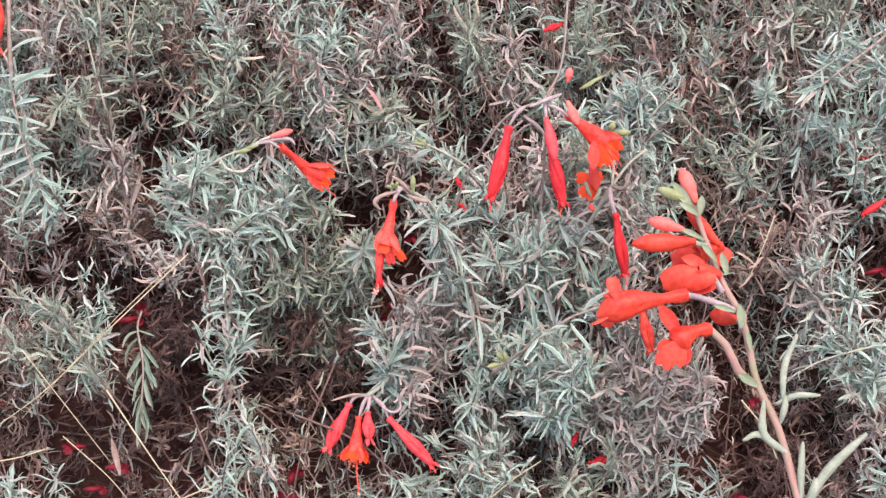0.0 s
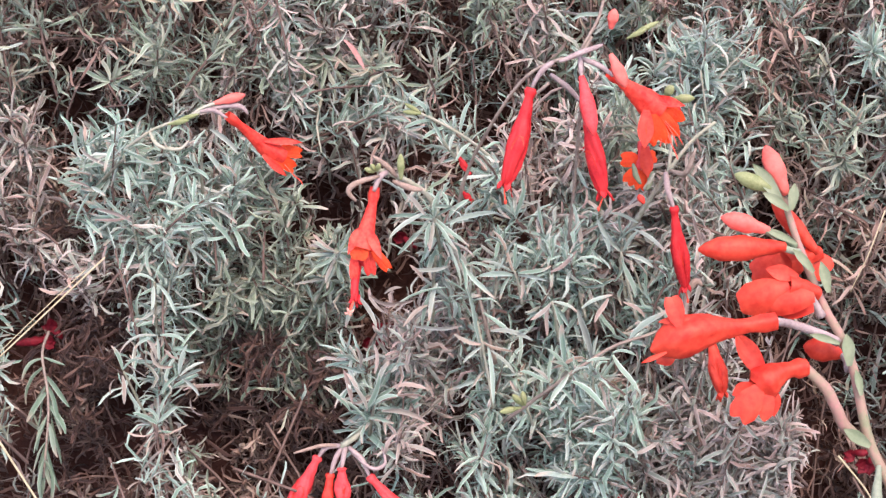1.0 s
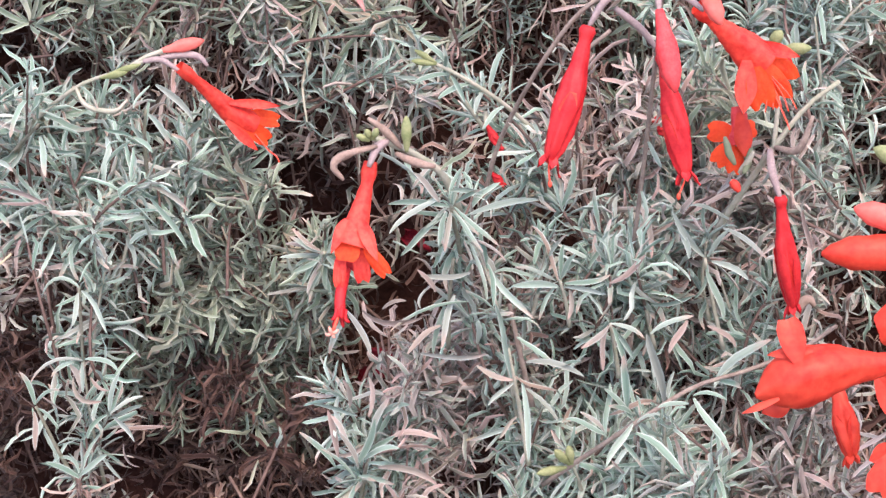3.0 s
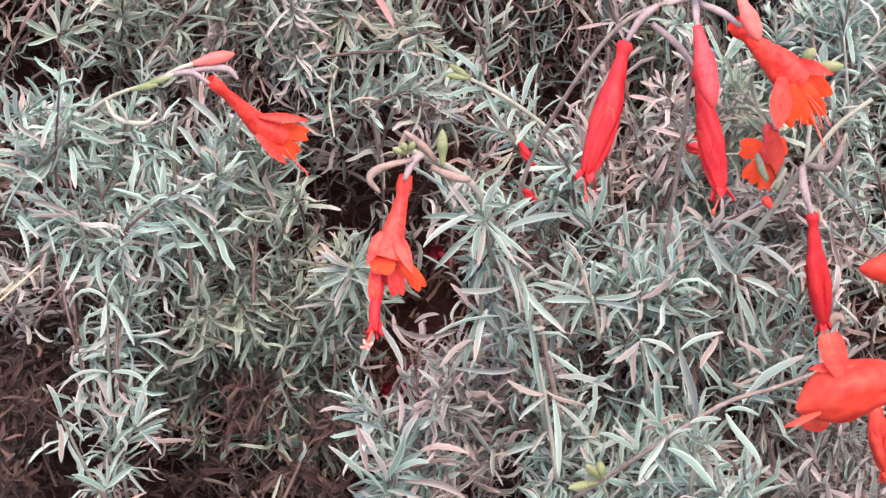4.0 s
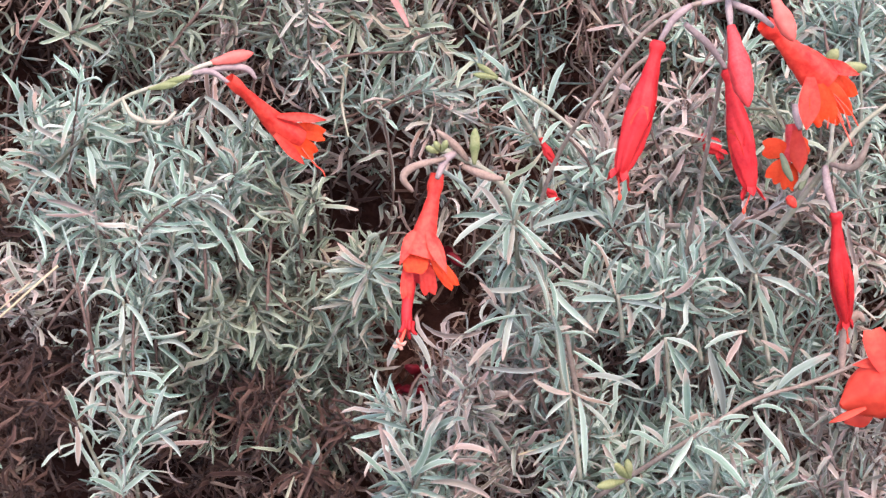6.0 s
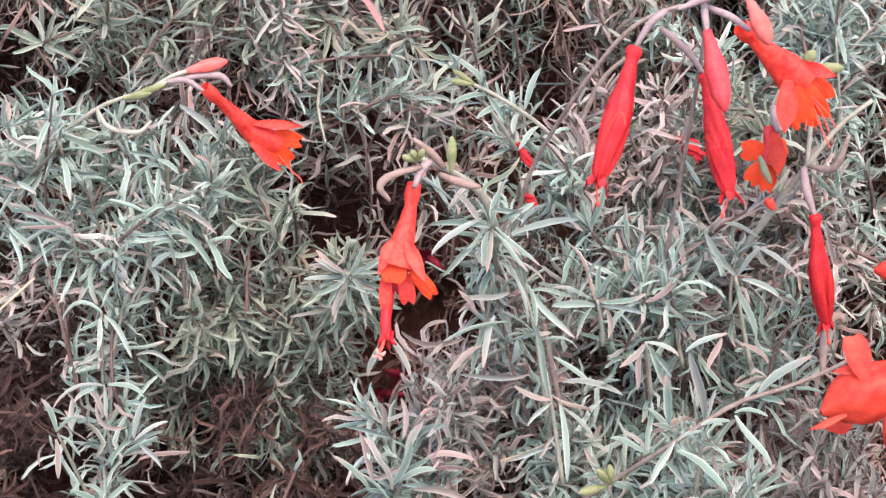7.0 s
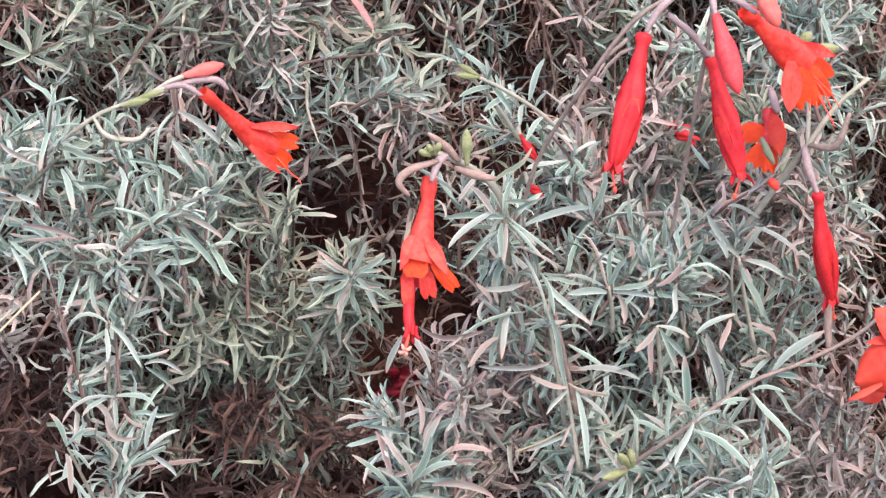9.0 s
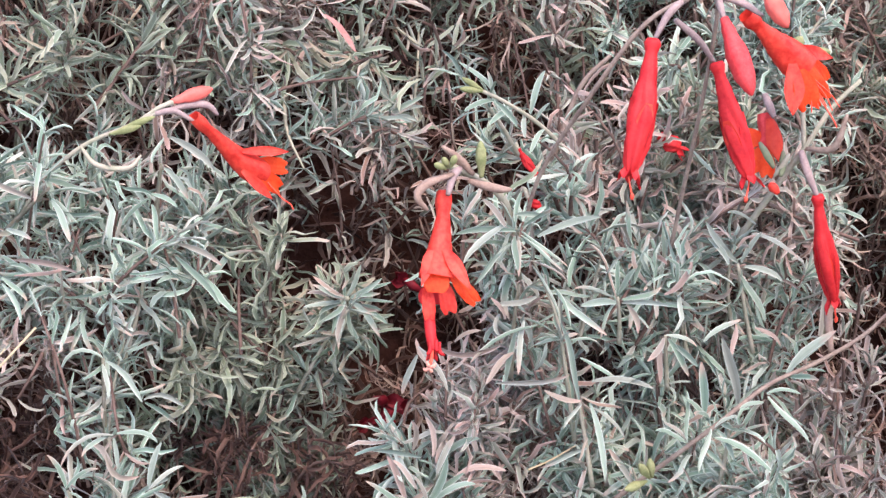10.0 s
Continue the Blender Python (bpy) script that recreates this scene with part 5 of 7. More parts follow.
# more dry leaves, given the litter tone with its painted shade
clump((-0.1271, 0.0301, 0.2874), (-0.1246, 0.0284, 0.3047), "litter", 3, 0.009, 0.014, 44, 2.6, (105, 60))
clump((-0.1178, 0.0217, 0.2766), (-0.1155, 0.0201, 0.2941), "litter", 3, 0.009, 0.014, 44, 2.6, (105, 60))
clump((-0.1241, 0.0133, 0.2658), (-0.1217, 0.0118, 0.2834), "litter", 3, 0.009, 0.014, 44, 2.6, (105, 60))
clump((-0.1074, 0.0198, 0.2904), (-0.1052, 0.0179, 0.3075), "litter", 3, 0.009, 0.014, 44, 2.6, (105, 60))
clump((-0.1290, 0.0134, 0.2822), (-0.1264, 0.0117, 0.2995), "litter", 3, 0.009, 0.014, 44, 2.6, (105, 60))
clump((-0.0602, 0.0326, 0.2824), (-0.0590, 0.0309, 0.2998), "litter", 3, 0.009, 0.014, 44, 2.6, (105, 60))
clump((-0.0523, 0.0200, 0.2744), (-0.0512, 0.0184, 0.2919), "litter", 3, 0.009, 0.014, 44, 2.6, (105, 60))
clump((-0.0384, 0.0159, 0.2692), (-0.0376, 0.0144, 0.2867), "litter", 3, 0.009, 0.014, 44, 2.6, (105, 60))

# dim green shoots low in the hollow
clump((-0.0859, 0.0369, 0.2749), (-0.0846, 0.0371, 0.2915), "green", 3, 0.008, 0.016, 40, 1.5, (100, 50))
clump((-0.0730, 0.0371, 0.2834), (-0.0718, 0.0372, 0.2998), "green", 3, 0.008, 0.016, 40, 1.5, (100, 50))
clump((-0.0650, 0.0363, 0.2692), (-0.0640, 0.0366, 0.2859), "green", 3, 0.008, 0.016, 40, 1.5, (100, 50))
clump((-0.0537, 0.0362, 0.2821), (-0.0528, 0.0363, 0.2985), "green", 3, 0.008, 0.016, 40, 1.5, (100, 50))
clump((-0.0434, 0.0329, 0.2697), (-0.0427, 0.0331, 0.2863), "green", 3, 0.008, 0.016, 40, 1.5, (100, 50))
clump((-0.0505, 0.0277, 0.2583), (-0.0497, 0.0281, 0.2751), "green", 3, 0.008, 0.016, 40, 1.5, (100, 50))
clump((-0.0363, 0.0257, 0.2557), (-0.0357, 0.0261, 0.2725), "green", 3, 0.008, 0.016, 40, 1.5, (100, 50))
clump((-0.0396, 0.0352, 0.2809), (-0.0390, 0.0353, 0.2973), "green", 3, 0.008, 0.016, 40, 1.5, (100, 50))

# dry litter on the soil and in the lowest twigs, shade in its colour
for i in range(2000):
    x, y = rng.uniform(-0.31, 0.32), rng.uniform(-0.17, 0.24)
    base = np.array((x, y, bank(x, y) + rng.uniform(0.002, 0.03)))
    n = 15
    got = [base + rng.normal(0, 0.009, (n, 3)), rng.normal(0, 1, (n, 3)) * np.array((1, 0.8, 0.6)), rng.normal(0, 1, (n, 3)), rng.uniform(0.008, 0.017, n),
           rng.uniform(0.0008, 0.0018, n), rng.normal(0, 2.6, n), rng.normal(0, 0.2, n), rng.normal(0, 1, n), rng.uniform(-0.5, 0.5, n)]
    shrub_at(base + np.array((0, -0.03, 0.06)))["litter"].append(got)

# bare twigs run from the soil up into the foliage
for i in range(220):
    x, z = rng.uniform(-0.4, 0.4), rng.uniform(0.17, 0.56)
    p, sunk = face_of(x, z)
    top = p + NORMAL * (rng.uniform(-0.055, -0.03) - sunk) + rng.normal(0, 0.006, 3)
    fy = top[1] + rng.uniform(0.0, 0.05)
    foot = np.array((x + rng.normal(0, 0.03), fy, bank(x, fy) - 0.004))
    shrub_at(top)["twigs"].append(glide((foot, 0.5 * (foot + top) + rng.normal(0, 0.008, 3), top), 7))

for plant in SHRUBS.values():
    for key, name, mat, stations in (("fine", "foliage", leaf_many, FINE), ("green", "green_shaded_foliage", leaf_green_shaded, FINE), ("faded", "faded_foliage", leaf_faded, FINE), ("plain", "shaded_foliage", leaf_many, PLAIN), ("dry", "dry_foliage", leaf_dry, FINE), ("litter", "leaf_litter_shaded", leaf_litter_shaded, FINE)):
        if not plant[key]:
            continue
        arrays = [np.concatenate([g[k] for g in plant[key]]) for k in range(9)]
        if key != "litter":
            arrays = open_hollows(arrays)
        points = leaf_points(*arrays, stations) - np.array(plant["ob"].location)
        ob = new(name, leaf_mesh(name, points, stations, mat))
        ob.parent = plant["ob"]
        tagged(ob, {"fine": "dense narrow silvery leaves", "green": "dense dull green leaves with shade put into their colour", "faded": "curled faded pinkish-grey leaves", "plain": "narrow leaves deep in the shade", "dry": "curled brown dry leaves", "litter": "curled dry leaf litter, shade of the gaps put into its colour"}[key], kind="stuff")
    bm = bmesh.new()
    tips = np.array([tuple(line[-1]) for line in plant["twigs"]])
    stays = open_hollows([tips, np.zeros_like(tips), tips, np.zeros(len(tips)), np.arange(len(tips))])[4]
    for line in [plant["twigs"][i] for i in stays]:
        sweep(bm, line, [0.00065 - 0.00005 * i for i in range(7)], 4, close=False)
    tagged(lay("brushwood", bm, twig_brown, plant["ob"], "thin brown woody twigs"), kind="stuff")


# ---- flowers ----
TUBE_OPEN = ((0.0, 0.0018), (0.04, 0.0024), (0.12, 0.0017), (0.3, 0.0020), (0.52, 0.0028), (0.78, 0.0040), (1.0, 0.0047))
TUBE_SHUT = ((0.0, 0.0020), (0.035, 0.0027), (0.10, 0.0019), (0.26, 0.0027), (0.45, 0.0040), (0.60, 0.0045), (0.75, 0.0039), (0.87, 0.0030), (0.95, 0.0021), (1.0, 0.0009))
TUBE_BUD = ((0.0, 0.0012), (0.2, 0.0020), (0.5, 0.0033), (0.75, 0.0030), (0.93, 0.0016), (1.0, 0.0004))


def stalk(parent, points, material, name="stem", thick=(0.0011, 0.0007), seg=8, count=14, label=""):
    bm = bmesh.new()
    sweep(bm, glide(points, count), [thick[0] + (thick[1] - thick[0]) * i / (count - 1) for i in range(count)], seg, crumple=0.12)
    return lay(name, bm, material, parent, label)


def ovary(parent, points, wide=0.0010, material=None):
    """The mauve stalk that carries a flower."""
    bm = bmesh.new()
    n = 12
    sweep(bm, glide(points, n), [0.8 * wide * (0.62 + 0.55 * math.sin(math.pi * min(1, 0.15 + 0.85 * i / (n - 1)))) for i in range(n)], 9, rib=0.04)
    return lay("flower_stalk", bm, material or ovary_skin, parent, "downy mauve flower stalk")


def open_flower(parent, neck, mouth, scale=1.0, turn=0.0, flare=24, style=None):
    """An open flower: tube, four pointed sepals, four notched petals, stamens and a style."""
    neck, mouth = Vector(neck), Vector(mouth)
    way = (mouth - neck).normalized()
    n = 18
    line = glide((neck, neck.lerp(mouth, 0.5), mouth), n)
    bm = bmesh.new()
    sweep(bm, line, [scale * along(TUBE_OPEN, i / (n - 1)) for i in range(n)], 20, rib=0.05, crumple=0.05, close=False)
    tube = lay("flower", bm, red_tube, parent, "open orange-red trumpet flower")
    way = (line[-1] - line[-3]).normalized()
    e1 = way.orthogonal().normalized()
    e2 = way.cross(e1)
    for k in range(4):
        a = turn + k * math.pi / 2
        out = math.cos(a) * e1 + math.sin(a) * e2
        bm = bmesh.new()
        f = radians(flare * 0.62)
        blade(bm, line[-3] + out * 0.0042 * scale, math.cos(f) * way + math.sin(f) * out, -out, 0.0095 * scale, 0.0050 * scale, -0.25, -0.25)
        lay("sepal", bm, red_tube, tube)
        a += math.pi / 4
        out = math.cos(a) * e1 + math.sin(a) * e2
        bm = bmesh.new()
        f = radians(flare * random.uniform(0.54, 1.17))
        blade(bm, line[-2] + out * 0.0040 * scale, math.cos(f) * way + math.sin(f) * out, -out, 0.0088 * scale, 0.0098 * scale, -0.35, 0.04, 0.22, 8, 10, 0.6, 0.035)
        lay("petal", bm, orange_petal, tube)
    for k in range(5):
        a = turn + k * 1.31
        out = (math.cos(a) * e1 + math.sin(a) * e2) * 0.0021 * scale
        reach = scale * (0.0045 + 0.002 * (k % 3))
        end = line[-1] + out * 1.6 + way * reach + Vector((0, 0, -0.002))
        bm = bmesh.new()
        sweep(bm, glide((line[-6] + out, line[-1] + out, end), 6), [0.00028] * 6, 5)
        lay("stamen", bm, stamen_red, tube)
        bm = bmesh.new()
        sweep(bm, [end - e1 * 0.0009, end - e1 * 0.0004, end + e1 * 0.0004, end + e1 * 0.0009], [0.0002, 0.0005, 0.0005, 0.0002], 6)
        lay("anther", bm, anther_red, tube)
    if style:
        style = Vector(style)
        bm = bmesh.new()
        sweep(bm, glide((line[-5], line[-1], style), 9), [0.0004 * scale] * 9, 6)
        lay("style", bm, stamen_red, tube)
        bm = bmesh.new()
        tail = (style - line[-1]).normalized()
        sweep(bm, [style - tail * 0.0004, style, style + tail * 0.0007, style + tail * 0.0013], [0.0003, 0.0006, 0.0006, 0.0002], 8)
        lay("stigma", bm, anther_pale, tube)
    return tube


def shut_flower(parent, neck, tip, scale=1.0, style=None, bow=(0, 0, 0), material=None):
    """A closed or wilted flower: a spindle of furled petals with long creases, ragged at its tip, the style hanging out."""
    neck, tip = Vector(neck), Vector(tip)
    n, seg = 30, 36
    line = glide((neck, neck.lerp(tip, 0.5) + Vector(bow), tip), n)
    start = neck.x * 300 + neck.z * 170
    bm = bmesh.new()
    way = (tip - neck).normalized()
    e1 = way.orthogonal().normalized()
    e2 = way.cross(e1)
    rings = []
    for i, q in enumerate(line):
        u = i / (n - 1)
        ring = []
        for k in range(seg):
            a = 2 * math.pi * k / seg
            twist = a + 1.3 * u
            fold = 0.22 * max(0.0, u - 0.25) * math.cos(3 * twist + start) + 0.24 * max(0.0, u - 0.35) * abs(math.sin(2.0 * twist + start)) + 0.16 * noise.noise(Vector((2.1 * math.cos(twist), 2.1 * math.sin(twist), start + 1.6 * u))) * min(1.0, u * 2.4)
            fine = 0.05 * noise.noise(Vector((6 * math.cos(twist), 6 * math.sin(twist), start + 4.0 * u)))
            groove = sum(math.exp(-((twist - 1.5708 * c - 0.4 * math.sin(3 * u + start) - start + math.pi) % (2 * math.pi) - math.pi) ** 2 / 0.035) for c in range(4))
            r = scale * along(TUBE_SHUT, u) * (1 + fold + fine - 0.30 * groove * min(1.0, max(0.0, (u - 0.22) * 2.5)))
            ring.append(bm.verts.new(q + r * (math.cos(a) * e1 + math.sin(a) * e2)))
        rings.append(ring)
    for a, b in zip(rings, rings[1:]):
        for k in range(seg):
            bm.faces.new((a[k], a[(k + 1) % seg], b[(k + 1) % seg], b[k]))
    bm.faces.new(rings[0][::-1])
    bm.faces.new(rings[-1])
    tube = lay("flower", bm, material or red_wilted, parent, "closed crimson tubular flower")
    for k in range(4):
        a = k * math.pi / 2 + start
        out = math.cos(a) * e1 + math.sin(a) * e2
        i = int(n * (0.44 + 0.05 * (k % 2)))
        root = line[i] + out * scale * along(TUBE_SHUT, i / (n - 1)) * 1.06
        end = line[-2] + out * scale * 0.0012
        bm = bmesh.new()
        blade(bm, root, end - root, out, (end - root).length * random.uniform(0.82, 1.08), 0.0056 * scale, random.uniform(-0.3, 0.1), 0.02, steps=8, wave=0.012, widest=0.35)
        lay("sepal", bm, red_tube if k % 2 else material or red_wilted, tube)
    for k in range(5):
        a = k * 1.27 + start
        out = (math.cos(a) * e1 + math.sin(a) * e2) * 0.0013 * scale
        bm = bmesh.new()
        blade(bm, line[-3] + out, way + out * 200, out, random.uniform(0.003, 0.0052) * scale * 1.4, 0.0024 * scale * 1.3, 0.5, 0.2, steps=5, wave=0.06)
        lay("petal_tip", bm, material or red_wilted, tube)
    if style:
        style = Vector(style)
        bm = bmesh.new()
        sweep(bm, glide((line[-4], tip, style), 8), [0.00022] * 8, 6)
        lay("style", bm, stamen_red, tube)
        bm = bmesh.new()
        sweep(bm, [style + Vector((0, 0, z)) for z in (0.0008, 0.0003, -0.0005, -0.001)], [0.0002, 0.0005, 0.0005, 0.0002], 7)
        lay("stigma", bm, stamen_red, tube)
    return tube


def bud(parent, base, tip, scale=1.0, material=None, label=""):
    bm = bmesh.new()
    n = 14
    sweep(bm, glide((base, tip), n), [scale * along(TUBE_BUD, i / (n - 1)) for i in range(n)], 14, rib=0.05, crumple=0.06)
    return lay("bud", bm, material or pink_bud, parent, label)


def pod(parent, points, material, wide=0.0013, label=""):
    bm = bmesh.new()
    n = 14
    sweep(bm, glide(points, n), [wide * (0.25 + math.sin(math.pi * (0.08 + 0.88 * i / (n - 1))) ** 0.7) for i in range(n)], 9, crumple=0.2)
    return lay("seed_pod", bm, material, parent, label)


FACE = Vector((0.0, -0.78, 0.62))


def petal(parent, root, tip, width, bend=0.3, cup=0.12, notch=0.0, material=None, name="petal", up=None, wave=0.012, widest=0.55):
    """One petal or bract from root to tip, its face turned to the path."""
    root, tip = Vector(root), Vector(tip)
    bm = bmesh.new()
    blade(bm, root, tip - root, up or FACE, (tip - root).length * (1 + bend * bend / 24), width, bend, cup, notch, 9, 8, widest, wave)
    return lay(name, bm, material or coral, parent)


def trumpet(parent, line, radii, material, label):
    """A flower's tube that widens by the given radii, with four faint ribs."""
    n = 26
    path = glide(line, n)
    stops = [(i / (len(radii) - 1), r) for i, r in enumerate(radii)]
    bm = bmesh.new()
    sweep(bm, path, [along(stops, i / (n - 1)) for i in range(n)], 28, rib=0.06, crumple=0.08, close=False, seed=line[0][0] * 90)
    return lay("flower", bm, material, parent, label)


# the arching stem with five hanging flowers
arch = thing("wildflower", (0.0203, -0.0031, 0.3552), "arching brown flowering stem with hanging red tubular flowers", "wildflower", "flowering stems")
stalk(arch, ((0.0203, -0.0031, 0.3552), (0.0250, -0.0048, 0.3782), (0.0344, -0.0153, 0.4041), (0.0451, -0.0187, 0.4221), (0.0548, -0.0196, 0.4286), (0.0636, -0.0185, 0.4304), (0.0677, -0.0156, 0.4356)), stem_brown, thick=(0.0006, 0.0006), count=26)
stalk(arch, ((0.0607, -0.0065, 0.3432), (0.0625, -0.0099, 0.3693), (0.0638, -0.0156, 0.3996), (0.0649, -0.0181, 0.4233), (0.0643, -0.0177, 0.4318), (0.0715, -0.0104, 0.4445), (0.0757, 0.0110, 0.4697), (0.0774, 0.0237, 0.4816)), stem_brown, "side_stem", (0.0006, 0.0005), count=30)
ovary(arch, ((0.0548, -0.0196, 0.4286), (0.0508, -0.0212, 0.4258), (0.0474, -0.0222, 0.4201)))
shut_flower(arch, (0.0475, -0.0212, 0.4199), (0.0379, -0.0367, 0.3910), 0.80, (0.0382, -0.0391, 0.3867), (0.0006, 0, 0))
ovary(arch, ((0.0636, -0.0196, 0.4306), (0.0637, -0.0223, 0.4279), (0.0639, -0.0250, 0.4253)))
bud(arch, (0.0639, -0.0248, 0.4255), (0.0673, -0.0382, 0.4103), 0.86, rose_red)
ovary(arch, ((0.0540, -0.0181, 0.4233), (0.0605, -0.0179, 0.4176), (0.0652, -0.0180, 0.4114)))
shut_flower(arch, (0.0657, -0.0180, 0.4114), (0.0714, -0.0322, 0.3848), 0.75, (0.0696, -0.0354, 0.3812))
ovary(arch, ((0.0643, -0.0192, 0.4293), (0.0702, -0.0214, 0.4275), (0.0745, -0.0240, 0.4249)))
flare = trumpet(arch, ((0.0741, -0.0144, 0.4221), (0.0790, -0.0143, 0.4175), (0.0851, -0.0137, 0.4117), (0.0910, -0.0138, 0.4066)), (0.0021, 0.0024, 0.0017, 0.0021, 0.0028, 0.0036, 0.0043, 0.0046, 0.0044), red_tube, "open orange-red trumpet flower with ragged petals")
petal(flare, (0.0871, -0.0146, 0.4121), (0.1003, -0.0135, 0.4087), 0.0038, -0.25, 0.16, 0.0, red_tube, "sepal")
petal(flare, (0.0863, -0.0180, 0.4094), (0.0858, -0.0242, 0.3982), 0.0056, -0.3, 0.14, 0.0, red_tube, "sepal")
petal(flare, (0.0903, -0.0134, 0.4089), (0.0996, -0.0140, 0.4015), 0.0080, -0.4, -0.08, 0.16, orange_petal, wave=0.05)
petal(flare, (0.0894, -0.0163, 0.4083), (0.0966, -0.0201, 0.3992), 0.0076, -0.4, -0.08, 0.18, orange_petal, wave=0.05)
petal(flare, (0.0881, -0.0180, 0.4078), (0.0910, -0.0228, 0.3988), 0.0072, -0.35, 0.08, 0.16, orange_petal, wave=0.05)
petal(flare, (0.0918, -0.0088, 0.4066), (0.0990, -0.0075, 0.4017), 0.0074, -0.3, 0.1, 0.2, red_tube)
for k in range(5):
    stalk(flare, ((0.0914, -0.0158, 0.4057), Vector((0.0940, -0.0199, 0.4004)) + Vector((0.0012 * (k - 2), 0, 0.0003 * k)), Vector((0.0949, -0.0223, 0.3974)) + Vector((0.0019 * (k - 2), 0, 0.0008 * (k % 3)))), stamen_red, "stamen", (0.0002, 0.00016), 5, 7)
stalk(flare, ((0.0929, -0.0186, 0.4021), (0.0959, -0.0244, 0.3964), (0.0968, -0.0258, 0.3943)), stamen_red, "style", (0.00022, 0.00018), 6, 9)
bud(arch, (0.0734, -0.0240, 0.4329), (0.0779, -0.0313, 0.4243), 0.70)
bud(arch, (0.0740, -0.0144, 0.4376), (0.0753, -0.0129, 0.4441), 0.6)
bud(arch, (0.0792, -0.0160, 0.4347), (0.0857, -0.0164, 0.4382), 0.28, bud_green, "yellow-green bud")
bud(arch, (0.0805, -0.0155, 0.4356), (0.0902, -0.0115, 0.4387), 0.28, bud_green, "yellow-green bud")
pod(arch, ((0.0712, -0.0170, 0.4331), (0.0641, -0.0218, 0.4327), (0.0565, -0.0251, 0.4310)), ovary_skin, 0.0008)
for px in (1, 2, 3, 4, 5, 6):
    hang_leaf(arch, Vector((0.0733, -0.0050, 0.4479)) + Vector((0, 0, 0.008 * (px - 3))), Vector((math.sin(px * 2.4), -0.4, 0.35 + 0.3 * math.cos(px))), (0, -0.6, 0.8), 0.013)
for k, (a, b) in enumerate((((0.0625, -0.0099, 0.3693), (0.0666, -0.0186, 0.3683)), ((0.0633, -0.0123, 0.3853), (0.0655, -0.0203, 0.3814)), ((0.0332, -0.0142, 0.4020), (0.0274, -0.0174, 0.4004)), ((0.0395, -0.0166, 0.4138), (0.0366, -0.0174, 0.4164)), ((0.0281, -0.0101, 0.3890), (0.0321, -0.0153, 0.3881)))):
    hang_leaf(arch, a, Vector(b) - Vector(a), (0, -0.7, 0.7), (Vector(b) - Vector(a)).length * 1.2)

# a slender leafy stem that leans up beside it, with two yellow buds at its tip
tip_stem = thing("leafy_plant", (0.0353, 0.0032, 0.3801), "slender grey-green stem with paired leaves and yellow buds", "plant")
stalk(tip_stem, ((0.0353, 0.0032, 0.3801), (0.0250, 0.0003, 0.3910), (0.0149, -0.0011, 0.3985), (0.0099, -0.0017, 0.4015)), stem_pale, thick=(0.0006, 0.0005))
for a, b, w in (((0.0234, 0.0005, 0.3934), (0.0275, 0.0022, 0.4043), 0.0024), ((0.0247, 0.0004, 0.3912), (0.0281, -0.0011, 0.3966), 0.0022), ((0.0138, -0.0009, 0.3989), (0.0042, 0.0013, 0.4087), 0.0018), ((0.0132, -0.0012, 0.3984), (0.0040, -0.0059, 0.3982), 0.0018),
                ((0.0135, -0.0013, 0.3983), (0.0173, -0.0094, 0.3942), 0.002), ((0.0180, -0.0006, 0.3955), (0.0103, -0.0071, 0.3943), 0.0018), ((0.0218, 0.0001, 0.3927), (0.0197, -0.0082, 0.3904), 0.002), ((0.0128, -0.0008, 0.3992), (0.0113, -0.0001, 0.4064), 0.0015), ((0.0271, 0.0001, 0.3887), (0.0215, -0.0065, 0.3852), 0.0018)):
    bent_leaf(tip_stem, a, b, 0.05, w, roll=random.uniform(-0.7, 0.7))
bud(tip_stem, (0.0099, -0.0017, 0.4015), (0.0036, -0.0031, 0.4032), 0.27, bud_green, "yellow-green pointed bud")
bud(tip_stem, (0.0099, -0.0016, 0.4018), (0.0044, -0.0017, 0.4056), 0.25, bud_green, "yellow-green pointed bud")

# a thin stem behind it with one closed flower, one open flower and green buds
slim = thing("wildflower", (0.0808, 0.0018, 0.3436), "slim flowering stem with a closed flower and an open flower", "wildflower", "flowering stems")
stalk(slim, ((0.0808, 0.0018, 0.3436), (0.0862, -0.0042, 0.3593), (0.0928, -0.0088, 0.3753), (0.0958, -0.0107, 0.3820), (0.1035, -0.0083, 0.3921), (0.1116, -0.0069, 0.3986)), stem_pale, thick=(0.0010, 0.0006))
ovary(slim, ((0.0948, -0.0110, 0.3814), (0.0951, -0.0157, 0.3773), (0.0971, -0.0190, 0.3716)), 0.0012)
shut_flower(slim, (0.0971, -0.0187, 0.3721), (0.1015, -0.0272, 0.3434), 0.66, (0.1025, -0.0276, 0.3388), (-0.0004, 0, 0))
ovary(slim, ((0.0876, -0.0004, 0.3939), (0.0879, -0.0040, 0.3916), (0.0884, -0.0063, 0.3896)), 0.0012)
face = trumpet(slim, ((0.0872, -0.0020, 0.3893), (0.0878, -0.0047, 0.3841), (0.0873, -0.0064, 0.3804)), (0.0018, 0.0022, 0.0026, 0.0031, 0.0030), rose_red, "small open orange-red flower among green pods")
petal(face, (0.0862, -0.0060, 0.3841), (0.0792, -0.0057, 0.3845), 0.0056, -0.4, -0.1, 0.12, orange_petal)
petal(face, (0.0858, -0.0077, 0.3820), (0.0810, -0.0112, 0.3775), 0.0050, -0.4, -0.1, 0.12, orange_petal)
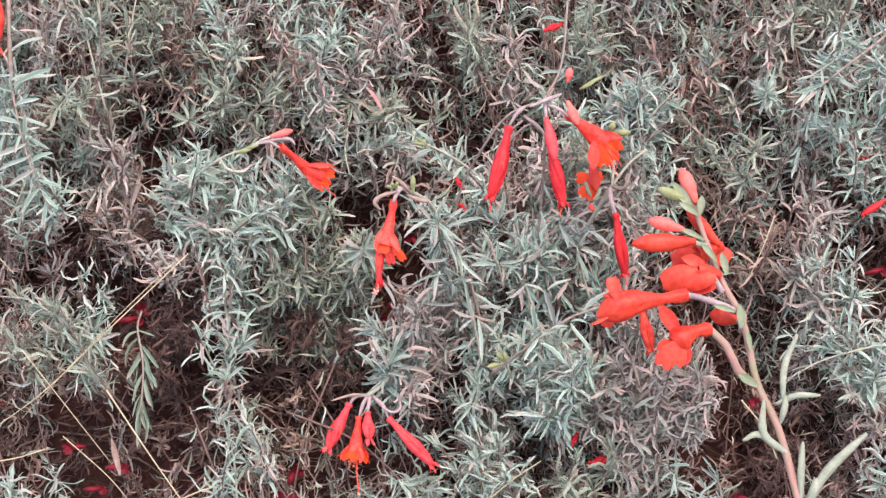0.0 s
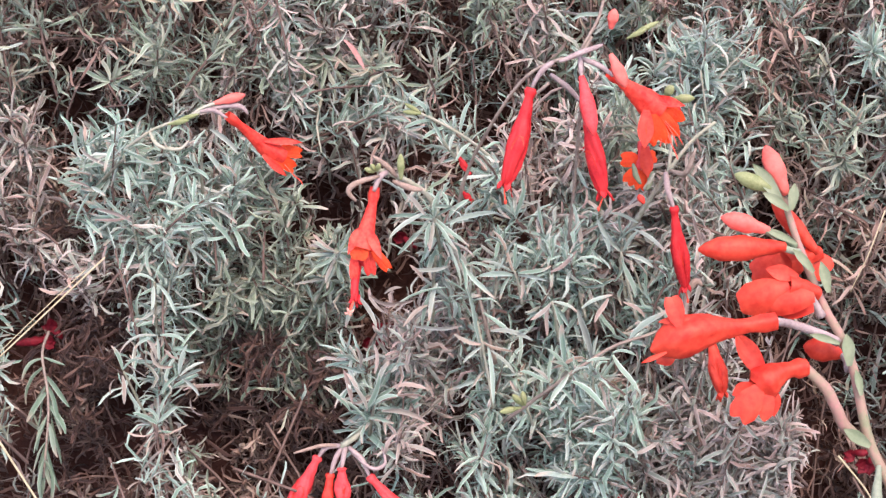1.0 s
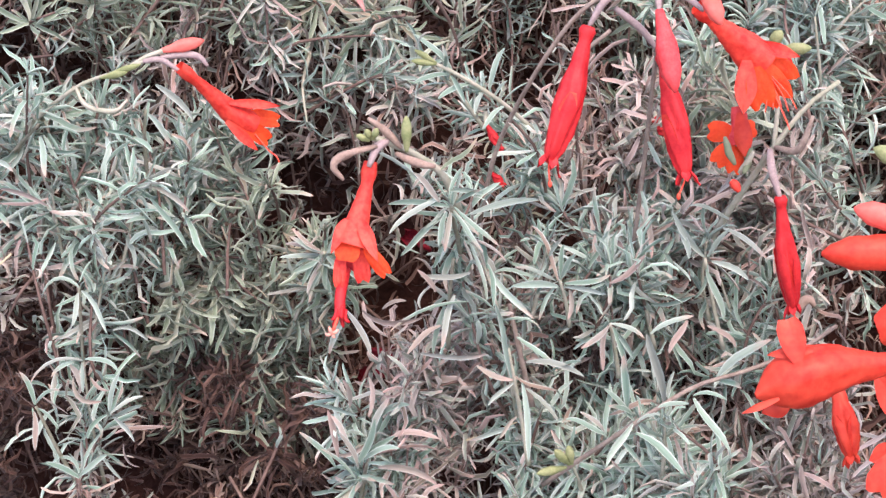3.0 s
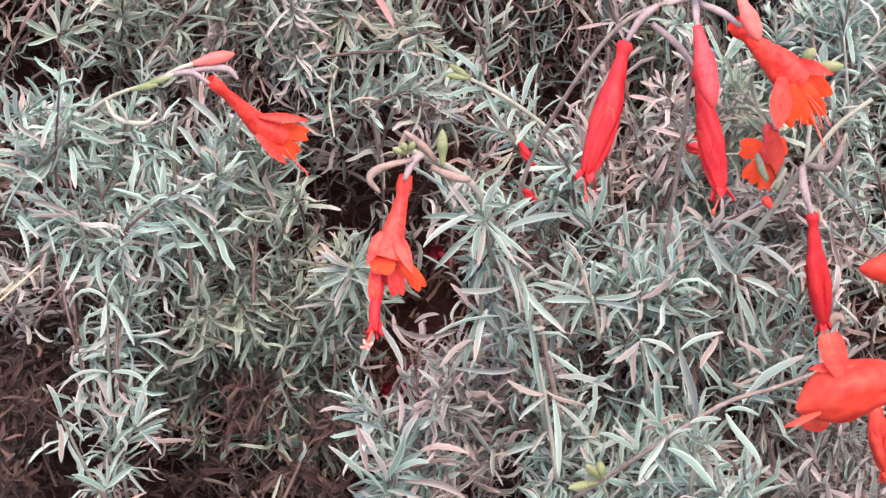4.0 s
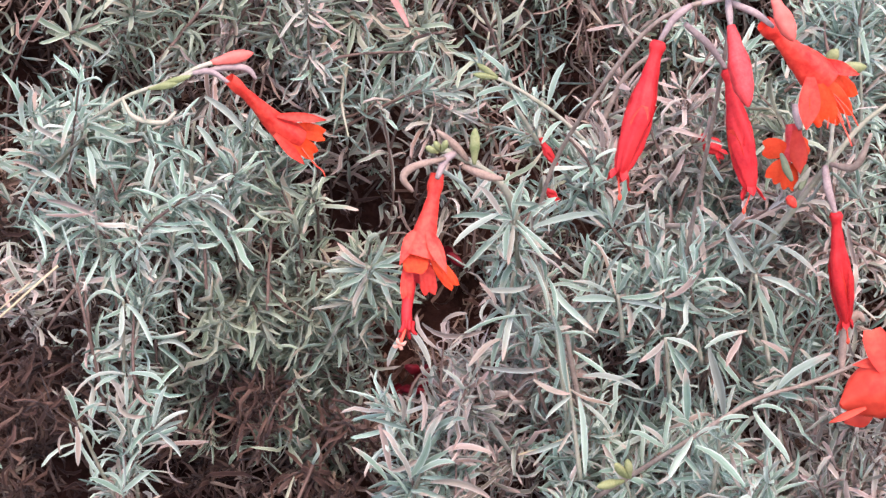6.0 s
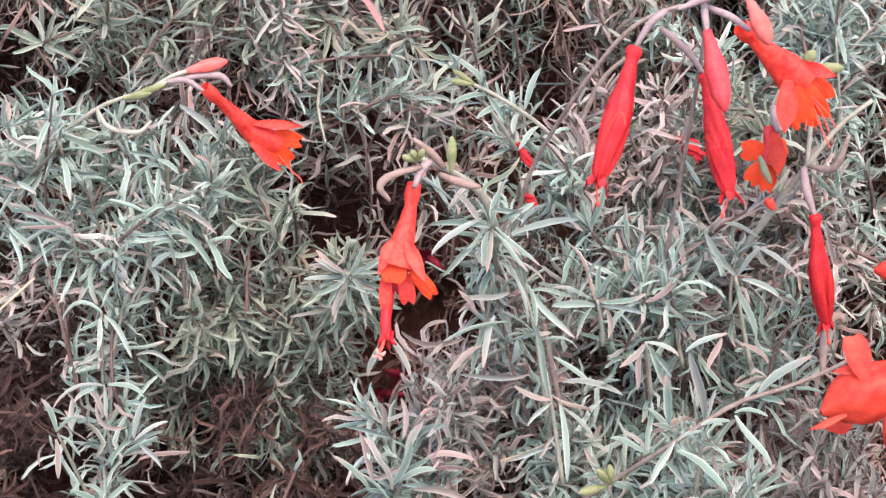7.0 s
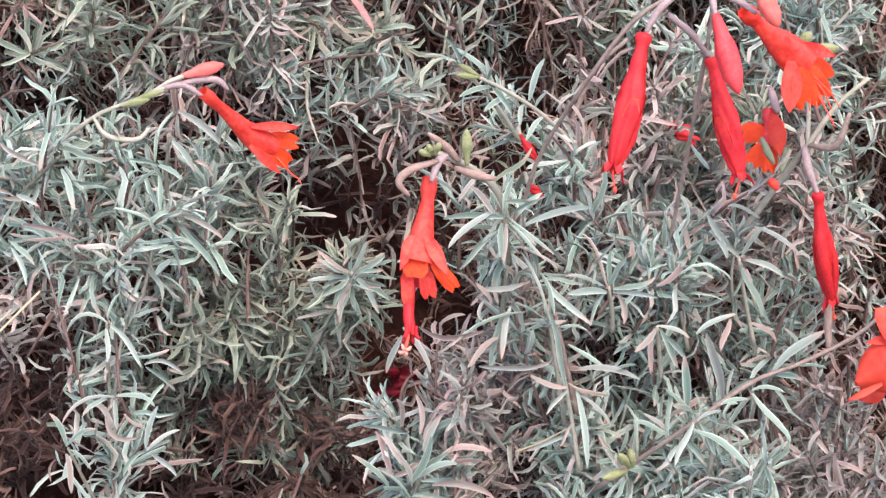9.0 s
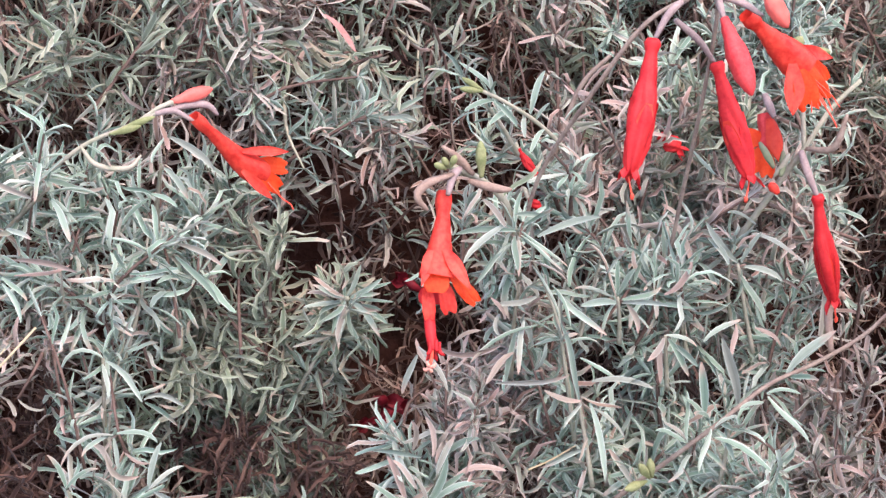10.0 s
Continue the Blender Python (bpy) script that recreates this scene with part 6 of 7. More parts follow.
petal(face, (0.0871, -0.0075, 0.3806), (0.0859, -0.0119, 0.3750), 0.0044, -0.3, -0.1, 0.15, orange_petal)
petal(face, (0.0888, -0.0038, 0.3837), (0.0925, -0.0025, 0.3837), 0.0050, -0.4, -0.1, 0.12, orange_petal)
petal(face, (0.0875, -0.0057, 0.3894), (0.0890, -0.0130, 0.3801), 0.0048, -0.4, -0.2, 0.0, coral, "sepal")
pod(slim, ((0.0834, -0.0097, 0.3843), (0.0841, -0.0139, 0.3822), (0.0857, -0.0150, 0.3792)), bract_green, 0.0008, "green seed pod")
pod(slim, ((0.0903, -0.0097, 0.3811), (0.0892, -0.0128, 0.3787), (0.0880, -0.0146, 0.3764)), bract_green, 0.0008, "green seed pod")
pod(slim, ((0.0849, -0.0148, 0.3745), (0.0861, -0.0155, 0.3736), (0.0869, -0.0166, 0.3722)), red_tube, 0.0010, "small red bud")
pod(slim, ((0.0958, -0.0107, 0.3820), (0.1009, -0.0173, 0.3846), (0.1039, -0.0167, 0.3936)), stem_brown, 0.0008)
pod(slim, ((0.0870, -0.0130, 0.3759), (0.0892, -0.0134, 0.3794), (0.0905, -0.0130, 0.3821)), stem_pale, 0.0006)
bud(slim, (0.0948, 0.0020, 0.4040), (0.0974, 0.0014, 0.4089), 0.5, bud_green, "grey-green bud")
bud(slim, (0.0969, 0.0016, 0.4034), (0.1049, -0.0009, 0.4050), 0.5, bud_green, "grey-green bud")
stalk(slim, ((0.0958, -0.0107, 0.3820), (0.0971, -0.0036, 0.3923), (0.0966, 0.0020, 0.4040)), stem_pale, "side_stem", (0.0007, 0.0005))

pod(slim, ((0.1018, -0.0285, 0.3293), (0.1029, -0.0217, 0.3380), (0.1063, -0.0190, 0.3415), (0.1084, -0.0200, 0.3401)), pod_tan, 0.0011, "hooked tan seed pod")

# the flower in the dark gap, with its bent seed pods
gap = thing("wildflower", (0.0157, -0.0164, 0.3662), "flowering stem with one open red flower and curled pods", "wildflower", "flowering stems")
stalk(gap, ((0.0157, -0.0164, 0.3662), (0.0119, -0.0187, 0.3781), (0.0054, -0.0223, 0.3859), (-0.0023, -0.0258, 0.3918), (-0.0071, -0.0278, 0.3944)), stem_pale, thick=(0.0011, 0.0008))
ovary(gap, ((-0.0016, -0.0258, 0.3918), (-0.0040, -0.0285, 0.3912), (-0.0060, -0.0317, 0.3877)), 0.0012)
skirt = trumpet(gap, ((-0.0059, -0.0270, 0.3865), (-0.0069, -0.0308, 0.3817), (-0.0085, -0.0349, 0.3764), (-0.0097, -0.0380, 0.3724), (-0.0105, -0.0399, 0.3699)), (0.0018, 0.0021, 0.0016, 0.0020, 0.0025, 0.0030, 0.0035, 0.0039, 0.0042, 0.0044), red_tube, "open red flower hanging mouth down")
petal(skirt, (-0.0113, -0.0384, 0.3767), (-0.0151, -0.0445, 0.3706), 0.0034, -0.05, 0.1, 0.0, red_tube, "sepal", widest=0.3)
petal(skirt, (-0.0082, -0.0384, 0.3768), (-0.0035, -0.0467, 0.3694), 0.0036, -0.05, 0.12, 0.0, red_tube, "sepal", widest=0.4)
petal(skirt, (-0.0104, -0.0396, 0.3736), (-0.0116, -0.0448, 0.3686), 0.0062, -0.1, 0.06, 0.01, orange_petal, wave=0.02)
petal(skirt, (-0.0130, -0.0403, 0.3695), (-0.0134, -0.0461, 0.3620), 0.0032, -0.2, 0.12, 0.08, red_tube, wave=0.05)
petal(skirt, (-0.0073, -0.0413, 0.3714), (-0.0013, -0.0461, 0.3653), 0.0038, -0.3, -0.1, 0.08, orange_petal, wave=0.05)
petal(skirt, (-0.0087, -0.0387, 0.3683), (-0.0076, -0.0437, 0.3618), 0.0042, -0.3, 0.14, 0.10, red_tube, wave=0.07)
petal(skirt, (-0.0113, -0.0355, 0.3658), (-0.0115, -0.0386, 0.3619), 0.0060, -0.1, 0.1, 0.15, red_wilted)
bundle = stalk(gap, ((-0.0123, -0.0399, 0.3635), (-0.0132, -0.0455, 0.3595), (-0.0132, -0.0499, 0.3555)), red_wilted, "stamen_column", (0.0015, 0.0013), 12, 16, "bundle of crimson stamens")
for k in range(5):
    a = k * 1.26
    tipward = Vector((-0.0132 + 0.0013 * math.cos(a), -0.0501 - 0.0006 * math.sin(a), 0.3553 + 0.0012 * math.sin(a)))
    bm = bmesh.new()
    sweep(bm, glide((tipward + Vector((0.0003, 0.0012, 0.002)), tipward, tipward + Vector((0.0012 * math.cos(a), -0.0006, -0.0008 + 0.0006 * math.sin(a)))), 5), [0.0004, 0.00045, 0.0006, 0.0005, 0.0002], 6)
    lay("anther", bm, red_wilted, bundle)
style = stalk(gap, ((-0.0133, -0.0490, 0.3567), (-0.0141, -0.0516, 0.3549), (-0.0150, -0.0530, 0.3531)), stamen_red, "style", (0.0004, 0.0004), 6, 8)
for k in range(4):
    a = k * 1.57 + 0.4
    knob = Vector((-0.0150, -0.0530, 0.3531))
    bm = bmesh.new()
    sweep(bm, glide((knob, knob + Vector((0.0011 * math.cos(a), -0.0004, 0.0011 * math.sin(a))), knob + Vector((0.0017 * math.cos(a), -0.0001, 0.0015 * math.sin(a) + 0.0005))), 5), [0.0004, 0.0005, 0.0005, 0.0004, 0.0002], 6)
    lay("stigma", bm, anther_pale, style)
bud(gap, (0.0032, -0.0281, 0.3899), (0.0033, -0.0263, 0.3989), 0.42, bud_green, "yellow-green pointed bud")
pod(gap, ((0.0018, -0.0258, 0.3898), (-0.0016, -0.0257, 0.3940), (-0.0062, -0.0257, 0.3980)), pod_tan, 0.0008, "pinkish brown seed pod")
pod(gap, ((-0.0040, -0.0292, 0.3920), (-0.0119, -0.0338, 0.3919), (-0.0143, -0.0352, 0.3896), (-0.0119, -0.0360, 0.3863)), pod_tan, 0.0008, "curled pinkish seed pod")
pod(gap, ((0.0004, -0.0265, 0.3886), (0.0060, -0.0295, 0.3875), (0.0104, -0.0299, 0.3868)), pod_tan, 0.0009, "curled tan seed pod")
pod(gap, ((-0.0034, -0.0281, 0.3918), (-0.0100, -0.0272, 0.3894), (-0.0135, -0.0274, 0.3870)), pod_tan, 0.0007, "pinkish brown seed pod")
for a, b in (((-0.0058, -0.0285, 0.3932), (-0.0089, -0.0296, 0.3953)), ((-0.0051, -0.0283, 0.3934), (-0.0067, -0.0289, 0.3965)), ((-0.0048, -0.0292, 0.3939), (-0.0037, -0.0297, 0.3972))):
    bud(gap, a, b, 0.27, bud_green, "small green bud")
hang_leaf(gap, (0.0104, -0.0201, 0.3797), Vector((0.0221, -0.0244, 0.3883)) - Vector((0.0104, -0.0201, 0.3797)), (0, -0.5, 0.85), 0.0145, True, 8)

# the flower that points sideways, on a grey-green stem
side = thing("wildflower", (-0.1127, 0.0306, 0.3635), "leaning grey-green stem with one open flower and a bud", "wildflower", "flowering stems")
stalk(side, ((-0.1127, 0.0306, 0.3635), (-0.1027, 0.0252, 0.3741), (-0.0899, 0.0240, 0.3841), (-0.0786, 0.0232, 0.3887), (-0.0701, 0.0238, 0.3918)), stem_pale, thick=(0.0007, 0.0005))
ovary(side, ((-0.0711, 0.0237, 0.3915), (-0.0663, 0.0239, 0.3919), (-0.0609, 0.0231, 0.3886)), 0.0009)
bell = trumpet(side, ((-0.0613, 0.0229, 0.3903), (-0.0553, 0.0257, 0.3825), (-0.0491, 0.0273, 0.3748), (-0.0431, 0.0281, 0.3693)), (0.0016, 0.0018, 0.0014, 0.0017, 0.0021, 0.0026, 0.0031, 0.0035, 0.0037, 0.0033), red_tube, "open orange-red trumpet flower pointing sideways")
petal(bell, (-0.0489, 0.0250, 0.3784), (-0.0354, 0.0300, 0.3751), 0.0030, -0.12, 0.16, 0.0, red_tube, "sepal")
petal(bell, (-0.0494, 0.0218, 0.3743), (-0.0414, 0.0222, 0.3650), 0.0034, -0.12, 0.14, 0.0, red_tube, "sepal")
petal(bell, (-0.0457, 0.0275, 0.3734), (-0.0359, 0.0302, 0.3704), 0.0052, -0.2, 0.12, 0.1, orange_petal, wave=0.03)
petal(bell, (-0.0455, 0.0250, 0.3718), (-0.0385, 0.0257, 0.3663), 0.0054, -0.25, 0.1, 0.1, orange_petal, wave=0.03)
stalk(bell, ((-0.0423, 0.0250, 0.3687), (-0.0388, 0.0241, 0.3642), (-0.0366, 0.0236, 0.3624), (-0.0358, 0.0230, 0.3608)), stamen_red, "style", (0.00022, 0.00018), 6, 10)
bud(side, (-0.0665, 0.0269, 0.3932), (-0.0552, 0.0311, 0.3944), 0.56)
stalk(side, ((-0.0756, 0.0237, 0.3896), (-0.0702, 0.0253, 0.3923), (-0.0662, 0.0269, 0.3932)), stem_pale, "side_stem", (0.0006, 0.0007))
pod(side, ((-0.0681, 0.0259, 0.3913), (-0.0614, 0.0282, 0.3915), (-0.0569, 0.0289, 0.3906), (-0.0544, 0.0285, 0.3878)), ovary_skin, 0.0008, "mauve seed pod")
bud(side, (-0.0832, 0.0224, 0.3873), (-0.0751, 0.0204, 0.3898), 0.3, bud_green, "yellow-green bud")
bud(side, (-0.0808, 0.0219, 0.3885), (-0.0713, 0.0214, 0.3917), 0.28, bud_green, "yellow-green bud")
pod(side, ((-0.0907, 0.0239, 0.3839), (-0.0872, 0.0195, 0.3803), (-0.0794, 0.0178, 0.3794), (-0.0756, 0.0194, 0.3821)), stem_pale, 0.0006)
for a, b in (((-0.1027, 0.0252, 0.3741), (-0.1110, 0.0187, 0.3790)), ((-0.1019, 0.0254, 0.3746), (-0.0911, 0.0154, 0.3733)), ((-0.1027, 0.0249, 0.3737), (-0.1025, 0.0122, 0.3677)), ((-0.1062, 0.0254, 0.3706), (-0.1163, 0.0184, 0.3723)), ((-0.0939, 0.0238, 0.3817), (-0.0998, 0.0196, 0.3845)), ((-0.0899, 0.0240, 0.3841), (-0.0835, 0.0178, 0.3854))):
    hang_leaf(side, a, Vector(b) - Vector(a), (0, -0.7, 0.7), (Vector(b) - Vector(a)).length * 1.15)

# the drooping cluster low on the bank
low = thing("wildflower", (0.0023, -0.0086, 0.2957), "drooping stem tip with a cluster of four red flowers", "wildflower", "flowering stems")
stalk(low, ((0.0023, -0.0086, 0.2957), (-0.0066, -0.0242, 0.2927), (-0.0162, -0.0340, 0.2877), (-0.0225, -0.0363, 0.2838)), stem_pale, thick=(0.0013, 0.0011))
for a, m, b in (((-0.0225, -0.0360, 0.2842), (-0.0276, -0.0378, 0.2850), (-0.0308, -0.0398, 0.2817)), ((-0.0220, -0.0363, 0.2837), (-0.0243, -0.0399, 0.2815), (-0.0264, -0.0429, 0.2762)), ((-0.0208, -0.0363, 0.2837), (-0.0214, -0.0404, 0.2825), (-0.0221, -0.0435, 0.2792)), ((-0.0197, -0.0363, 0.2837), (-0.0147, -0.0403, 0.2808), (-0.0121, -0.0434, 0.2753))):
    ovary(low, (a, m, b), 0.0011)
shut_flower(low, (-0.0307, -0.0395, 0.2822), (-0.0419, -0.0487, 0.2622), 0.74, material=rose_red)
open_flower(low, (-0.0264, -0.0426, 0.2767), (-0.0286, -0.0509, 0.2623), 0.85, 0.4, 34, (-0.0275, -0.0613, 0.2445))
shut_flower(low, (-0.0221, -0.0432, 0.2797), (-0.0219, -0.0498, 0.2682), 0.7, material=rose_red)
shut_flower(low, (-0.0124, -0.0432, 0.2758), (0.0087, -0.0535, 0.2540), 0.72, (0.0097, -0.0549, 0.2515), material=rose_red)
pod(low, ((-0.0225, -0.0360, 0.2842), (-0.0294, -0.0392, 0.2867), (-0.0393, -0.0421, 0.2857)), pod_tan, 0.0006)
pod(low, ((-0.0197, -0.0367, 0.2829), (-0.0114, -0.0434, 0.2794), (-0.0063, -0.0426, 0.2807), (-0.0073, -0.0379, 0.2850)), ovary_skin, 0.0006)
for k in range(16):
    a = Vector((0.0023, -0.0086, 0.2957)).lerp(Vector((-0.0196, -0.0353, 0.2854)), 0.15 + 0.05 * k)
    hang_leaf(low, a, (math.cos(k * 2.4) * 0.9 - 0.2, -0.45, math.sin(k * 2.4) * 0.9 - 0.2), (0, -0.8, 0.6), random.uniform(0.014, 0.021))

# the tall stem nearest the path, crowded with open flowers
tall = thing("wildflower", (0.1960, -0.1560, 0.0600), "tall pinkish green stem crowded with open orange-red flowers", "wildflower", "flowering stems")
stalk(tall, ((0.1960, -0.1560, 0.0600), (0.1746, -0.1448, 0.2614), (0.1689, -0.1271, 0.2875), (0.1643, -0.1154, 0.3040), (0.1603, -0.1078, 0.3154), (0.1529, -0.0981, 0.3294), (0.1490, -0.0856, 0.3472), (0.1453, -0.0796, 0.3564), (0.1406, -0.0740, 0.3637), (0.1372, -0.0674, 0.3704), (0.1341, -0.0609, 0.3772), (0.1312, -0.0551, 0.3846), (0.1285, -0.0488, 0.3927)), stem_pink, thick=(0.0021, 0.0011), count=48, seg=12)


# the largest flower, seen from the side
stalk(tall, ((0.1441, -0.0803, 0.3556), (0.1377, -0.0801, 0.3591), (0.1291, -0.0808, 0.3630), (0.1209, -0.0918, 0.3717)), ovary_skin, "flower_stalk", (0.0016, 0.0013), 10, 14, "downy grey-mauve flower stalk")
big = trumpet(tall, ((0.1212, -0.0917, 0.3718), (0.1080, -0.0937, 0.3709), (0.0981, -0.0950, 0.3708), (0.0895, -0.0966, 0.3687), (0.0816, -0.0987, 0.3661)), (0.0026, 0.0029, 0.0022, 0.0025, 0.0032, 0.0040, 0.0049, 0.0056, 0.0061, 0.0063, 0.0060, 0.0050, 0.0030, 0.0006), coral, "large open orange-red trumpet flower")
petal(big, (0.0901, -0.0984, 0.3746), (0.0880, -0.0930, 0.3826), 0.0058, -0.3, 0.10, 0.015, coral)
petal(big, (0.0937, -0.0959, 0.3762), (0.0838, -0.0962, 0.3752), 0.0026, -0.2, 0.1, 0.0, coral, "sepal")
petal(big, (0.0861, -0.1023, 0.3680), (0.0782, -0.1034, 0.3648), 0.0016, -0.15, 0.1, 0.0, coral, "sepal")
petal(big, (0.0897, -0.0963, 0.3643), (0.0836, -0.0976, 0.3608), 0.0060, -0.4, -0.12, 0.0, coral)
# a narrow flower hanging behind it
shut_flower(tall, (0.1041, -0.0731, 0.3534), (0.1071, -0.0845, 0.3388), 0.66, material=coral)
# the lower flower on its bent stalk
stalk(tall, ((0.1521, -0.0988, 0.3286), (0.1454, -0.0972, 0.3338), (0.1420, -0.0960, 0.3403), (0.1385, -0.0935, 0.3468), (0.1318, -0.0900, 0.3528)), stem_pink, "flower_stalk", (0.0021, 0.0017), 12, 18, "downy pinkish grey flower stalk")
second = trumpet(tall, ((0.1325, -0.0900, 0.3528), (0.1264, -0.0913, 0.3528), (0.1208, -0.0935, 0.3516), (0.1157, -0.0965, 0.3494)), (0.0027, 0.0031, 0.0024, 0.0029, 0.0040, 0.0052, 0.0054, 0.0034), coral, "open red trumpet flower on a bent stalk")
petal(second, (0.1183, -0.0943, 0.3522), (0.1098, -0.0860, 0.3645), 0.0068, -0.25, 0.16, 0.0, coral, "sepal")
petal(second, (0.1165, -0.0985, 0.3517), (0.1090, -0.1059, 0.3439), 0.0090, -0.4, -0.12, 0.12, coral)
petal(second, (0.1189, -0.0978, 0.3510), (0.1153, -0.1040, 0.3430), 0.0086, -0.3, -0.1, 0.2, coral)
petal(second, (0.1207, -0.0951, 0.3496), (0.1215, -0.1004, 0.3412), 0.0050, -0.2, 0.1, 0.0, coral, "sepal")
petal(second, (0.1152, -0.0958, 0.3503), (0.1081, -0.0976, 0.3480), 0.0052, -0.25, 0.1, 0.0, coral, "sepal")
# the flower with two round lobes close to the stem
stalk(tall, ((0.1390, -0.0759, 0.3628), (0.1361, -0.0748, 0.3675), (0.1334, -0.0728, 0.3717)), ovary_skin, "flower_stalk", (0.0015, 0.0012), 10, 10)
third = trumpet(tall, ((0.1381, -0.0714, 0.3686), (0.1327, -0.0721, 0.3709), (0.1275, -0.0725, 0.3721)), (0.0022, 0.0026, 0.0032, 0.0040, 0.0042), coral, "open orange-red flower with rounded petals")
petal(third, (0.1280, -0.0750, 0.3737), (0.1109, -0.0780, 0.3699), 0.0110, -0.75, -0.2, 0.03, coral)
petal(third, (0.1354, -0.0788, 0.3721), (0.1192, -0.0795, 0.3712), 0.0092, -0.7, -0.2, 0.03, coral)
petal(third, (0.1309, -0.0724, 0.3754), (0.1209, -0.0703, 0.3781), 0.0052, -0.3, 0.12, 0.0, coral, "sepal")
petal(third, (0.1357, -0.0776, 0.3672), (0.1237, -0.0765, 0.3653), 0.0060, -0.4, 0.1, 0.0, coral, "sepal")
# a flower behind it that opens to both sides of the stem
fourth = trumpet(tall, ((0.1418, -0.0527, 0.3730), (0.1355, -0.0549, 0.3719), (0.1301, -0.0568, 0.3710)), (0.0022, 0.0026, 0.0034, 0.0044, 0.0046), coral, "open red flower behind the stem")
petal(fourth, (0.1319, -0.0571, 0.3707), (0.1181, -0.0583, 0.3691), 0.0100, -0.5, -0.15, 0.05, coral)
petal(fourth, (0.1319, -0.0545, 0.3724), (0.1218, -0.0532, 0.3724), 0.0085, -0.4, -0.1, 0.1, coral)
petal(fourth, (0.1380, -0.0541, 0.3713), (0.1458, -0.0561, 0.3671), 0.0090, -0.5, -0.1, 0.05, coral)
petal(fourth, (0.1329, -0.0563, 0.3669), (0.1256, -0.0574, 0.3622), 0.0080, -0.4, -0.1, 0.05, coral)
# the round petals of one seen end-on under the bend
bud(tall, (0.1473, -0.0753, 0.3473), (0.1343, -0.0742, 0.3504), 1.16, coral, "round orange-red flower seen end-on")
stalk(tall, ((0.1470, -0.0842, 0.3474), (0.1476, -0.0792, 0.3472), (0.1467, -0.0762, 0.3479)), ovary_skin, "flower_stalk", (0.0012, 0.0011), 8, 8)
# closed flowers and buds at the top
stalk(tall, ((0.1329, -0.0613, 0.3783), (0.1296, -0.0626, 0.3799), (0.1262, -0.0626, 0.3814)), stem_green, "flower_stalk", (0.0012, 0.0012), 8, 8)
bud(tall, (0.1280, -0.0627, 0.3814), (0.0995, -0.0656, 0.3825), 1.28, coral, "long closed rose-red flower")
stalk(tall, ((0.1318, -0.0601, 0.3798), (0.1265, -0.0600, 0.3833), (0.1213, -0.0592, 0.3859)), bract_green, "flower_stalk", (0.0013, 0.0013), 8, 10)
bud(tall, (0.1231, -0.0594, 0.3856), (0.1073, -0.0583, 0.3903), 0.92, pink_bud, "downy pink bud")
bud(tall, (0.1404, -0.0555, 0.3743), (0.1258, -0.0456, 0.3887), 0.92, coral, "closed red flower")
bud(tall, (0.1296, -0.0497, 0.3932), (0.1229, -0.0414, 0.4071), 1.06, pink_bud, "downy pink bud")
bud(tall, (0.1256, -0.0506, 0.3953), (0.1122, -0.0497, 0.4013), 0.78, bud_green, "downy yellow-green bud")
for root, tip, width in (((0.1271, -0.0538, 0.3928), (0.1184, -0.0481, 0.4049), 0.0046), ((0.1296, -0.0554, 0.3907), (0.1210, -0.0541, 0.3973), 0.0034), ((0.1303, -0.0554, 0.3907), (0.1318, -0.0515, 0.3990), 0.0036), ((0.1270, -0.0500, 0.3928), (0.1287, -0.0408, 0.4045), 0.0030),
                         ((0.1366, -0.0688, 0.3752), (0.1300, -0.0655, 0.3826), 0.0030), ((0.1410, -0.0729, 0.3699), (0.1391, -0.0672, 0.3788), 0.0036), ((0.1313, -0.0620, 0.3822), (0.1208, -0.0613, 0.3880), 0.0026),
                         ((0.1439, -0.0830, 0.3570), (0.1337, -0.0834, 0.3613), 0.0026), ((0.1466, -0.0875, 0.3512), (0.1461, -0.0825, 0.3609), 0.0042), ((0.1502, -0.0925, 0.3432), (0.1489, -0.0880, 0.3506), 0.0026), ((0.1523, -0.1024, 0.3304), (0.1437, -0.1012, 0.3368), 0.0042)):
    petal(tall, root, tip, width, -0.35, 0.22, 0.0, bract_green, "bract")
# downy leaves low on the stem
for pts, width in ((((0.1642, -0.1028, 0.3218), (0.1651, -0.0950, 0.3350), (0.1715, -0.0862, 0.3463)), 0.0013), (((0.1607, -0.1034, 0.3211), (0.1695, -0.1044, 0.3263), (0.1799, -0.1045, 0.3261)), 0.0012), (((0.1662, -0.1163, 0.3028), (0.1546, -0.1136, 0.3128), (0.1554, -0.1037, 0.3239)), 0.0015),
                   (((0.1652, -0.1163, 0.3029), (0.1530, -0.1131, 0.3119), (0.1452, -0.1145, 0.3101)), 0.0012), (((0.1703, -0.1283, 0.2859), (0.1703, -0.1224, 0.2999), (0.1718, -0.1144, 0.3086)), 0.0013), (((0.1707, -0.1298, 0.2839), (0.1829, -0.1231, 0.3007), (0.1994, -0.1143, 0.3120)), 0.0018),
                   (((0.1721, -0.1306, 0.2830), (0.1752, -0.1285, 0.2921), (0.1772, -0.1249, 0.2967)), 0.0017), (((0.1622, -0.1086, 0.3144), (0.1640, -0.1073, 0.3210), (0.1650, -0.1035, 0.3258)), 0.0012)):
    pod(tall, pts, downy_green, width, "downy pale green leaf, rolled lengthwise")

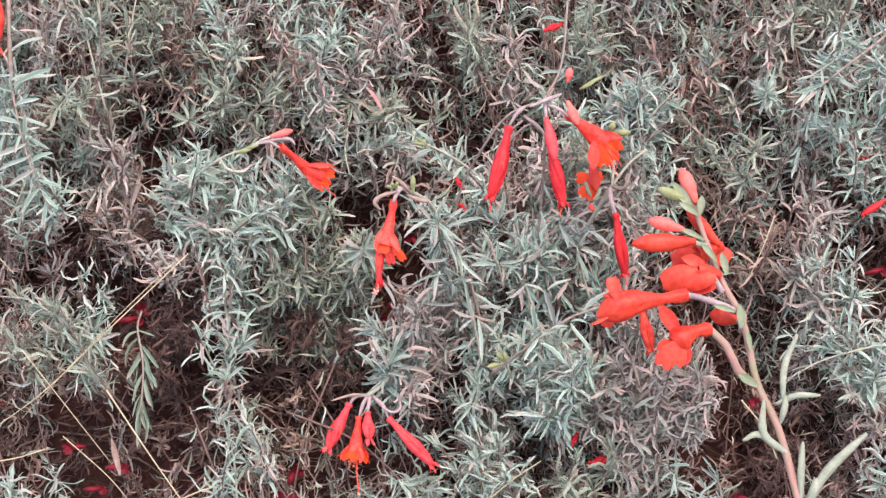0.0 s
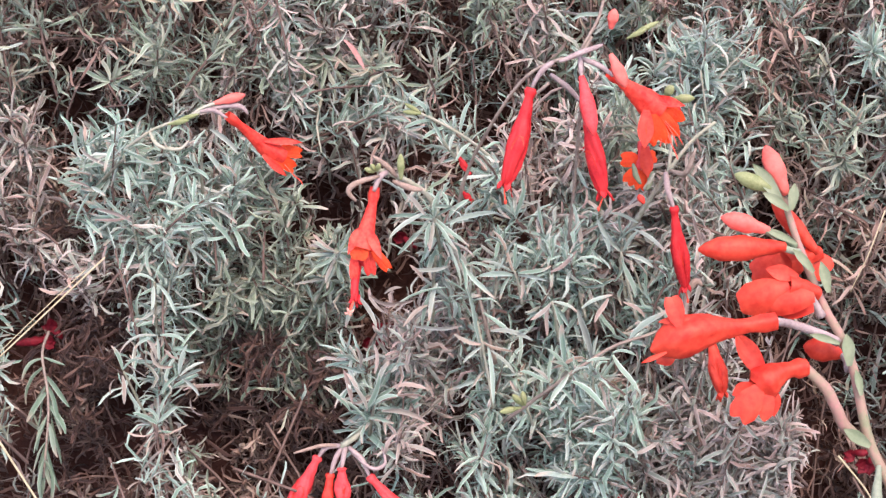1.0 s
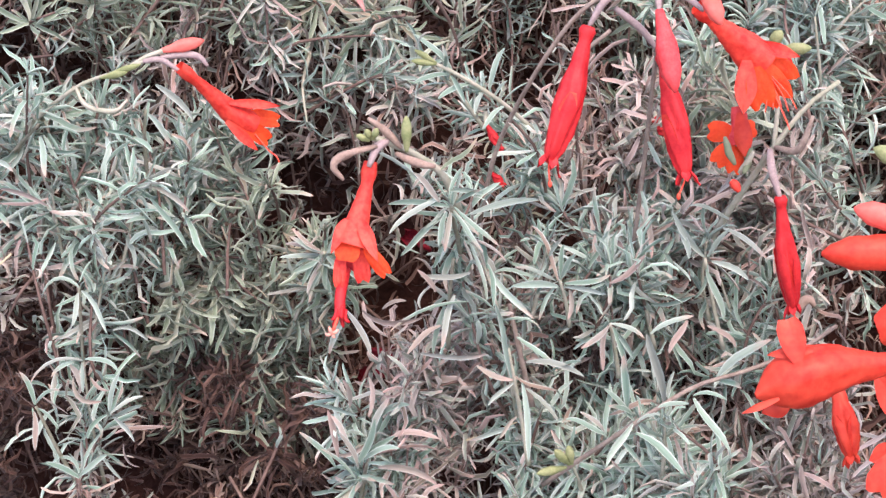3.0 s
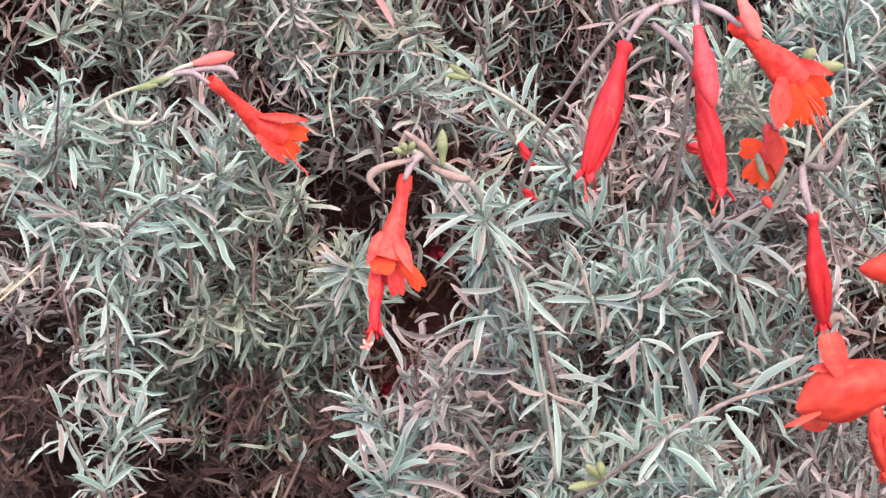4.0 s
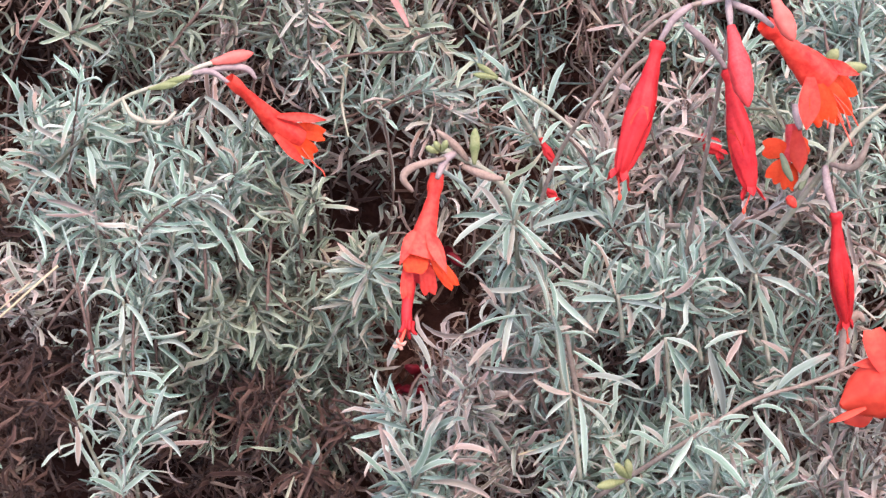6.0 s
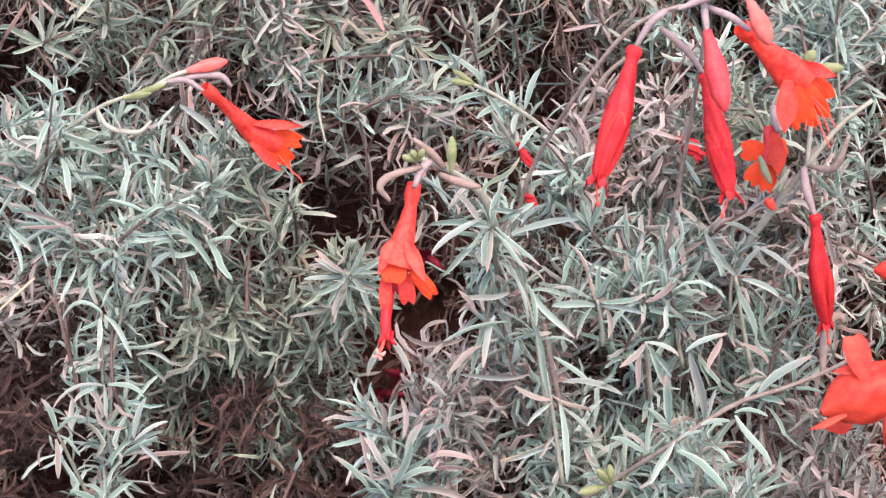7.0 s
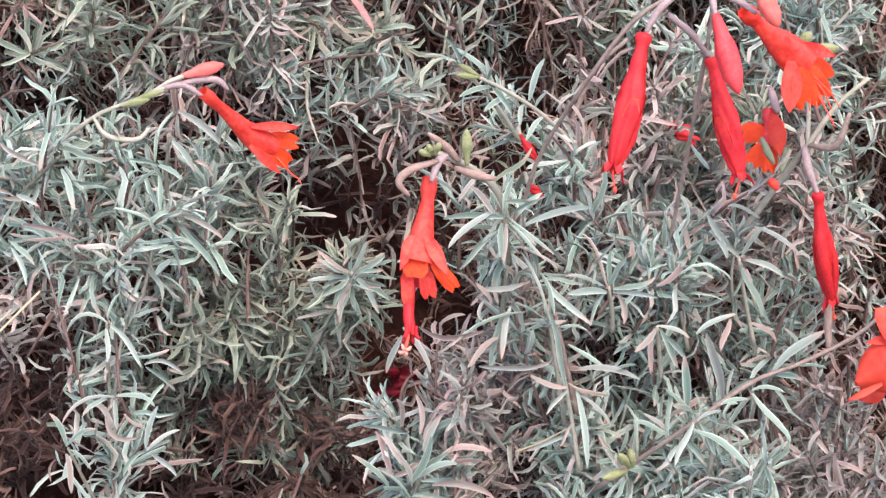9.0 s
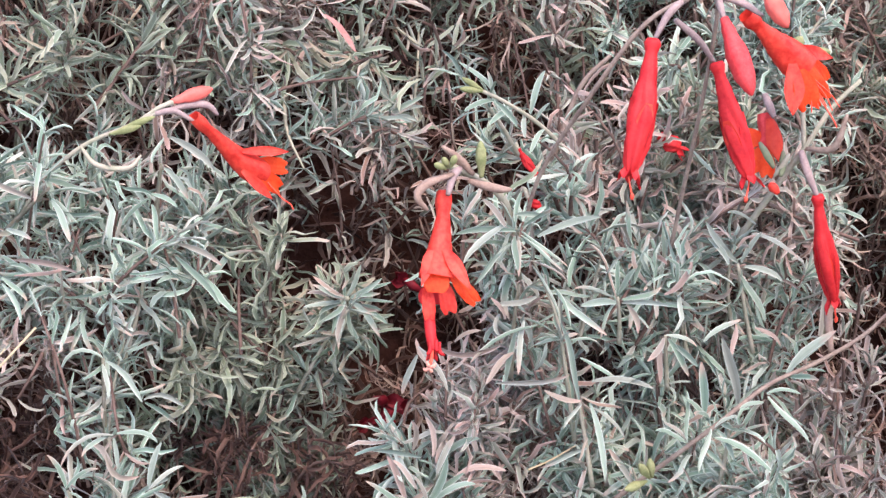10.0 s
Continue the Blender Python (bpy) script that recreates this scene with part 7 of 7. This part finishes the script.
# the leafy stem that leans in from below with pairs of leaves
lean = thing("leafy_plant", (0.0372, -0.0378, 0.2951), "leaning purple-brown stem with paired silvery leaves and green buds", "plant")
stalk(lean, ((0.0372, -0.0378, 0.2951), (0.0479, -0.0445, 0.3095), (0.0615, -0.0503, 0.3254), (0.0746, -0.0487, 0.3342), (0.0872, -0.0475, 0.3382), (0.1013, -0.0447, 0.3431), (0.1098, -0.0419, 0.3480)), stem_brown, thick=(0.0007, 0.0005), count=20)
bent_leaf(lean, (0.0594, -0.0508, 0.3246), (0.0523, -0.0622, 0.3194), 0.06, 0.0025, roll=0.6)
bent_leaf(lean, (0.0601, -0.0521, 0.3223), (0.0716, -0.0633, 0.3178), 0.05, 0.0025, roll=0.6)
bent_leaf(lean, (0.0611, -0.0511, 0.3241), (0.0643, -0.0567, 0.3177), 0.06, 0.0017, roll=-0.5)
bent_leaf(lean, (0.0594, -0.0504, 0.3253), (0.0520, -0.0486, 0.3334), 0.04, 0.0017, roll=-0.5)
bent_leaf(lean, (0.0594, -0.0498, 0.3263), (0.0528, -0.0546, 0.3325), 0.05, 0.0017, roll=-0.5)
bent_leaf(lean, (0.0580, -0.0491, 0.3275), (0.0568, -0.0470, 0.3426), 0.02, 0.0025, roll=0.6)
bent_leaf(lean, (0.0525, -0.0522, 0.3221), (0.0421, -0.0563, 0.3296), 0.03, 0.0017, roll=-0.5)
bent_leaf(lean, (0.0525, -0.0521, 0.3223), (0.0459, -0.0519, 0.3289), 0.05, 0.0017, roll=-0.5)
bent_leaf(lean, (0.0525, -0.0522, 0.3221), (0.0535, -0.0466, 0.3342), 0.02, 0.0017, roll=-0.5)
bent_leaf(lean, (0.0605, -0.0508, 0.3246), (0.0664, -0.0518, 0.3281), 0.1, 0.0025, roll=0.6)
bent_leaf(lean, (0.0674, -0.0481, 0.3293), (0.0624, -0.0454, 0.3481), 0.03, 0.0025, roll=0.6)
bent_leaf(lean, (0.0678, -0.0501, 0.3317), (0.0694, -0.0487, 0.3390), 0.08, 0.0017, roll=-0.5)
bent_leaf(lean, (0.0743, -0.0498, 0.3322), (0.0823, -0.0529, 0.3331), 0.12, 0.0025, roll=0.6)
bent_leaf(lean, (0.0743, -0.0501, 0.3317), (0.0827, -0.0598, 0.3225), -0.02, 0.0025, roll=0.6)
bent_leaf(lean, (0.0732, -0.0508, 0.3305), (0.0650, -0.0545, 0.3318), 0.05, 0.0017, roll=-0.5)
bent_leaf(lean, (0.0803, -0.0476, 0.3362), (0.0934, -0.0458, 0.3466), 0.05, 0.0025, roll=0.6)
bent_leaf(lean, (0.0806, -0.0478, 0.3357), (0.0852, -0.0558, 0.3385), 0.06, 0.0017, roll=-0.5)
bent_leaf(lean, (0.0565, -0.0528, 0.3211), (0.0614, -0.0575, 0.3158), 0.05, 0.0017, roll=-0.5)
bent_leaf(lean, (0.0615, -0.0494, 0.3270), (0.0601, -0.0472, 0.3308), 0.05, 0.0017, roll=-0.5)
for a, b in (((0.0428, -0.0515, 0.3112), (0.0352, -0.0564, 0.3128)), ((0.0436, -0.0512, 0.3119), (0.0398, -0.0534, 0.3180)), ((0.0443, -0.0512, 0.3119), (0.0433, -0.0512, 0.3178))):
    bud(lean, a, b, 0.36, bud_green, "yellow-green bud")

# small flowers half hidden in the leaves
far = thing("wildflower", (-0.1928, 0.0749, 0.4602), "dark stem with one hanging red flower among leaves", "wildflower", "flowering stems")
stalk(far, ((-0.1911, 0.0716, 0.4645), (-0.1914, 0.0565, 0.4405), (-0.1921, 0.0479, 0.4135)), stem_brown, thick=(0.0010, 0.0012))
shut_flower(far, (-0.1969, 0.0641, 0.4616), (-0.1979, 0.0480, 0.4337), 1.1, material=red_tube)
ovary(far, ((-0.1910, 0.0687, 0.4596), (-0.1943, 0.0695, 0.4669), (-0.1969, 0.0641, 0.4616)))
for a, b in (((-0.1912, 0.0509, 0.4307), (-0.1757, 0.0501, 0.4413)), ((-0.1911, 0.0565, 0.4405), (-0.1818, 0.0558, 0.4511)), ((-0.1920, 0.0466, 0.4172), (-0.1711, 0.0425, 0.4241)), ((-0.1919, 0.0480, 0.4197), (-0.2005, 0.0403, 0.4204))):
    hang_leaf(far, a, Vector(b) - Vector(a), (0, -0.7, 0.7), (Vector(b) - Vector(a)).length)
stalk(far, ((-0.1911, 0.0434, 0.4156), (-0.1871, 0.0307, 0.3997), (-0.1812, 0.0190, 0.3835), (-0.1724, 0.0070, 0.3667)), stem_brown, "side_stem", (0.0007, 0.0005))
for a, b, w in (((-0.1899, 0.0409, 0.4174), (-0.1699, 0.0406, 0.4249), 0.0026), ((-0.1894, 0.0395, 0.4149), (-0.2012, 0.0385, 0.4213), 0.0022), ((-0.1900, 0.0389, 0.4139), (-0.1888, 0.0405, 0.4246), 0.002), ((-0.1881, 0.0343, 0.4099), (-0.1755, 0.0322, 0.4142), 0.0022), ((-0.1871, 0.0315, 0.4050), (-0.1720, 0.0254, 0.4025), 0.002),
                ((-0.1861, 0.0296, 0.4018), (-0.2013, 0.0280, 0.4071), 0.0024), ((-0.1851, 0.0272, 0.3977), (-0.1712, 0.0198, 0.3928), 0.0022), ((-0.1836, 0.0249, 0.3937), (-0.1983, 0.0179, 0.3915), 0.0026), ((-0.1812, 0.0186, 0.3868), (-0.1692, 0.0172, 0.3922), 0.002), ((-0.1797, 0.0169, 0.3839), (-0.1907, 0.0096, 0.3792), 0.0022),
                ((-0.1781, 0.0144, 0.3795), (-0.1653, 0.0086, 0.3774), 0.0022), ((-0.1761, 0.0113, 0.3741), (-0.1672, 0.0040, 0.3695), 0.002), ((-0.1817, 0.0201, 0.3893), (-0.1955, 0.0132, 0.3854), 0.002), ((-0.1771, 0.0123, 0.3758), (-0.1839, 0.0037, 0.3689), 0.0022), ((-0.1740, 0.0090, 0.3702), (-0.1758, -0.0006, 0.3615), 0.002), ((-0.1846, 0.0261, 0.3957), (-0.1827, 0.0279, 0.4088), 0.002)):
    bent_leaf(far, a, b, random.uniform(-0.06, 0.08), w, roll=random.uniform(-0.7, 0.7))
shoot = thing("leafy_plant", (0.2518, 0.0619, 0.4378), "leaning reddish stem with long pale silvery leaves", "plant")
stalk(shoot, ((0.2518, 0.0619, 0.4378), (0.2284, 0.0496, 0.4245), (0.2118, 0.0411, 0.4158), (0.1985, 0.0353, 0.4076)), stem_brown, thick=(0.0009, 0.0005))
for a, b, w in (((0.2275, 0.0484, 0.4244), (0.2198, 0.0505, 0.4379), 0.002), ((0.2240, 0.0474, 0.4226), (0.2003, 0.0482, 0.4340), 0.002), ((0.2185, 0.0445, 0.4196), (0.2127, 0.0463, 0.4307), 0.002), ((0.2156, 0.0433, 0.4175), (0.2284, 0.0361, 0.4151), 0.002), ((0.2127, 0.0423, 0.4158), (0.1962, 0.0397, 0.4212), 0.0022),
                ((0.2089, 0.0400, 0.4139), (0.1843, 0.0401, 0.4220), 0.002), ((0.2060, 0.0386, 0.4115), (0.1758, 0.0334, 0.4123), 0.0022), ((0.2031, 0.0376, 0.4096), (0.1767, 0.0300, 0.4064), 0.002), ((0.2025, 0.0373, 0.4091), (0.2076, 0.0242, 0.3964), 0.002), ((0.2074, 0.0392, 0.4124), (0.2222, 0.0305, 0.4073), 0.002),
                ((0.1993, 0.0353, 0.4076), (0.1849, 0.0245, 0.3969), 0.0022), ((0.1999, 0.0355, 0.4081), (0.1939, 0.0229, 0.3943), 0.002), ((0.2331, 0.0516, 0.4279), (0.2407, 0.0429, 0.4228), 0.002), ((0.2349, 0.0524, 0.4293), (0.2236, 0.0536, 0.4414), 0.002), ((0.2179, 0.0440, 0.4187), (0.2026, 0.0421, 0.4255), 0.002)):
    for k in range(2):
        start = Vector(a) + Vector((random.uniform(-0.004, 0.004), random.uniform(0.0, 0.004), random.uniform(-0.003, 0.003))) * k
        bent_leaf(shoot, start, start + (Vector(b) - Vector(a)) * random.uniform(0.5, 0.72), random.uniform(-0.1, 0.1), w * 0.8, roll=random.uniform(-0.9, 0.9))
droop = thing("leafy_plant", (-0.1342, 0.0051, 0.3094), "dark green drooping shoot with paired narrow leaves", "plant")
stalk(droop, ((-0.1342, 0.0051, 0.3094), (-0.1352, -0.0051, 0.3057), (-0.1323, -0.0180, 0.2914), (-0.1343, -0.0330, 0.2694)), stem_brown, thick=(0.0006, 0.0004))
for a, b in (((-0.1352, -0.0058, 0.3044), (-0.1496, -0.0121, 0.3015)), ((-0.1349, -0.0056, 0.3049), (-0.1186, -0.0077, 0.3091)), ((-0.1348, -0.0073, 0.3019), (-0.1431, -0.0165, 0.2939)), ((-0.1341, -0.0096, 0.3000), (-0.1229, -0.0162, 0.2964)), ((-0.1335, -0.0121, 0.2975), (-0.1213, -0.0205, 0.2910)), ((-0.1330, -0.0136, 0.2950), (-0.1441, -0.0216, 0.2891)),
             ((-0.1325, -0.0170, 0.2911), (-0.1190, -0.0239, 0.2871)), ((-0.1326, -0.0184, 0.2886), (-0.1414, -0.0279, 0.2803)), ((-0.1325, -0.0210, 0.2862), (-0.1227, -0.0310, 0.2769)), ((-0.1332, -0.0255, 0.2804), (-0.1414, -0.0346, 0.2725)), ((-0.1332, -0.0258, 0.2799), (-0.1222, -0.0361, 0.2701)), ((-0.1338, -0.0294, 0.2755), (-0.1352, -0.0387, 0.2675)), ((-0.1338, -0.0297, 0.2750), (-0.1296, -0.0385, 0.2679)), ((-0.1346, -0.0053, 0.3054), (-0.1355, -0.0042, 0.3153))):
    reach = Vector(b) - Vector(a)
    hang = Vector((reach.x * random.uniform(0.45, 0.9), reach.y - 0.001, reach.z * 0.8 - random.uniform(0.002, 0.008)))
    bent_leaf(droop, a, Vector(a) + hang * random.uniform(0.85, 1.15), random.uniform(-0.04, 0.16), 0.0020, leaf_dark, random.uniform(-1.0, 1.0))
    low_a = Vector(a) + Vector((random.uniform(-0.001, 0.001), 0.0, -random.uniform(0.002, 0.005)))
    bent_leaf(droop, low_a, low_a + Vector((-hang.x * 0.6, hang.y, hang.z * 0.8 - 0.003)), random.uniform(-0.1, 0.1), 0.0016, leaf_dark, random.uniform(-1.0, 1.0))
SMALL = (((0.0222, -0.0011, 0.3846), (0.0262, -0.0044, 0.3788), 0.42), ((0.0237, -0.0077, 0.3731), (0.0266, -0.0092, 0.3706), 0.4), ((0.0687, 0.0175, 0.3768), (0.0733, 0.0134, 0.3737), 0.8),
         ((0.2362, 0.0155, 0.3574), (0.2230, 0.0114, 0.3503), 0.6), ((0.2219, 0.0339, 0.3693), (0.2322, 0.0349, 0.3711), 0.5), ((0.2336, -0.0107, 0.3220), (0.2423, -0.0091, 0.3248), 0.8), ((0.0968, -0.0509, 0.2524), (0.0859, -0.0547, 0.2518), 0.7),
         ((0.0765, -0.0482, 0.2571), (0.0792, -0.0449, 0.2627), 0.5), ((0.0693, 0.0771, 0.4241), (0.0776, 0.0785, 0.4264), 0.6), ((-0.2095, -0.0390, 0.2731), (-0.2050, -0.0348, 0.2803), 0.8))
for a, b, s in SMALL:
    sprig = thing("small_wildflower", a, "short sprig with one small red flower among leaves", "flower", "small red flowers")
    a, b = Vector(a) + Vector((0, 0.008, -0.004)), Vector(b) + Vector((0, 0.008, -0.004))
    stalk(sprig, (a + Vector((0.0, 0.02, -0.012)), a + Vector((0, 0.006, 0.0)), a), stem_pale, thick=(0.0008, 0.0006))
    shut_flower(sprig, a, b, s * 0.7)

# thin upright red-brown stems higher on the bank
for pts in (((-0.0707, 0.0789, 0.3773), (-0.0644, 0.0900, 0.4064), (-0.0588, 0.1001, 0.4339), (-0.0561, 0.1057, 0.4536)), ((-0.0288, 0.0881, 0.3832), (-0.0127, 0.0937, 0.4129), (-0.0016, 0.0961, 0.4371)), ((0.0374, 0.0293, 0.3613), (0.0462, 0.0318, 0.3856), (0.0561, 0.0322, 0.3962)),
            ((0.0344, -0.0248, 0.3116), (0.0309, -0.0222, 0.3281), (0.0284, -0.0196, 0.3407)), ((0.0611, -0.0113, 0.3209), (0.0612, -0.0094, 0.3343), (0.0579, -0.0042, 0.3472))):
    cane = thing("bare_cane", pts[0], "thin upright reddish-brown woody cane", "stem", "woody canes")
    stalk(cane, pts, stem_brown, "cane", (0.0009, 0.0006))

# ---- dry grass and fallen flowers ----
for pts, wide in ((((-0.1060, -0.0068, 0.3488), (-0.1467, -0.0299, 0.3187), (-0.1776, -0.0457, 0.2954), (-0.2106, -0.0594, 0.2776)), 0.0008), (((-0.1140, -0.0064, 0.3434), (-0.1474, -0.0247, 0.3177), (-0.1866, -0.0495, 0.2848)), 0.0005),
                  (((-0.1846, -0.0373, 0.3159), (-0.1666, -0.0473, 0.2927), (-0.1454, -0.0567, 0.2624)), 0.0007), (((-0.1469, -0.0390, 0.2930), (-0.1265, -0.0572, 0.2675), (-0.1063, -0.0737, 0.2429)), 0.0011),
                  (((-0.2034, -0.0069, 0.3586), (-0.1958, -0.0094, 0.3502), (-0.1897, -0.0107, 0.3420)), 0.0009), (((-0.2061, -0.0616, 0.2678), (-0.1899, -0.0589, 0.2686), (-0.1747, -0.0526, 0.2695)), 0.0009),
                  (((-0.1250, -0.0685, 0.2419), (-0.1052, -0.0642, 0.2494), (-0.0900, -0.0596, 0.2513)), 0.0009), (((0.0289, -0.0701, 0.2391), (0.0462, -0.0631, 0.2512), (0.0608, -0.0561, 0.2573)), 0.0010),
                  (((0.1753, -0.0010, 0.3587), (0.1692, -0.0087, 0.3455), (0.1629, -0.0131, 0.3319)), 0.0007), (((-0.1694, -0.0458, 0.2712), (-0.1473, -0.0576, 0.2548), (-0.1333, -0.0686, 0.2417)), 0.0007),
                  (((0.1581, -0.0410, 0.2795), (0.1691, -0.0483, 0.2669), (0.1748, -0.0539, 0.2532)), 0.0010), (((0.0168, -0.0319, 0.3053), (0.0228, -0.0318, 0.3074), (0.0303, -0.0303, 0.3101)), 0.0007)):
    grass = thing("grass_stalk", pts[0], "dry straw-coloured grass stalk lying over the shrub", "grass stalk", "dry grass stalks")
    stalk(grass, pts, straw, "stalk", (wide * 0.42, wide * 0.26), 7, 16)
blush = thing("dry_leaf", (-0.0202, 0.0612, 0.4020), "narrow reddish withered leaf hanging in the foliage", "dry leaf")
bent_leaf(blush, (-0.0202, 0.0612, 0.4020), (-0.0125, 0.0541, 0.3929), 0.04, 0.0024, red_leaf, 0.3)
husk = thing("dry_leaf", (-0.1424, -0.0599, 0.2668), "single tan dry leaf standing upright", "dry leaf")
bm = bmesh.new()
blade(bm, Vector((-0.1404, -0.0634, 0.2607)), Vector((-0.1431, -0.0560, 0.2776)) - Vector((-0.1404, -0.0634, 0.2607)), Vector((0, -1, 0.4)), 0.02, 0.0032, 0.3, 0.3)
lay("blade", bm, pod_tan, husk)

for k, (at, size) in enumerate((((-0.1452, 0.0200, 0.2952), 0.9), ((-0.1354, 0.0216, 0.2980), 0.8), ((-0.1679, -0.0281, 0.2519), 0.8), ((-0.1484, -0.0373, 0.2459), 0.8), ((-0.0632, -0.0252, 0.2269), 1.0), ((-0.0650, -0.0296, 0.2193), 0.8), ((-0.0108, 0.0302, 0.2928), 0.9), ((-0.0080, 0.0324, 0.2867), 0.8),
                                ((0.1627, -0.0492, 0.2252), 0.9), ((0.1767, -0.0180, 0.2593), 0.9), ((0.2327, 0.0234, 0.3111), 0.8), ((0.0021, 0.0465, 0.3210), 0.8), ((0.1724, -0.0165, 0.2619), 0.7), ((-0.1596, -0.0426, 0.2367), 0.7), ((0.0896, -0.0583, 0.2295), 0.7), ((-0.0110, 0.0311, 0.2845), 0.7))):
    drop = thing("fallen_flower", at, "shrivelled red fallen flower caught between twigs, shade put into its colour", "fallen flower", "fallen flowers")
    q, a = Vector(at), k * 1.9
    d = Vector((math.cos(a), 0.3, 0.35 * math.sin(a))) * 0.007 * size
    bm = bmesh.new()
    line = glide((q - d, q + Vector((0, -0.0015, 0.001)), q + d), 12)
    sweep(bm, line, [size * 0.0015 * (0.25 + math.sin(math.pi * (i + 0.6) / 12.2)) for i in range(12)], 10, crumple=0.5, seed=k)
    tube = lay("tube", bm, fallen_red_shaded, drop)
    for j in range(3):
        bm = bmesh.new()
        blade(bm, q + d * 0.6, d.normalized() + Vector((0.5 * math.sin(j * 2), -0.4, 0.5 * math.cos(j * 2))), Vector((0, -1, 0.3)), 0.007 * size, 0.005 * size, 0.8, 0.2, wave=0.08)
        lay("petal", bm, fallen_red_shaded, drop)

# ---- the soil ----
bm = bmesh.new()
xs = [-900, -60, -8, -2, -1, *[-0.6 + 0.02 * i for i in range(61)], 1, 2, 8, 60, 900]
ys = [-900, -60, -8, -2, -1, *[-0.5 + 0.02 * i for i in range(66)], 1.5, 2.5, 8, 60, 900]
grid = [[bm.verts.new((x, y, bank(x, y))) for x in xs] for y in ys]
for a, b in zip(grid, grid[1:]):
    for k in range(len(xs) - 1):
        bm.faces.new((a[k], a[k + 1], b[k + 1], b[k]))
tagged(lay("ground", bm, soil), "dark dry soil with leaf litter, also darkened for the shade under the shrubs", "ground", kind="structure")
